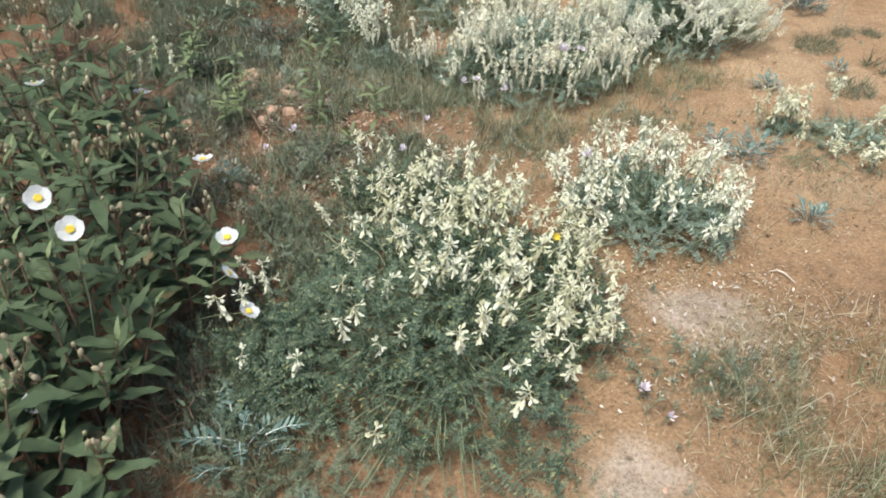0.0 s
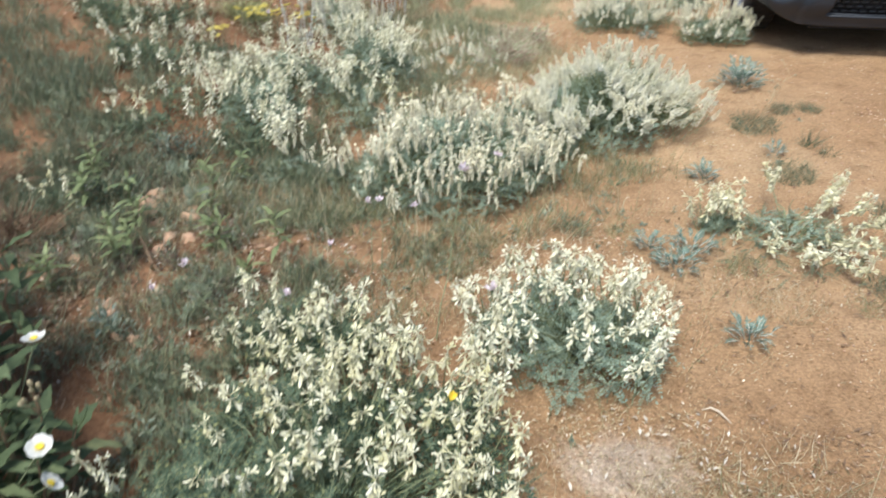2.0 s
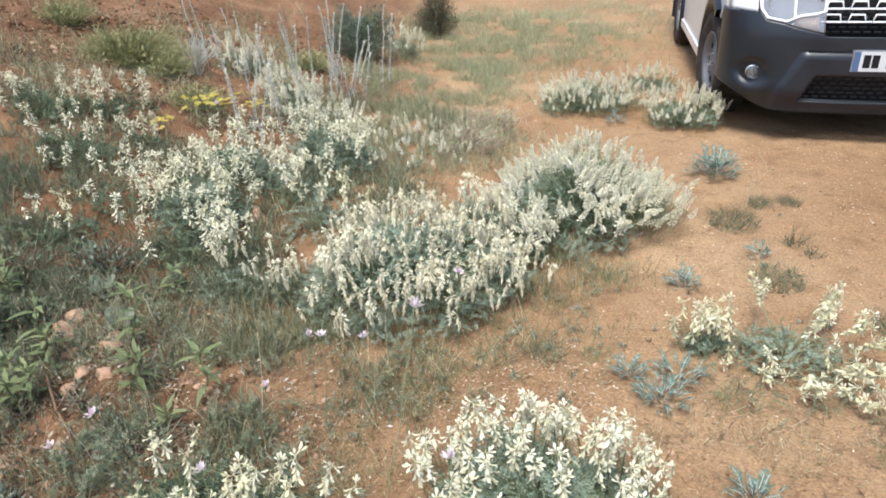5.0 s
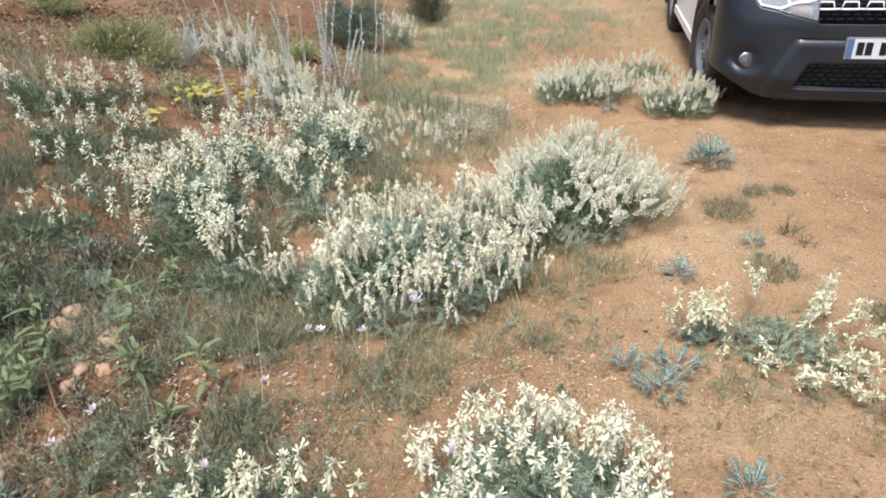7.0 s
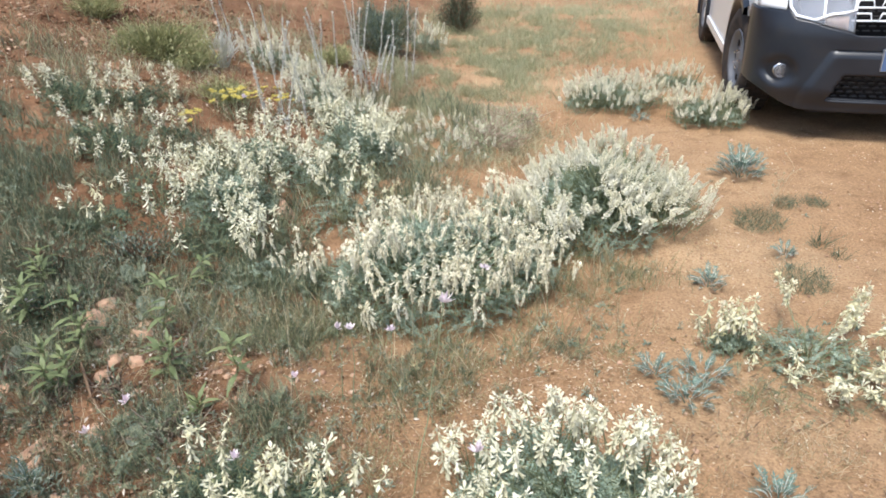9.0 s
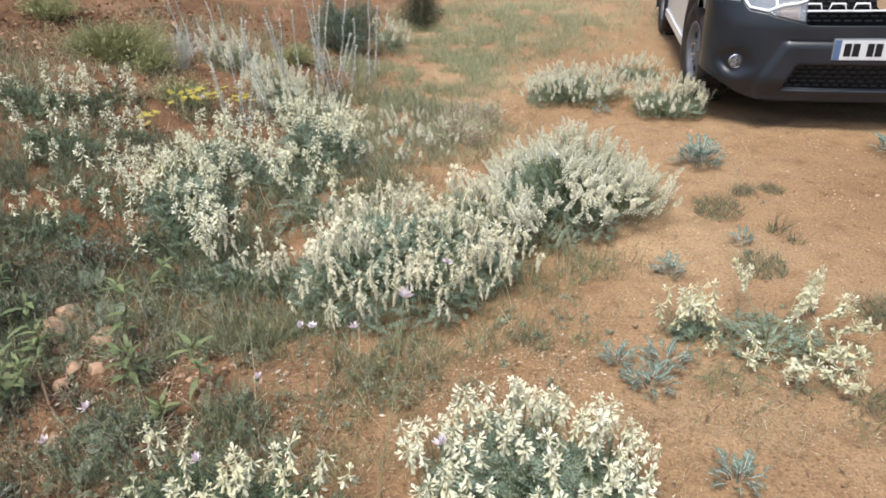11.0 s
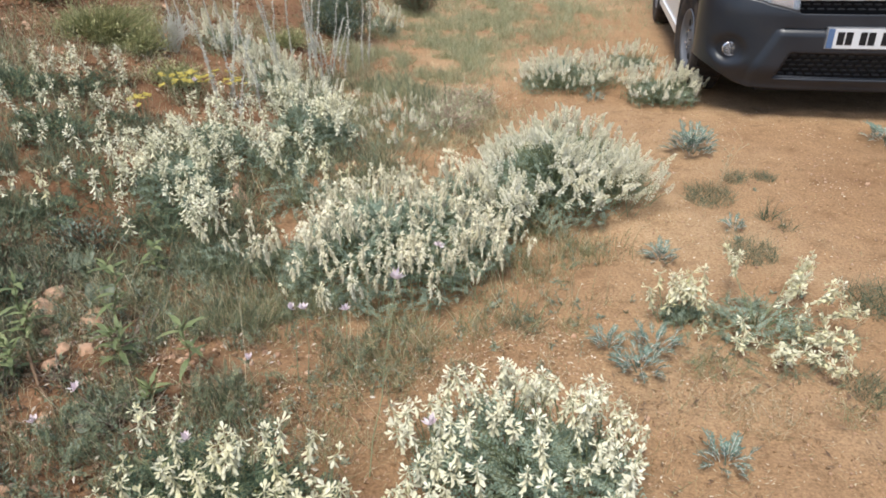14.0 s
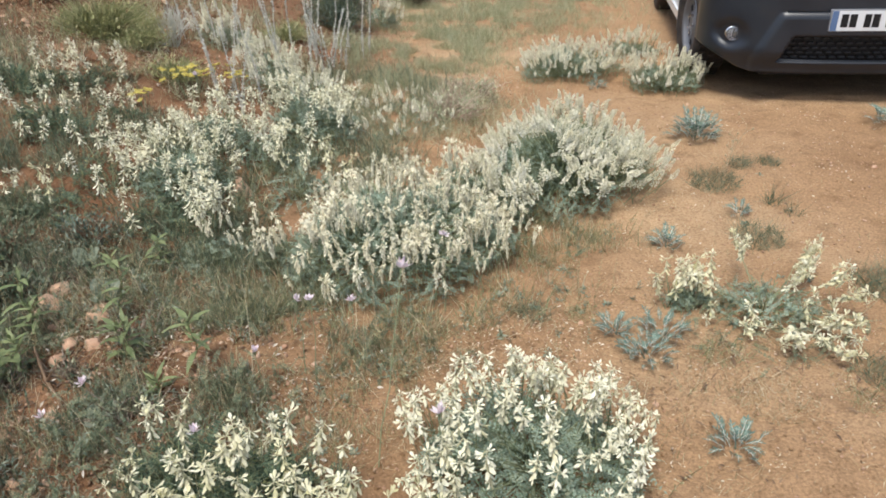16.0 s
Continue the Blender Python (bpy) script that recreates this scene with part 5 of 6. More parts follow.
STRAW_NEAR = [(1.2, 1.52, 0.3, 0.3, 3600, 0.07), (0.4, 2.45, 0.42, 0.28, 2600, 0.055), (0.93, 1.66, 0.3, 0.28, 1700, 0.04), (0.45, 4.95, 0.5, 0.7, 4600, 0.11), (-0.3, 2.65, 0.45, 0.4, 1800, 0.055), (0.3, 2.85, 0.45, 0.2, 1400, 0.075), (1.5, 2.25, 0.45, 0.35, 2400, 0.045), (1.02, 1.66, 0.16, 0.16, 900, 0.06)]
STRAW_FAR = [(0.97, 1.76, 0.08, 0.06, 500, 0.035), (1.9, 3.4, 0.8, 1.0, 700, 0.03), (0.8, 7.4, 0.9, 1.6, 4200, 0.09), (-0.6, 5.4, 0.9, 0.9, 2600, 0.12), (-1.8, 6.0, 1.0, 0.9, 2200, 0.11), (1.2, 2.75, 0.4, 0.4, 800, 0.04), (0.8, 2.65, 0.3, 0.2, 800, 0.05), (1.28, 1.9, 0.3, 0.25, 1600, 0.045)]
sward("dry_grass", "straw-coloured dry grass on the open soil", M_DRY, STRAW_NEAR + STRAW_FAR, 72, 0.9)
HERBS_BANK = [(-1.3, 2.75, 0.5, 0.5, 8000, 0.1), (-2.2, 6.2, 1.0, 0.8, 1800, 0.1), (-1.9, 3.1, 0.5, 0.6, 3500, 0.11), (-1.9, 4.8, 0.7, 0.6, 2000, 0.1), (-0.45, 2.75, 0.5, 0.35, 2600, 0.07), (-1.6, 3.5, 0.6, 0.6, 5000, 0.11), (-2.1, 4.2, 0.6, 0.6, 3000, 0.11), (-0.8, 3.36, 0.65, 0.26, 4800, 0.1), (-1.15, 3.5, 0.55, 0.36, 4200, 0.11), (-0.1, 2.42, 0.24, 0.28, 2600, 0.09)]
HERBS_NEAR = [(-0.45, 1.98, 0.28, 0.26, 2200, 0.08), (-0.3, 3.4, 0.5, 0.25, 3200, 0.1), (-0.2, 4.1, 0.6, 0.35, 3400, 0.13), (0.02, 3.05, 0.18, 0.35, 1400, 0.1), (-1.05, 2.62, 0.4, 0.36, 4200, 0.09), (-1.4, 4.2, 0.5, 0.5, 2600, 0.11), (-0.05, 1.95, 0.3, 0.22, 2200, 0.09), (0.05, 5.3, 0.6, 0.5, 2200, 0.14), (1.28, 1.32, 0.2, 0.25, 1500, 0.07), (0.82, 1.56, 0.14, 0.1, 500, 0.05)]
HERBS_EDGE = [(-0.2, 1.55, 0.24, 0.32, 4200, 0.1), (-0.15, 1.2, 0.16, 0.2, 1500, 0.08), (-0.5, 2.6, 0.4, 0.3, 1300, 0.05), (-0.55, 2.35, 0.3, 0.2, 900, 0.05), (-0.3, 2.7, 0.35, 0.3, 1500, 0.06), (-0.3, 2.25, 0.3, 0.2, 1100, 0.06), (1.0, 1.58, 0.12, 0.1, 700, 0.06), (0.1, 2.75, 0.3, 0.2, 900, 0.08)]
sward("herb_carpet", "dark grey-green herbs with thin upright stems", M_HERB, HERBS_BANK + HERBS_NEAR + HERBS_EDGE, 73, 0.3, thin=0.75)


def leafy_cover(name, label, patches, seed, shapes, mats):
    rng = np.random.default_rng(seed)
    s = Soup()
    for cx, cy, rx, ry, n, h in patches:
        x, y = patch_points(rng, int(n * 0.75), cx, cy, rx, ry)
        k = len(x)
        p = np.stack([x, y, ground_z(x, y) + h * rng.uniform(0, 1, k) ** 1.4], 1)
        d = turned(k, rng, 10, 75)
        pick = rng.integers(0, len(shapes), k)
        for q in range(len(shapes)):
            w = pick == q
            if w.any():
                s.add(shapes[q], frames(p[w], d[w], turned(int(w.sum()), rng, 20, 90), rng.uniform(0.6, 1.1, int(w.sum()))))
    return tagged(new(name, s.mesh(name, mats)), label, "herbs", kind="stuff")


CREEPERS_NEAR = [(-0.08, 2.42, 0.26, 0.28, 460, 0.07), (-0.75, 3.35, 0.7, 0.35, 900, 0.06), (-1.5, 3.6, 0.7, 0.6, 800, 0.06), (-0.42, 1.98, 0.34, 0.28, 420, 0.06), (0.0, 2.0, 0.3, 0.2, 260, 0.06), (0.82, 1.55, 0.15, 0.09, 90, 0.03), (-0.3, 3.5, 0.6, 0.35, 300, 0.07), (-0.1, 4.1, 0.5, 0.5, 420, 0.09), (0.15, 2.75, 0.4, 0.2, 260, 0.04)]
CREEPERS_BANK = [(-0.35, 2.8, 0.5, 0.3, 300, 0.04), (-0.08, 1.24, 0.18, 0.16, 320, 0.06), (0.3, 1.18, 0.4, 0.1, 160, 0.03), (1.6, 2.72, 0.24, 0.22, 160, 0.04), (-1.1, 3.9, 0.5, 0.5, 260, 0.07), (1.02, 3.36, 0.2, 0.2, 60, 0.03), (-0.2, 1.55, 0.16, 0.2, 240, 0.07), (-1.0, 2.7, 0.4, 0.3, 260, 0.05)]
leafy_cover("feathery_herbs", "grey-green feathery leaves creeping between the bushes", CREEPERS_NEAR + CREEPERS_BANK, 74, SMALL_LEAVES, [M_FEATHER, M_STEM])


def sprig(h, n, leaf, wide, rng, droop=0.4):
    """A small herb: a bent thin stem with narrow leaves all round."""
    b = rng.uniform(-0.4, 0.4, 2) * h
    t = np.linspace(0, 1, 4)
    p = np.stack([b[0] * t ** 2, b[1] * t ** 2, h * t], 1)
    sp = Soup().add(tube(p, np.linspace(0.0012, 0.0006, 4), 3), np.eye(4), 1)
    for i in range(n):
        u = 0.15 + 0.85 * i / max(1, n - 1)
        a, e = i * 2.4 + rng.uniform(-0.4, 0.4), math.radians(rng.uniform(-10, 60))
        at = [np.interp(u, t, p[:, k]) for k in range(3)]
        k = leaf * rng.uniform(0.6, 1.2) * (1.15 - 0.5 * u)
        sp.add(kite(k, k * wide, -k * droop * 0.4, 0.35, 0, 0.5), frames(at, (math.cos(a) * math.cos(e), math.sin(a) * math.cos(e), math.sin(e))), 0)
    return sp.shape()


def sprig_cover(name, label, mats, patches, seed, shapes):
    """Many sprigs in patches of (x, y, half width, half depth, count)."""
    rng = np.random.default_rng(seed)
    sp = Soup()
    for cx, cy, rx, ry, n in patches:
        x, y = patch_points(rng, int(n * 0.5), cx, cy, rx, ry, 0.3)
        pick = rng.integers(0, len(shapes), len(x))
        for q in range(len(shapes)):
            w = pick == q
            if w.any():
                sp.add(shapes[q], upright(x[w], y[w], rng.uniform(0.55, 1.2, int(w.sum())), rng, 0.35))
    return tagged(new(name, sp.mesh(name, mats)), label, "herbs", kind="stuff")


sg = np.random.default_rng(61)
GREY_SPRIGS = [sprig(0.045 + 0.012 * k, 11 + k, 0.019, 0.26, sg) for k in range(5)]
SLIM_SPRIGS = [sprig(0.06 + 0.02 * k, 9 + 2 * k, 0.013, 0.22, sg, 0.1) for k in range(5)]
FLAT_SPRIGS = [sprig(0.018, 9, 0.022, 0.40, sg) for k in range(3)]
M_GREYHERB = leafy("pale_grey_herb", [(0, (0.13, 0.17, 0.125)), (0.5, (0.22, 0.265, 0.20)), (1, (0.34, 0.37, 0.28))], 0.65, 0.2)
M_OLIVE = leafy("olive_herb", [(0, (0.15, 0.165, 0.08)), (0.5, (0.30, 0.30, 0.16)), (1, (0.48, 0.44, 0.27))], 0.65, 0.2)
sprig_cover("grey_sprigs", "small grey-green leafy herbs between grass and stones", [M_GREYHERB, M_STEM], [
    (-0.05, 2.45, 0.35, 0.3, 260), (0.0, 2.85, 0.6, 0.25, 420), (-0.45, 2.45, 0.45, 0.35, 170), (-0.9, 2.75, 0.5, 0.4, 460), (-1.3, 3.3, 0.7, 0.6, 800), (-0.6, 3.4, 0.6, 0.3, 420), (-0.3, 4.1, 0.7, 0.4, 420),
    (-1.3, 4.3, 0.6, 0.5, 360), (-0.2, 2.05, 0.3, 0.25, 240), (0.1, 5.0, 0.6, 0.5, 260), (-0.2, 1.25, 0.2, 0.2, 120), (-0.2, 1.66, 0.2, 0.2, 260), (-1.8, 3.7, 0.6, 0.7, 500), (0.8, 1.58, 0.16, 0.1, 40), (0.95, 3.2, 0.3, 0.25, 60), (0.72, 2.5, 0.4, 0.2, 30)], 62, GREY_SPRIGS)
sprig_cover("olive_sprigs", "thin olive-green herbs tangled under the bushes", [M_OLIVE, M_DRY], [
    (0.2, 2.75, 0.5, 0.22, 620), (-0.3, 2.8, 0.5, 0.3, 520), (0.85, 2.98, 0.3, 0.2, 90), (0.95, 3.35, 0.3, 0.25, 300), (0.3, 4.1, 0.5, 0.3, 200), (0.35, 4.9, 0.5, 0.6, 160), (-0.8, 3.1, 0.6, 0.4, 500),
    (1.2, 1.45, 0.25, 0.25, 260), (-0.3, 2.3, 0.4, 0.3, 260), (0.3, 5.9, 0.5, 0.7, 500), (-1.3, 5.2, 0.7, 0.5, 300), (-0.6, 6.2, 0.6, 0.6, 240), (1.4, 2.3, 0.5, 0.4, 110)], 63, SLIM_SPRIGS)
sprig_cover("flat_rosettes", "small flat green leaf rosettes on red soil", [M_GREYHERB, M_STEM], [
    (-0.5, 2.55, 0.5, 0.4, 130), (0.35, 2.55, 0.5, 0.3, 90), (1.3, 2.5, 0.7, 0.6, 50), (1.7, 3.6, 0.7, 0.7, 30), (0.85, 1.6, 0.2, 0.15, 30), (-1.2, 4.9, 0.7, 0.4, 80), (0.9, 2.85, 0.3, 0.2, 50)], 64, FLAT_SPRIGS)


def tuft(x, y, r, n, h, label, seed, mat=M_GRASS, tilt=0.7):
    """A single small clump of grass on the track."""
    rng = np.random.default_rng(seed)
    e = thing("grass_tuft", x, y, label, "grass tuft", "grass tufts on the track")
    z0 = gz(x, y)
    a, q = rng.uniform(0, 2 * math.pi, n), np.sqrt(rng.random(n)) * r
    px, py = q * np.cos(a), q * np.sin(a)
    s = Soup()
    shapes = THIN if h > 0.15 else BLADES
    pick = rng.integers(0, len(shapes), n)
    for k in range(len(shapes)):
        w = pick == k
        if w.any():
            m = upright(x + px[w], y + py[w], h * rng.uniform(0.5, 1.2, int(w.sum())), rng, tilt)
            m[:, 0, 3] -= x
            m[:, 1, 3] -= y
            m[:, 2, 3] -= z0
            s.add(shapes[k], m)
    piece("blade_tuft", s.mesh("blade_tuft", [mat]), e)["kind"] = "stuff"


for k, (tx, ty, r, n, h, mt) in enumerate(((1.80, 3.82, 0.10, 260, 0.06, M_HERB), (1.97, 3.98, 0.05, 120, 0.05, M_HERB), (2.10, 3.99, 0.05, 110, 0.045, M_HERB), (1.96, 3.60, 0.03, 26, 0.08, M_DARKLEAF),
                                           (2.00, 3.50, 0.03, 22, 0.06, M_DARKLEAF), (1.79, 3.32, 0.09, 240, 0.055, M_HERB), (2.07, 2.95, 0.10, 260, 0.07, M_HERB), (1.82, 2.52, 0.07, 180, 0.055, M_HERB), (1.70, 2.41, 0.05, 90, 0.035, M_GRASS),
                                           (1.47, 2.43, 0.09, 160, 0.045, M_DRY), (1.42, 2.62, 0.07, 120, 0.045, M_GRASS), (0.88, 2.87, 0.07, 140, 0.05, M_HERB), (1.86, 3.90, 0.03, 14, 0.20, M_DRY), (2.0, 2.4, 0.06, 90, 0.045, M_DRY), (1.35, 3.0, 0.05, 60, 0.035, M_HERB), (1.06, 2.85, 0.05, 70, 0.045, M_GRASS))):
    tuft(tx, ty, r * 1.1, int(n * 2.2), h * 1.25, "small grey-green grass tuft on bare red track", 80 + k, mt)

tuft(0.96, 1.77, 0.12, 700, 0.030, "flattened mat of bleached dead grass on soil", 98, M_PALEMAT, 2.0)
tuft(1.00, 1.64, 0.10, 330, 0.05, "thin dead grass clump with pale straws", 99, M_PALEMAT, 0.9)
tuft(1.24, 1.40, 0.16, 420, 0.08, "straw-coloured dry grass clump on soil", 100, M_DRY, 0.6)

def broad_rosette(x, y, leaves, seed):
    """A low plant of a few broad, cupped grey leaves."""
    rng = np.random.default_rng(seed)
    e = thing("broad_leaved_herb", x, y, "low herb with broad rounded grey-green leaves on soil", "herb", "broad-leaved herbs")
    for k in range(leaves):
        a, el = k * 2.4 + rng.uniform(-0.3, 0.3), math.radians(rng.uniform(10, 50))
        d = (math.cos(a) * math.cos(el), math.sin(a) * math.cos(el), math.sin(el))
        piece("leaf", BROAD_LEAVES[k % 2], e, frames((0, 0, 0.006), d, (0, 0, 1), rng.uniform(0.7, 1.15))[0])


BROAD_LEAVES = [mesh_of("leaf", petal(0.075, 0.055, c, 0.3, 6, 0.6, 0, 0.3, 0.08), [M_GREYHERB], True) for c in (-0.5, 0.4)]
for k, (bx, by, n) in enumerate(((-0.70, 3.22, 8), (-0.52, 2.98, 5), (-0.30, 2.40, 4), (-0.84, 2.74, 6))):
    broad_rosette(bx, by, n, 500 + k)

# ---- thistles ----


def thistle_leaf(length, rng):
    """A stiff leaf with pairs of spiny lobes on a pale rib."""
    s = Soup()
    t = np.linspace(0, 1, 5)
    z = 0.22 * length * np.sin(t * 2.2)
    pts = np.stack([length * t, 0 * t, z], 1)
    s.add(tube(pts, np.linspace(0.0012, 0.0006, 5), 4), np.eye(4), 1)
    lobe = petal(length * 0.38, length * 0.125, 0.3, 0.3, 2, 0.3, 0, 0.01, 0.6)
    for i in range(5):
        u = 0.2 + 0.175 * i
        p = (np.interp(u, t, pts[:, 0]), 0, np.interp(u, t, z))
        for sd in (-1, 1):
            q = math.radians(58 + rng.uniform(-12, 12)) * sd
            s.add(lobe, frames(p, (math.cos(q), math.sin(q), 0.25 + rng.uniform(-0.2, 0.3)), (0, 0, 1), 1.05 - 0.6 * abs(u - 0.5)), 0)
    s.add(lobe, frames(pts[-1], (1, 0, -0.1), (0, 0, 1), 0.9), 0)
    return s.shape()


THISTLE = [mesh_of("leaf", thistle_leaf(l, lr), [M_BLUE, M_SILVER]) for l in (0.040, 0.048, 0.032)]


def thistle(x, y, r, n, h, seed, label="blue-green spiny thistle rosette on red soil", shoots=1, big=1.0):
    rng = np.random.default_rng(seed)
    e = thing("thistle", x, y, label, "thistle", "blue thistles")
    for k in range(n):
        a = k * 2.4 + rng.uniform(-0.3, 0.3)
        q = rng.uniform(0.05, 0.9) * r
        p = (q * math.cos(a), q * math.sin(a), rng.uniform(0.004, h * 0.6))
        el = math.radians(rng.uniform(-5, 52))
        piece("leaf", THISTLE[k % 3], e, frames(p, (math.cos(a) * math.cos(el), math.sin(a) * math.cos(el), math.sin(el)), (0, 0, 1), rng.uniform(0.55, 1.05) * big)[0])
    for k in range(shoots):
        b = rng.normal(0, 0.25, 2) * h
        piece("stem", mesh_of("stem", tube([(b[0] * 0.2, b[1] * 0.2, 0), (b[0], b[1], h)], (0.0022, 0.0014), 5), [M_BLUE]), e)
        for i in range(5):
            a = i * 2.4
            piece("leaf", THISTLE[2], e, frames((b[0], b[1], h * (0.5 + 0.1 * i)), (math.cos(a), math.sin(a), 0.5), (0, 0, 1), 0.5)[0])


for k, (tx, ty, r, n, h) in enumerate(((1.20, 2.63, 0.08, 26, 0.07), (1.13, 2.74, 0.05, 14, 0.06), (1.27, 2.72, 0.07, 18, 0.07), (1.44, 3.28, 0.06, 18, 0.07), (1.90, 4.38, 0.12, 60, 0.13), (1.79, 3.50, 0.04, 10, 0.05), (1.32, 2.26, 0.06, 16, 0.06),
                                       (1.20, 4.62, 0.05, 12, 0.05), (2.92, 4.46, 0.10, 26, 0.09), (-0.12, 1.24, 0.08, 18, 0.10), (-0.49, 2.22, 0.04, 10, 0.15), (1.58, 5.30, 0.06, 14, 0.05))):
    thistle(tx, ty, r, int(n * (2.0 if ty > 1.3 else 0.9)), h, 110 + k, big=1.9 if ty < 1.3 else 1.35 if r >= 0.10 else 1.0)


def dry_stalk(x, y, h, lean, seed):
    """A thin branched stalk with small dry heads."""
    rng = np.random.default_rng(seed)
    e = thing("dry_stalk", x, y, "thin pale branched dry stalk standing on the track", "dry stalk", "dry stalks")
    top = np.array([lean[0], lean[1], h])
    piece("stem", mesh_of("stem", tube([(0, 0, -0.01), top * 0.5 + (0.006, -0.004, 0.01), top], (0.0016, 0.0012, 0.0008), 5), [M_DRY]), e)
    for u in (0.42, 0.58, 0.72, 0.85, 1.0):
        a = top * u
        b = a + np.array([rng.normal(0, 0.028), rng.normal(0, 0.028), rng.uniform(0.02, 0.05)])
        piece("twig", mesh_of("twig", tube([a, (a + b) / 2 + (0, 0, 0.004), b], 0.0009, 4), [M_DRY]), e)
        piece("seed_head", mesh_of("seed_head", ball(0.0045, (1, 1, 1.4), 0.3, 1, 0, seed), [M_DRY]), e, to_frame(b, (0, 0, 1), 0, 1.0))


dry_stalk(1.80, 3.84, 0.24, (0.12, 0.02), 5)
dry_stalk(1.86, 3.90, 0.15, (0.05, 0.04), 6)

# ---- plants of the bank ----


def brush(name, x, y, rx, ry, h, n, mat, label, category, seed, leafs=0, leaf_mat=None):
    """A rounded shrub of many thin twigs that fork once, with small narrow leaves."""
    rng = np.random.default_rng(seed)
    e = thing(name, x, y, label, category, "shrubs of the bank")
    st, fo = Soup(), Soup()
    tips, r = dome(n, rng, rx, ry, h)
    lf = kite(0.022, 0.007, 0.002, 0.3, 0, 0.5)
    for q in tips:
        root = np.array([q[0] * 0.15, q[1] * 0.15, -0.02])
        t = np.linspace(0, 1, 5)[:, None]
        p = root + (q - root) * np.concatenate([t, t, t ** 0.75], 1)
        p[1:] += rng.normal(0, 0.012, (4, 3))
        st.add(tube(p, np.linspace(0.0035, 0.0011, 5), 4), np.eye(4))
        for _ in range(2):
            o = p[3] + (p[4] - p[3]) * rng.uniform(1.0, 1.9) + rng.normal(0, 0.03, 3)
            st.add(tube([p[2], (p[2] + o) / 2 + rng.normal(0, 0.008, 3), o], (0.0018, 0.0013, 0.0008), 3), np.eye(4))
        if leafs:
            u = rng.uniform(0.4, 1.05, leafs)[:, None]
            at = root + (q - root) * u + rng.normal(0, 0.022, (leafs, 3))
            at[:, 2] = np.maximum(at[:, 2], 0.01)
            fo.add(lf, frames(at, turned(leafs, rng, 0, 80), (0, 0, 1), rng.uniform(0.7, 1.3, leafs)))
    piece("twig_tangle", st.mesh("twig_tangle", [mat]), e)["kind"] = "stuff"
    if leafs:
        piece("foliage", fo.mesh("foliage", [leaf_mat or mat]), e)["kind"] = "stuff"
    return e


M_BROOM = leafy("broom_green", [(0, (0.20, 0.225, 0.10)), (0.6, (0.36, 0.37, 0.17)), (1, (0.52, 0.49, 0.28))], 0.6, 0.2)
brush("broom_shrub", -1.50, 5.50, 0.42, 0.32, 0.23, 260, M_BROOM, "rounded olive-green broom shrub on the red bank", "shrub", 140, 8)
brush("broom_shrub", -1.24, 5.42, 0.20, 0.16, 0.14, 90, M_BROOM, "small olive-green broom shrub on the red bank", "shrub", 141, 10)
brush("broom_shrub", -0.92, 5.05, 0.22, 0.2, 0.12, 80, M_BROOM, "low yellow-green cushion shrub on the bank", "shrub", 142, 10)
brush("dark_shrub", -0.22, 6.95, 0.36, 0.28, 0.44, 180, M_STEM, "dark blue-green shrub with dense narrow leaves", "shrub", 143, 46, M_TEAL)
brush("dark_shrub", 0.36, 8.55, 0.30, 0.28, 0.50, 110, M_TWIG, "dark green shrub at the grassy edge", "shrub", 144, 40, M_DARKLEAF)
milkvetch(0.10, 7.35, 0.18, 0.18, 0.20, 220, 44, TIGHT, "whitish milkvetch bush beside a dark shrub on the bank", 145, None, 0.07, upright=0.7, leaf_mat=M_GREYLEAF)
brush("dead_brush", -1.45, 3.0, 0.34, 0.26, 0.16, 110, M_TWIG, "tangle of dark dry twigs among herbs", "dead twigs", 149, 0)
brush("dead_brush", -1.10, 2.72, 0.32, 0.22, 0.13, 90, M_TWIG, "dry grey twigs lying in dark herbs", "dead twigs", 146, 0)
M_LITTERTWIG = leafy("weathered_twig", [(0, (0.10, 0.075, 0.055)), (0.6, (0.20, 0.155, 0.12)), (1, (0.36, 0.30, 0.24))], 0.85, 0.0)
for k, (bx, by, br, bh, bn) in enumerate(((-0.62, 2.52, 0.14, 0.035, 40), (-0.22, 2.43, 0.13, 0.04, 36), (-0.48, 2.60, 0.10, 0.03, 26), (-0.86, 2.62, 0.16, 0.05, 40), (-0.36, 2.76, 0.12, 0.035, 26), (-0.78, 3.12, 0.16, 0.05, 36))):
    brush("dead_brush", bx, by, br, br * 0.8, bh, bn, M_LITTERTWIG, "low tangle of weathered twigs on red soil", "dead twigs", 155 + k, 3, M_HERB)
brush("dark_herb", -1.02, 3.26, 0.22, 0.18, 0.12, 46, M_TWIG, "low dark grey-green herb with fine leaves", "herb", 164, 13, M_HERB)
brush("dark_herb", -0.86, 2.98, 0.13, 0.12, 0.10, 34, M_TWIG, "low dark grey-green herb among stones", "herb", 165, 22, M_DARKLEAF)
brush("dark_herb", -0.74, 3.36, 0.18, 0.14, 0.11, 34, M_TWIG, "low dark teal herb with fine leaves", "herb", 166, 13, M_TEAL)
brush("dead_brush", -0.26, 1.33, 0.11, 0.13, 0.10, 34, M_TWIG, "dark dry twigs under a rockrose shrub", "dead twigs", 167, 2, M_DARKLEAF)
brush("broom_shrub", -2.05, 5.9, 0.26, 0.22, 0.18, 90, M_BROOM, "small straggling broom shrub on the red bank", "shrub", 151, 9)
brush("broom_shrub", -0.55, 6.3, 0.24, 0.2, 0.14, 80, M_BROOM, "low olive-green cushion shrub on the bank", "shrub", 152, 9)
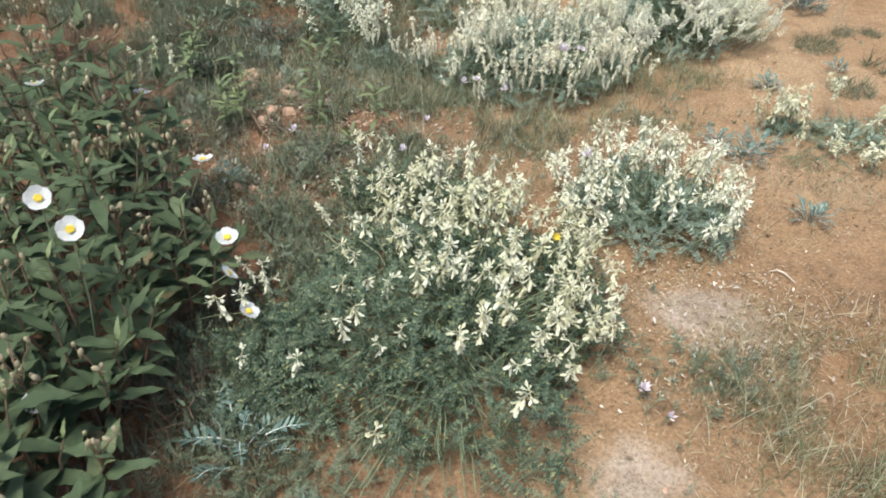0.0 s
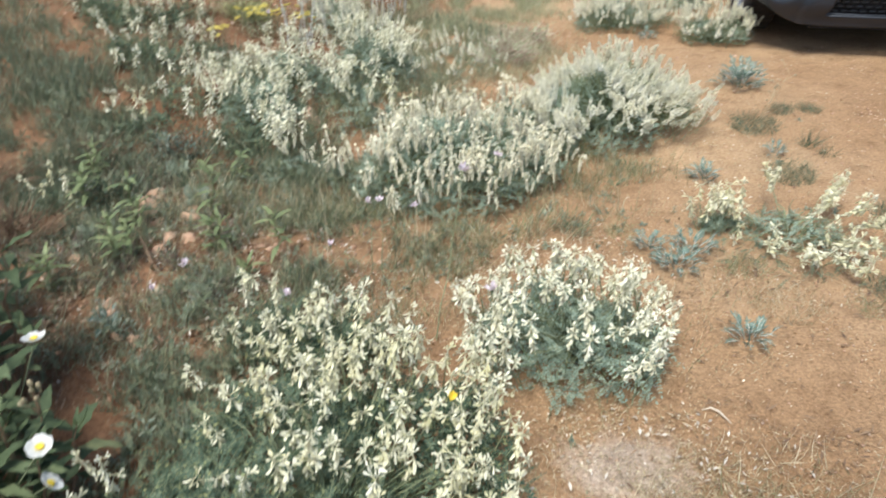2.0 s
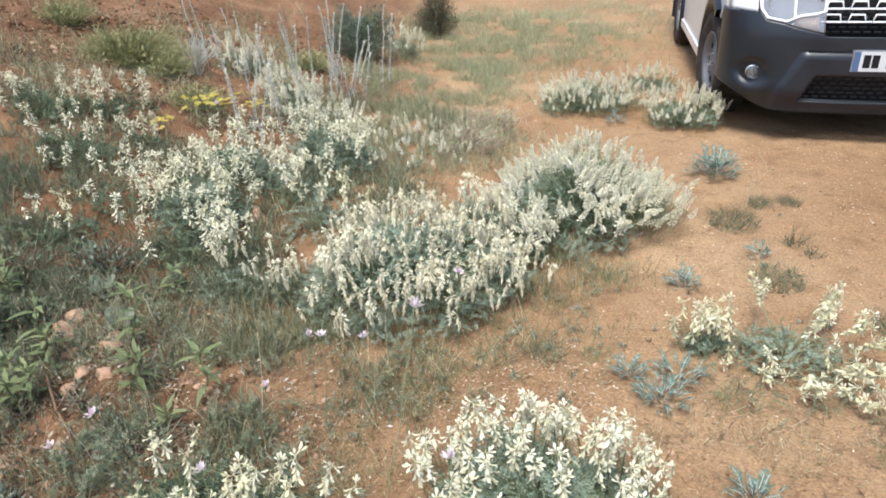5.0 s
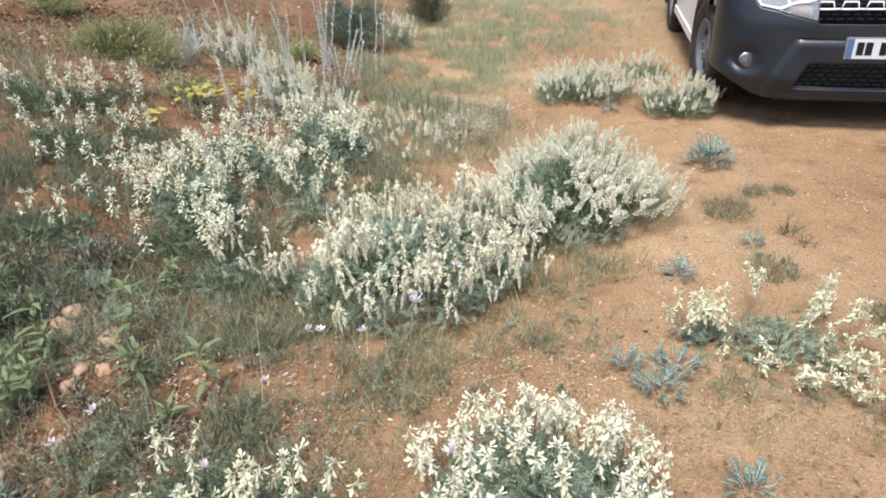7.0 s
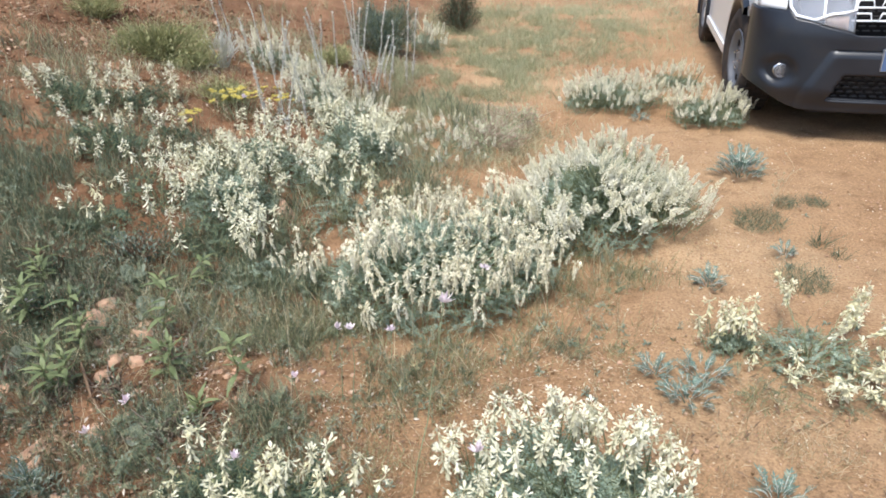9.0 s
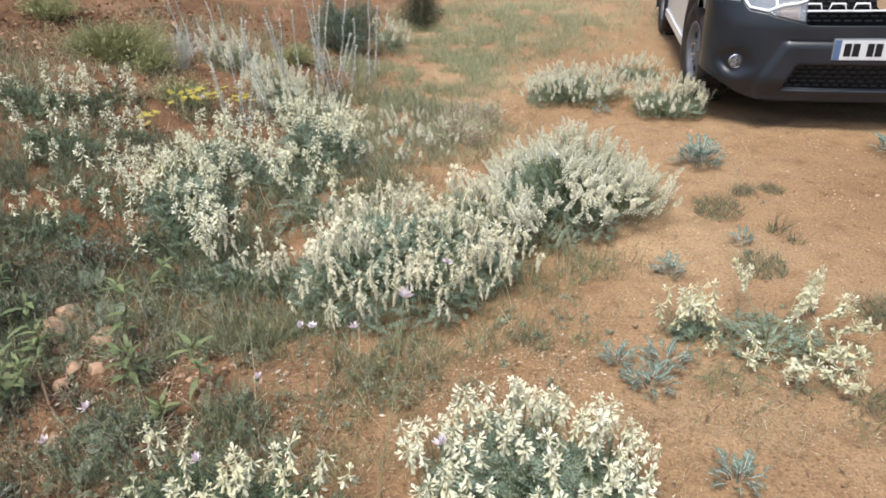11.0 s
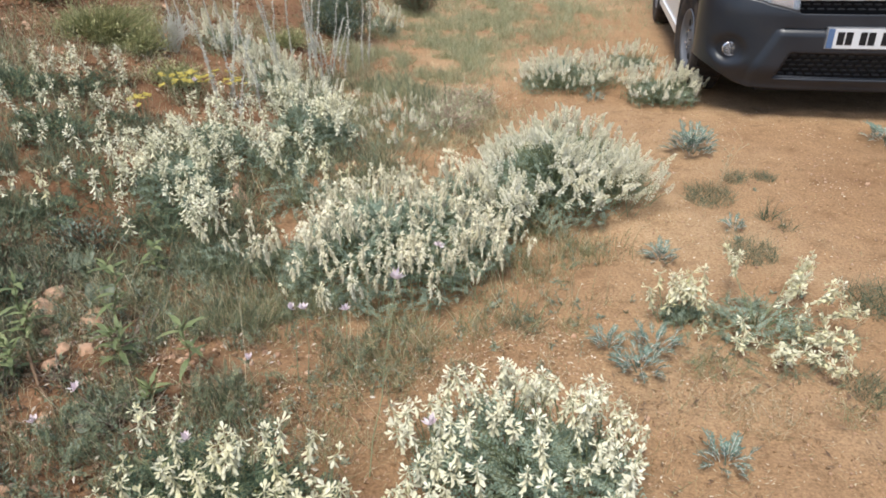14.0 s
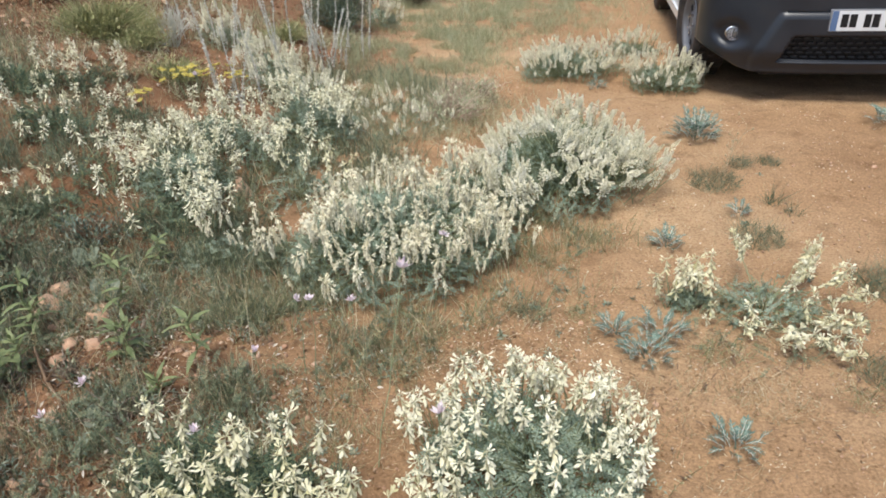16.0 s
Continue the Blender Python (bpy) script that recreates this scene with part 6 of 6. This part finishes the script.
brush("dead_brush", -1.12, 5.6, 0.16, 0.16, 0.34, 40, M_SILVER, "dry silvery twigs beside the broom", "dead twigs", 147, 0)
M_ROSYDRY = leafy("rosy_dry_twig", [(0, (0.30, 0.20, 0.15)), (0.5, (0.50, 0.38, 0.30)), (1, (0.68, 0.57, 0.46))], 0.8, 0.1)
brush("brown_brush", 0.64, 4.82, 0.26, 0.24, 0.13, 100, M_ROSYDRY, "dry pinkish-brown heads of a low dead herb", "dead herb", 148, 12, M_FARGRASS)
brush("brown_brush", 0.80, 5.30, 0.24, 0.30, 0.08, 50, M_ROSYDRY, "sandy dry brush at the edge of the track", "dead herb", 153, 14, M_FARGRASS)


def silver_spike(x, y, h, lean, seed):
    """A tall silvery flower stalk with woolly whorls."""
    rng = np.random.default_rng(seed)
    e = thing("silver_stalk", x, y, "tall silvery-blue woolly flower stalk on the bank", "flower stalk", "silver stalks")
    t = np.linspace(0, 1, 7)
    p = np.stack([lean[0] * t ** 1.5, lean[1] * t ** 1.5, h * t - 0.01], 1)
    p[1:-1] += rng.normal(0, 0.004, (5, 3))
    piece("stem", mesh_of("stem", tube(p, np.linspace(0.0026, 0.0013, 7), 5), [M_SILVER]), e)
    s = Soup()
    lf = kite(0.019, 0.008, 0.005, 0.5, 0, 0.5)
    n = int(h / 0.02)
    for i in range(n):
        u = 0.12 + 0.88 * i / n
        at = [np.interp(u, t, p[:, j]) for j in range(3)]
        k = 7
        a = rng.uniform(0, 2 * math.pi, k)
        el = rng.uniform(0.1, 1.1, k)
        d = np.stack([np.cos(a) * np.cos(el), np.sin(a) * np.cos(el), np.sin(el)], 1)
        s.add(lf, frames(at, d, (0, 0, 1), rng.uniform(0.6, 1.15, k) * (1.35 if u < 0.3 else 1)))
    piece("woolly_spike", s.mesh("woolly_spike", [M_SILVER]), e)["kind"] = "stuff"


rs = random.Random(5)
for k, (cx, cy, n) in enumerate(((-0.60, 4.80, 4), (-0.50, 5.0, 2), (-0.28, 5.6, 5), (-0.14, 5.75, 4), (-0.22, 5.95, 4), (-0.98, 5.75, 4), (-0.58, 5.5, 3), (-0.45, 5.7, 2), (-0.02, 6.2, 4))):
    for i in range(n):
        silver_spike(cx + rs.uniform(-0.17, 0.17), cy + rs.uniform(-0.16, 0.16), rs.uniform(0.34, 0.64), (rs.uniform(-0.10, 0.12), rs.uniform(-0.08, 0.08)), 160 + 10 * k + i)


M_LEMON = leafy("lemon_flower", [(0, (0.48, 0.40, 0.09)), (1, (0.68, 0.58, 0.16))], 0.7, 0.15)


def yellow_clump(x, y, r, heads, h, seed):
    rng = np.random.default_rng(seed)
    e = thing("yellow_flower_clump", x, y, "clump of flat yellow flower heads on thin stems", "wildflower", "yellow flowers")
    head = Soup()
    b = ball(0.004, (1, 1, 0.7), 0.2, 1)
    head.add(b, frames([(0.017 * math.sqrt(i / 22) * math.cos(i * 2.4), 0.017 * math.sqrt(i / 22) * math.sin(i * 2.4), 0.002 * math.sin(i)) for i in range(22)], (1, 0, 0)))
    me = head.mesh("flower_head", [M_LEMON])
    for k in range(heads):
        a, q = k * 2.4, r * math.sqrt((k + 0.5) / heads)
        top = np.array([q * math.cos(a), q * math.sin(a), h * rng.uniform(0.75, 1.1)])
        piece("stem", mesh_of("stem", tube([top * (0.4, 0.4, 0) - (0, 0, 0.01), top * (0.8, 0.8, 0.6), top], 0.0015, 4), [M_STEM]), e)
        piece("flower_head", me, e, to_frame(top, rng.normal(0, 0.2, 3) + (0, 0, 1), k, rng.uniform(0.8, 1.4)))


yellow_clump(-0.76, 4.80, 0.16, 22, 0.17, 201)
yellow_clump(-0.55, 4.88, 0.08, 9, 0.18, 202)
yellow_clump(-0.90, 4.48, 0.05, 5, 0.12, 203)


# ---- single wildflowers ----
def lilac_flower(x, y, h, lean, seed, label="lilac wildflower on a long thin stem", big=1.0):
    rng = np.random.default_rng(seed)
    e = thing("lilac_flower", x, y, label, "wildflower", "lilac flowers")
    t = np.linspace(0, 1, 6)
    p = np.stack([lean[0] * t, lean[1] * t, h * t - 0.005], 1)
    p[1:-1] += rng.normal(0, 0.004, (4, 3))
    piece("stem", mesh_of("stem", tube(p, np.linspace(0.0018, 0.001, 6), 5), [M_STEM]), e)
    s = Soup()
    pt = petal(0.014, 0.0075, 0.5, 0.3, 2, 0.65)
    n = 16
    d = turned(n, rng, 5, 80)
    s.add(pt, frames(d * 0.003, d, (0, 0, 1), rng.uniform(0.7, 1.2, n) * big), 0)
    s.add(tube([(0, 0, -0.012), (0, 0, 0.002)], (0.002, 0.005), 6), np.eye(4), 1)
    piece("flower", s.mesh("flower", [M_PINK, M_STEM]), e, to_frame(p[-1], (lean[0], lean[1], h), 0))


for k, (fx, fy, h, lean) in enumerate(((0.45, 2.22, 0.41, (0.07, 0.25)), (0.60, 2.15, 0.22, (0.005, 0.02)), (0.25, 2.56, 0.27, (0.005, 0.03)), (0.21, 2.6, 0.24, (0.0, 0.03)), (0.34, 2.66, 0.20, (0.01, 0.04)), (0.10, 2.10, 0.22, (-0.02, 0.03)), (0.71, 1.48, 0.05, (0.01, 0.0)),
                                       (0.76, 1.42, 0.04, (0.01, 0)), (0.09, 2.56, 0.11, (0, 0)), (-0.92, 2.95, 0.08, (0, 0)), (-0.36, 2.48, 0.08, (0, 0)), (-0.43, 2.38, 0.06, (0, 0)), (-0.63, 4.55, 0.25, (0, 0)), (0.62, 3.0, 0.26, (0, -0.04)))):
    lilac_flower(fx, fy, h, lean, 210 + k, big=(2.0, 1.7)[k] if k < 2 else 1.35)


def daisy(x, y, h, seed):
    e = thing("yellow_daisy", x, y, "single yellow daisy between two milkvetch bushes", "wildflower")
    piece("stem", mesh_of("stem", tube([(0, 0, -0.005), (0.004, 0, h * 0.5), (0, 0, h)], 0.0015, 5), [M_STEM]), e)
    s = Soup()
    pt = petal(0.014, 0.005, 0.4, 0.2, 2, 0.6, 0, 0.3)
    a = np.arange(18) * 2.4
    s.add(pt, frames((0, 0, 0), np.stack([np.cos(a), np.sin(a), 0.25 + 0.5 * (np.arange(18) % 3) / 2], 1)))
    s.add(ball(0.004, (1, 1, 0.6), 0.1, 1), np.eye(4))
    piece("flower", s.mesh("flower", [M_YELLOW]), e, to_frame((0, 0, h), (0.2, -0.5, 0.8)))


daisy(0.52, 1.85, 0.15, 1)

# ---- stones, pebbles and litter ----


def stone(x, y, size, seed, label, squash=(1, 0.8, 0.55), rz=0.0):
    v, f, mi = ball(size / 2, squash, 0.45, 3, 0, seed)
    r = np.random.default_rng(seed)
    for _ in range(5):
        # a few flat broken faces
        n = r.normal(0, 1, 3)
        n /= np.linalg.norm(n)
        d = v @ n
        cut = np.percentile(d, 80)
        v = v - np.where(d > cut, d - cut, 0)[:, None] * n
    ob = new("stone", mesh_of("stone", (v, f, mi), [M_ROCK]))
    ob.matrix_basis = pose(x, y, gz(x, y) + size * squash[2] * 0.1, 0, 0, rz)
    return tagged(ob, label, "stone", "loose stones")


PALE = "pale buff stone half sunk in red earth"
STONES_CLUSTER = [(-0.70, 2.95, 0.12, (1, 0.8, 0.7)), (-0.71, 3.05, 0.13, (1, 0.6, 0.5)), (-0.45, 2.44, 0.055, (1, 0.8, 0.7)), (-0.58, 2.37, 0.09, (1, 0.8, 0.6)), (-0.40, 2.29, 0.06, (1, 0.7, 0.6)), (-0.295, 3.83, 0.17, (1, 0.7, 0.75)), (-0.53, 2.73, 0.09, (1, 0.7, 0.5)), (-0.46, 2.73, 0.065, (1, 0.9, 0.6)), (-0.68, 2.92, 0.1, (0.9, 0.8, 0.7)), (-0.53, 2.94, 0.08, (1, 0.7, 0.6)), (-0.43, 2.41, 0.045, (1, 0.7, 0.6)), (-0.42, 2.2, 0.07, (1, 0.7, 0.7)), (-0.35, 2.2, 0.055, (0.7, 1, 0.7)), (-0.545, 2.3, 0.085, (1, 0.65, 0.5)), (-0.46, 2.2, 0.07, (1, 0.7, 0.6)), (-0.62, 2.84, 0.08, (1, 0.8, 0.5)), (-0.5, 2.87, 0.1, (1, 0.7, 0.6)), (-0.81, 2.61, 0.08, (0.8, 0.9, 0.8)), (-0.54, 2.66, 0.07, (1, 0.7, 0.5))]
STONES_HERBS = [(-0.37, 2.16, 0.04, (1, 0.8, 0.6)), (-0.92, 2.64, 0.07, (1, 0.9, 0.6)), (-0.86, 2.52, 0.05, (1, 0.9, 0.6)), (-0.6, 2.57, 0.05, (1, 0.8, 0.6)), (-0.72, 2.98, 0.09, (1, 0.8, 0.5)), (-0.58, 3.06, 0.1, (1, 0.9, 0.6)), (-0.78, 2.78, 0.06, (1, 0.8, 0.6)), (-0.4, 2.6, 0.045, (1, 0.8, 0.6)), (1.17, 2.42, 0.026, (1, 0.7, 0.5)), (2.54, 3.91, 0.03, (1, 0.8, 0.6)), (0.6, 6.97, 0.05, (1, 0.8, 0.5)), (0.67, 6.9, 0.05, (1, 0.8, 0.5))]
STONES_TRACK = [(0.72, 7.02, 0.06, (1, 0.8, 0.5)), (0.75, 1.26, 0.02, (1, 0.8, 0.6)), (-0.3, 2.62, 0.035, (1, 0.8, 0.6)), (-1.6, 5.0, 0.06, (1, 0.8, 0.6)), (-1.9, 5.4, 0.07, (1, 0.8, 0.6)), (-1.2, 4.9, 0.05, (1, 0.8, 0.6)), (-1.0, 4.6, 0.05, (1, 0.8, 0.6)), (-2.1, 5.1, 0.05, (1, 0.8, 0.6)), (1.1, 4.6, 0.035, (1, 0.8, 0.6)), (1.04, 2.8, 0.03, (1, 0.8, 0.6))]
for k, (sx, sy, size, sq) in enumerate(STONES_CLUSTER + STONES_HERBS + STONES_TRACK):
    stone(sx, sy, size, 300 + k, PALE if size > 0.04 else "small pale pebble on the red track", sq, (k * 77) % 360)

ro = random.Random(31)
for k in range(22):
    sx, sy = ro.uniform(-0.85, -0.25), ro.uniform(2.3, 3.1)
    stone(sx, sy, ro.uniform(0.022, 0.045), 400 + k, "small broken buff stone among herbs", (1, ro.uniform(0.6, 0.95), ro.uniform(0.45, 0.7)), ro.uniform(0, 360))
for k in range(14):
    sx, sy = ro.uniform(-2.1, -0.9), ro.uniform(5.0, 6.6)
    stone(sx, sy, ro.uniform(0.03, 0.07), 430 + k, "pale broken stone on the red bank", (1, ro.uniform(0.6, 0.95), ro.uniform(0.4, 0.6)), ro.uniform(0, 360))

rp = np.random.default_rng(9)
s = Soup()
# pebbles lie thick on the near soil and on the bank, thinner on the track
for cx, cy, rx, ry, n, lo, hi in ((-0.5, 2.6, 0.5, 0.4, 1700, 0.004, 0.014), (1.2, 2.2, 0.9, 0.8, 2600, 0.002, 0.006), (-1.7, 5.3, 0.9, 0.8, 1300, 0.003, 0.016), (-1.1, 6.3, 0.9, 0.6, 700, 0.004, 0.022), (-0.9, 4.7, 0.4, 0.4, 350, 0.003, 0.012), (2.2, 4.3, 0.9, 0.6, 300, 0.003, 0.009), (1.8, 4.2, 1.2, 1.4, 1800, 0.002, 0.007), (0.6, 2.5, 0.5, 0.4, 700, 0.002, 0.006), (0.9, 6.6, 1.0, 1.8, 900, 0.004, 0.014), (2.6, 3.2, 1.0, 1.2, 900, 0.002, 0.007)):
    x, y = patch_points(rp, n, cx, cy, rx, ry, -0.6)
    k = len(x)
    p = np.stack([x, y, ground_z(x, y) + 0.003], 1)
    size = lo + (hi - lo) * rp.random(k) ** 3
    for q in range(4):
        w = np.arange(k) % 4 == q
        s.add(ball(1.0, (1, 0.8, 0.6), 0.4, 1, 0, q), frames(p[w], turned(int(w.sum()), rp, -15, 15), (0, 0, 1), size[w]))
tagged(new("pebbles", s.mesh("pebbles", [M_ROCK])), "fine pale grit and pebbles scattered over red earth", "pebbles", kind="stuff")

# clods of broken earth on the bank and between the stones
s = Soup()
for cx, cy, rx, ry, n, lo, hi in ((-1.7, 5.2, 0.9, 0.8, 2400, 0.004, 0.022), (-1.3, 6.2, 0.9, 0.5, 1400, 0.006, 0.03), (-0.9, 4.7, 0.4, 0.4, 900, 0.004, 0.018), (-1.0, 5.4, 0.6, 0.5, 600, 0.004, 0.016), (-0.6, 2.6, 0.5, 0.45, 900, 0.005, 0.02), (-0.8, 6.6, 1.0, 1.0, 1100, 0.006, 0.024), (-2.2, 6.6, 1.2, 1.0, 800, 0.008, 0.026), (1.5, 3.2, 1.2, 1.5, 1500, 0.002, 0.007), (1.3, 2.1, 0.7, 0.7, 2000, 0.0015, 0.006), (0.5, 2.55, 0.5, 0.3, 900, 0.002, 0.007)):
    x, y = patch_points(rp, n, cx, cy, rx, ry, -0.6)
    k = len(x)
    p = np.stack([x, y, ground_z(x, y) + 0.004], 1)
    size = lo + (hi - lo) * rp.random(k) ** 3
    for q in range(3):
        w = np.arange(k) % 3 == q
        s.add(ball(1.0, (1, 0.9, 0.6), 0.6, 1, 0, 40 + q), frames(p[w], turned(int(w.sum()), rp, -15, 15), (0, 0, 1), size[w]))
tagged(new("earth_clods", s.mesh("earth_clods", [M_SOIL])), "loose crumbs and clods of red earth", "earth clods", kind="stuff")

# fallen petals and dry scraps
s, dry = Soup(), Soup()
fp = [kite(0.013, 0.0055, c, 0.5) for c in (0.003, -0.003, 0.005)]
chip = [kite(0.022, 0.0026, c, 0.3, 0, 0.5) for c in (0.004, -0.004, 0.008)]
for cx, cy, rx, ry, n, m in ((1.9, 4.1, 1.0, 1.1, 330, 160), (0.95, 1.84, 0.22, 0.18, 120, 1500), (0.70, 2.72, 0.35, 0.14, 300, 350), (0.85, 1.75, 0.2, 0.3, 80, 700), (1.3, 2.4, 0.4, 0.4, 150, 600), (0.45, 2.5, 0.4, 0.25, 160, 1500), (1.2, 3.5, 0.5, 0.4, 170, 250), (-0.5, 2.6, 0.5, 0.5, 170, 1600),
                             (1.8, 3.6, 0.9, 1.2, 200, 500), (1.3, 1.6, 0.3, 0.4, 60, 1200), (-1.6, 4.9, 0.8, 0.7, 500, 900), (-0.9, 5.9, 0.9, 0.8, 300, 700), (0.8, 5.6, 0.8, 0.8, 100, 300), (0.0, 2.8, 0.5, 0.3, 100, 1200), (-0.8, 3.3, 0.7, 0.4, 60, 900), (0.9, 1.5, 0.3, 0.3, 60, 900)):
    for target, shapes, cnt in ((s, fp, n), (dry, chip, m)):
        x, y = patch_points(rp, cnt, cx, cy, rx, ry, -0.5)
        k = len(x)
        p = np.stack([x, y, ground_z(x, y) + 0.007 + 0.004 * rp.random(k)], 1)
        for q in range(3):
            w = np.arange(k) % 3 == q
            target.add(shapes[q], frames(p[w], turned(int(w.sum()), rp, -12, 20), turned(int(w.sum()), rp, 40, 90), rp.uniform(0.35, 0.95, int(w.sum()))))
tagged(new("fallen_petals", s.mesh("fallen_petals", [M_PETALFALL])), "fallen cream petals on the soil round the bushes", "petals", kind="stuff")
tagged(new("dry_litter", dry.mesh("dry_litter", [M_DRY])), "dry straw scraps lying on the soil", "plant litter", kind="stuff")

# dark dead leaves and twigs between the herbs
s = Soup()
scrap = [kite(0.03, 0.006, c, 0.5, 0, 0.5) for c in (0.006, -0.004, 0.012)] + [kite(0.06, 0.002, c, 0.3, 0, 0.5) for c in (0.006, 0.012)]
for cx, cy, rx, ry, n in ((-0.5, 2.55, 0.5, 0.45, 4200), (-1.2, 2.85, 0.6, 0.5, 3600), (-0.35, 1.9, 0.4, 0.35, 1300), (-0.7, 3.3, 0.7, 0.4, 1600), (0.1, 2.6, 0.5, 0.35, 900), (-1.5, 4.9, 0.8, 0.7, 1200), (1.3, 1.6, 0.35, 0.4, 500), (1.5, 2.3, 0.5, 0.5, 500)):
    x, y = patch_points(rp, n, cx, cy, rx, ry, -0.4)
    k = len(x)
    p = np.stack([x, y, ground_z(x, y) + 0.006 + 0.012 * rp.random(k)], 1)
    for q in range(5):
        w = np.arange(k) % 5 == q
        s.add(scrap[q], frames(p[w], turned(int(w.sum()), rp, -12, 25), turned(int(w.sum()), rp, 40, 90), rp.uniform(0.4, 1.1, int(w.sum()))))
tagged(new("dead_leaf_litter", s.mesh("dead_leaf_litter", [M_TWIG])), "dark dead leaves and twigs between the herbs", "plant litter", kind="stuff")

# pale dry leaf scraps between the stones
s = Soup()
flake = [kite(0.020, 0.008, c, 0.5, 0, 0.5) for c in (0.005, -0.004, 0.009)]
for cx, cy, rx, ry, n in ((-0.55, 2.6, 0.5, 0.4, 520), (-0.1, 2.5, 0.4, 0.3, 220), (-0.9, 3.0, 0.5, 0.4, 260), (-0.3, 2.95, 0.5, 0.25, 200), (-1.3, 4.9, 0.8, 0.6, 260), (-0.7, 5.6, 0.8, 0.7, 260), (1.0, 1.75, 0.25, 0.2, 120)):
    x, y = patch_points(rp, n, cx, cy, rx, ry, -0.3)
    p = np.stack([x, y, ground_z(x, y) + 0.008 + 0.01 * rp.random(len(x))], 1)
    for q in range(3):
        w = np.arange(len(x)) % 3 == q
        s.add(flake[q], frames(p[w], turned(int(w.sum()), rp, -10, 25), turned(int(w.sum()), rp, 40, 90), rp.uniform(0.4, 1.1, int(w.sum()))))
tagged(new("pale_leaf_scraps", s.mesh("pale_leaf_scraps", [M_PALEMAT])), "pale dry leaf scraps on red soil between stones", "plant litter", kind="stuff")

# a dead twig over the stones
stick = tube([(0, 0, 0.05), (0.05, -0.07, 0.05), (0.10, -0.14, 0.035), (0.16, -0.2, 0.02), (0.21, -0.27, 0.004)], (0.003, 0.0045, 0.004, 0.0035, 0.002), 6)
dead_twig = new("dead_twig", mesh_of("dead_twig", merged(stick, tube([(0.10, -0.14, 0.035), (0.13, -0.15, 0.07), (0.15, -0.13, 0.10)], (0.0025, 0.002, 0.001), 5)), [M_TWIG], True))
dead_twig.matrix_basis = pose(-0.605, 2.685, gz(-0.5, 2.55))
tagged(dead_twig, "dark dead twig lying over stones and herbs", "twig")

# a bleached root
root = tube([(0, 0, 0), (0.03, 0.012, 0.014), (0.065, 0.004, 0.012), (0.095, -0.018, 0.006), (0.115, -0.03, 0.0)], (0.002, 0.004, 0.0045, 0.003, 0.001), 7)
twig = new("dry_root", mesh_of("dry_root", root, [M_PALEWOOD], True))
twig.matrix_basis = pose(1.125, 1.99, gz(1.125, 1.99) + 0.006, 0, 0, -22) @ Matrix.Scale(0.62, 4)
tagged(twig, "bleached curved dry root on the soil", "root")
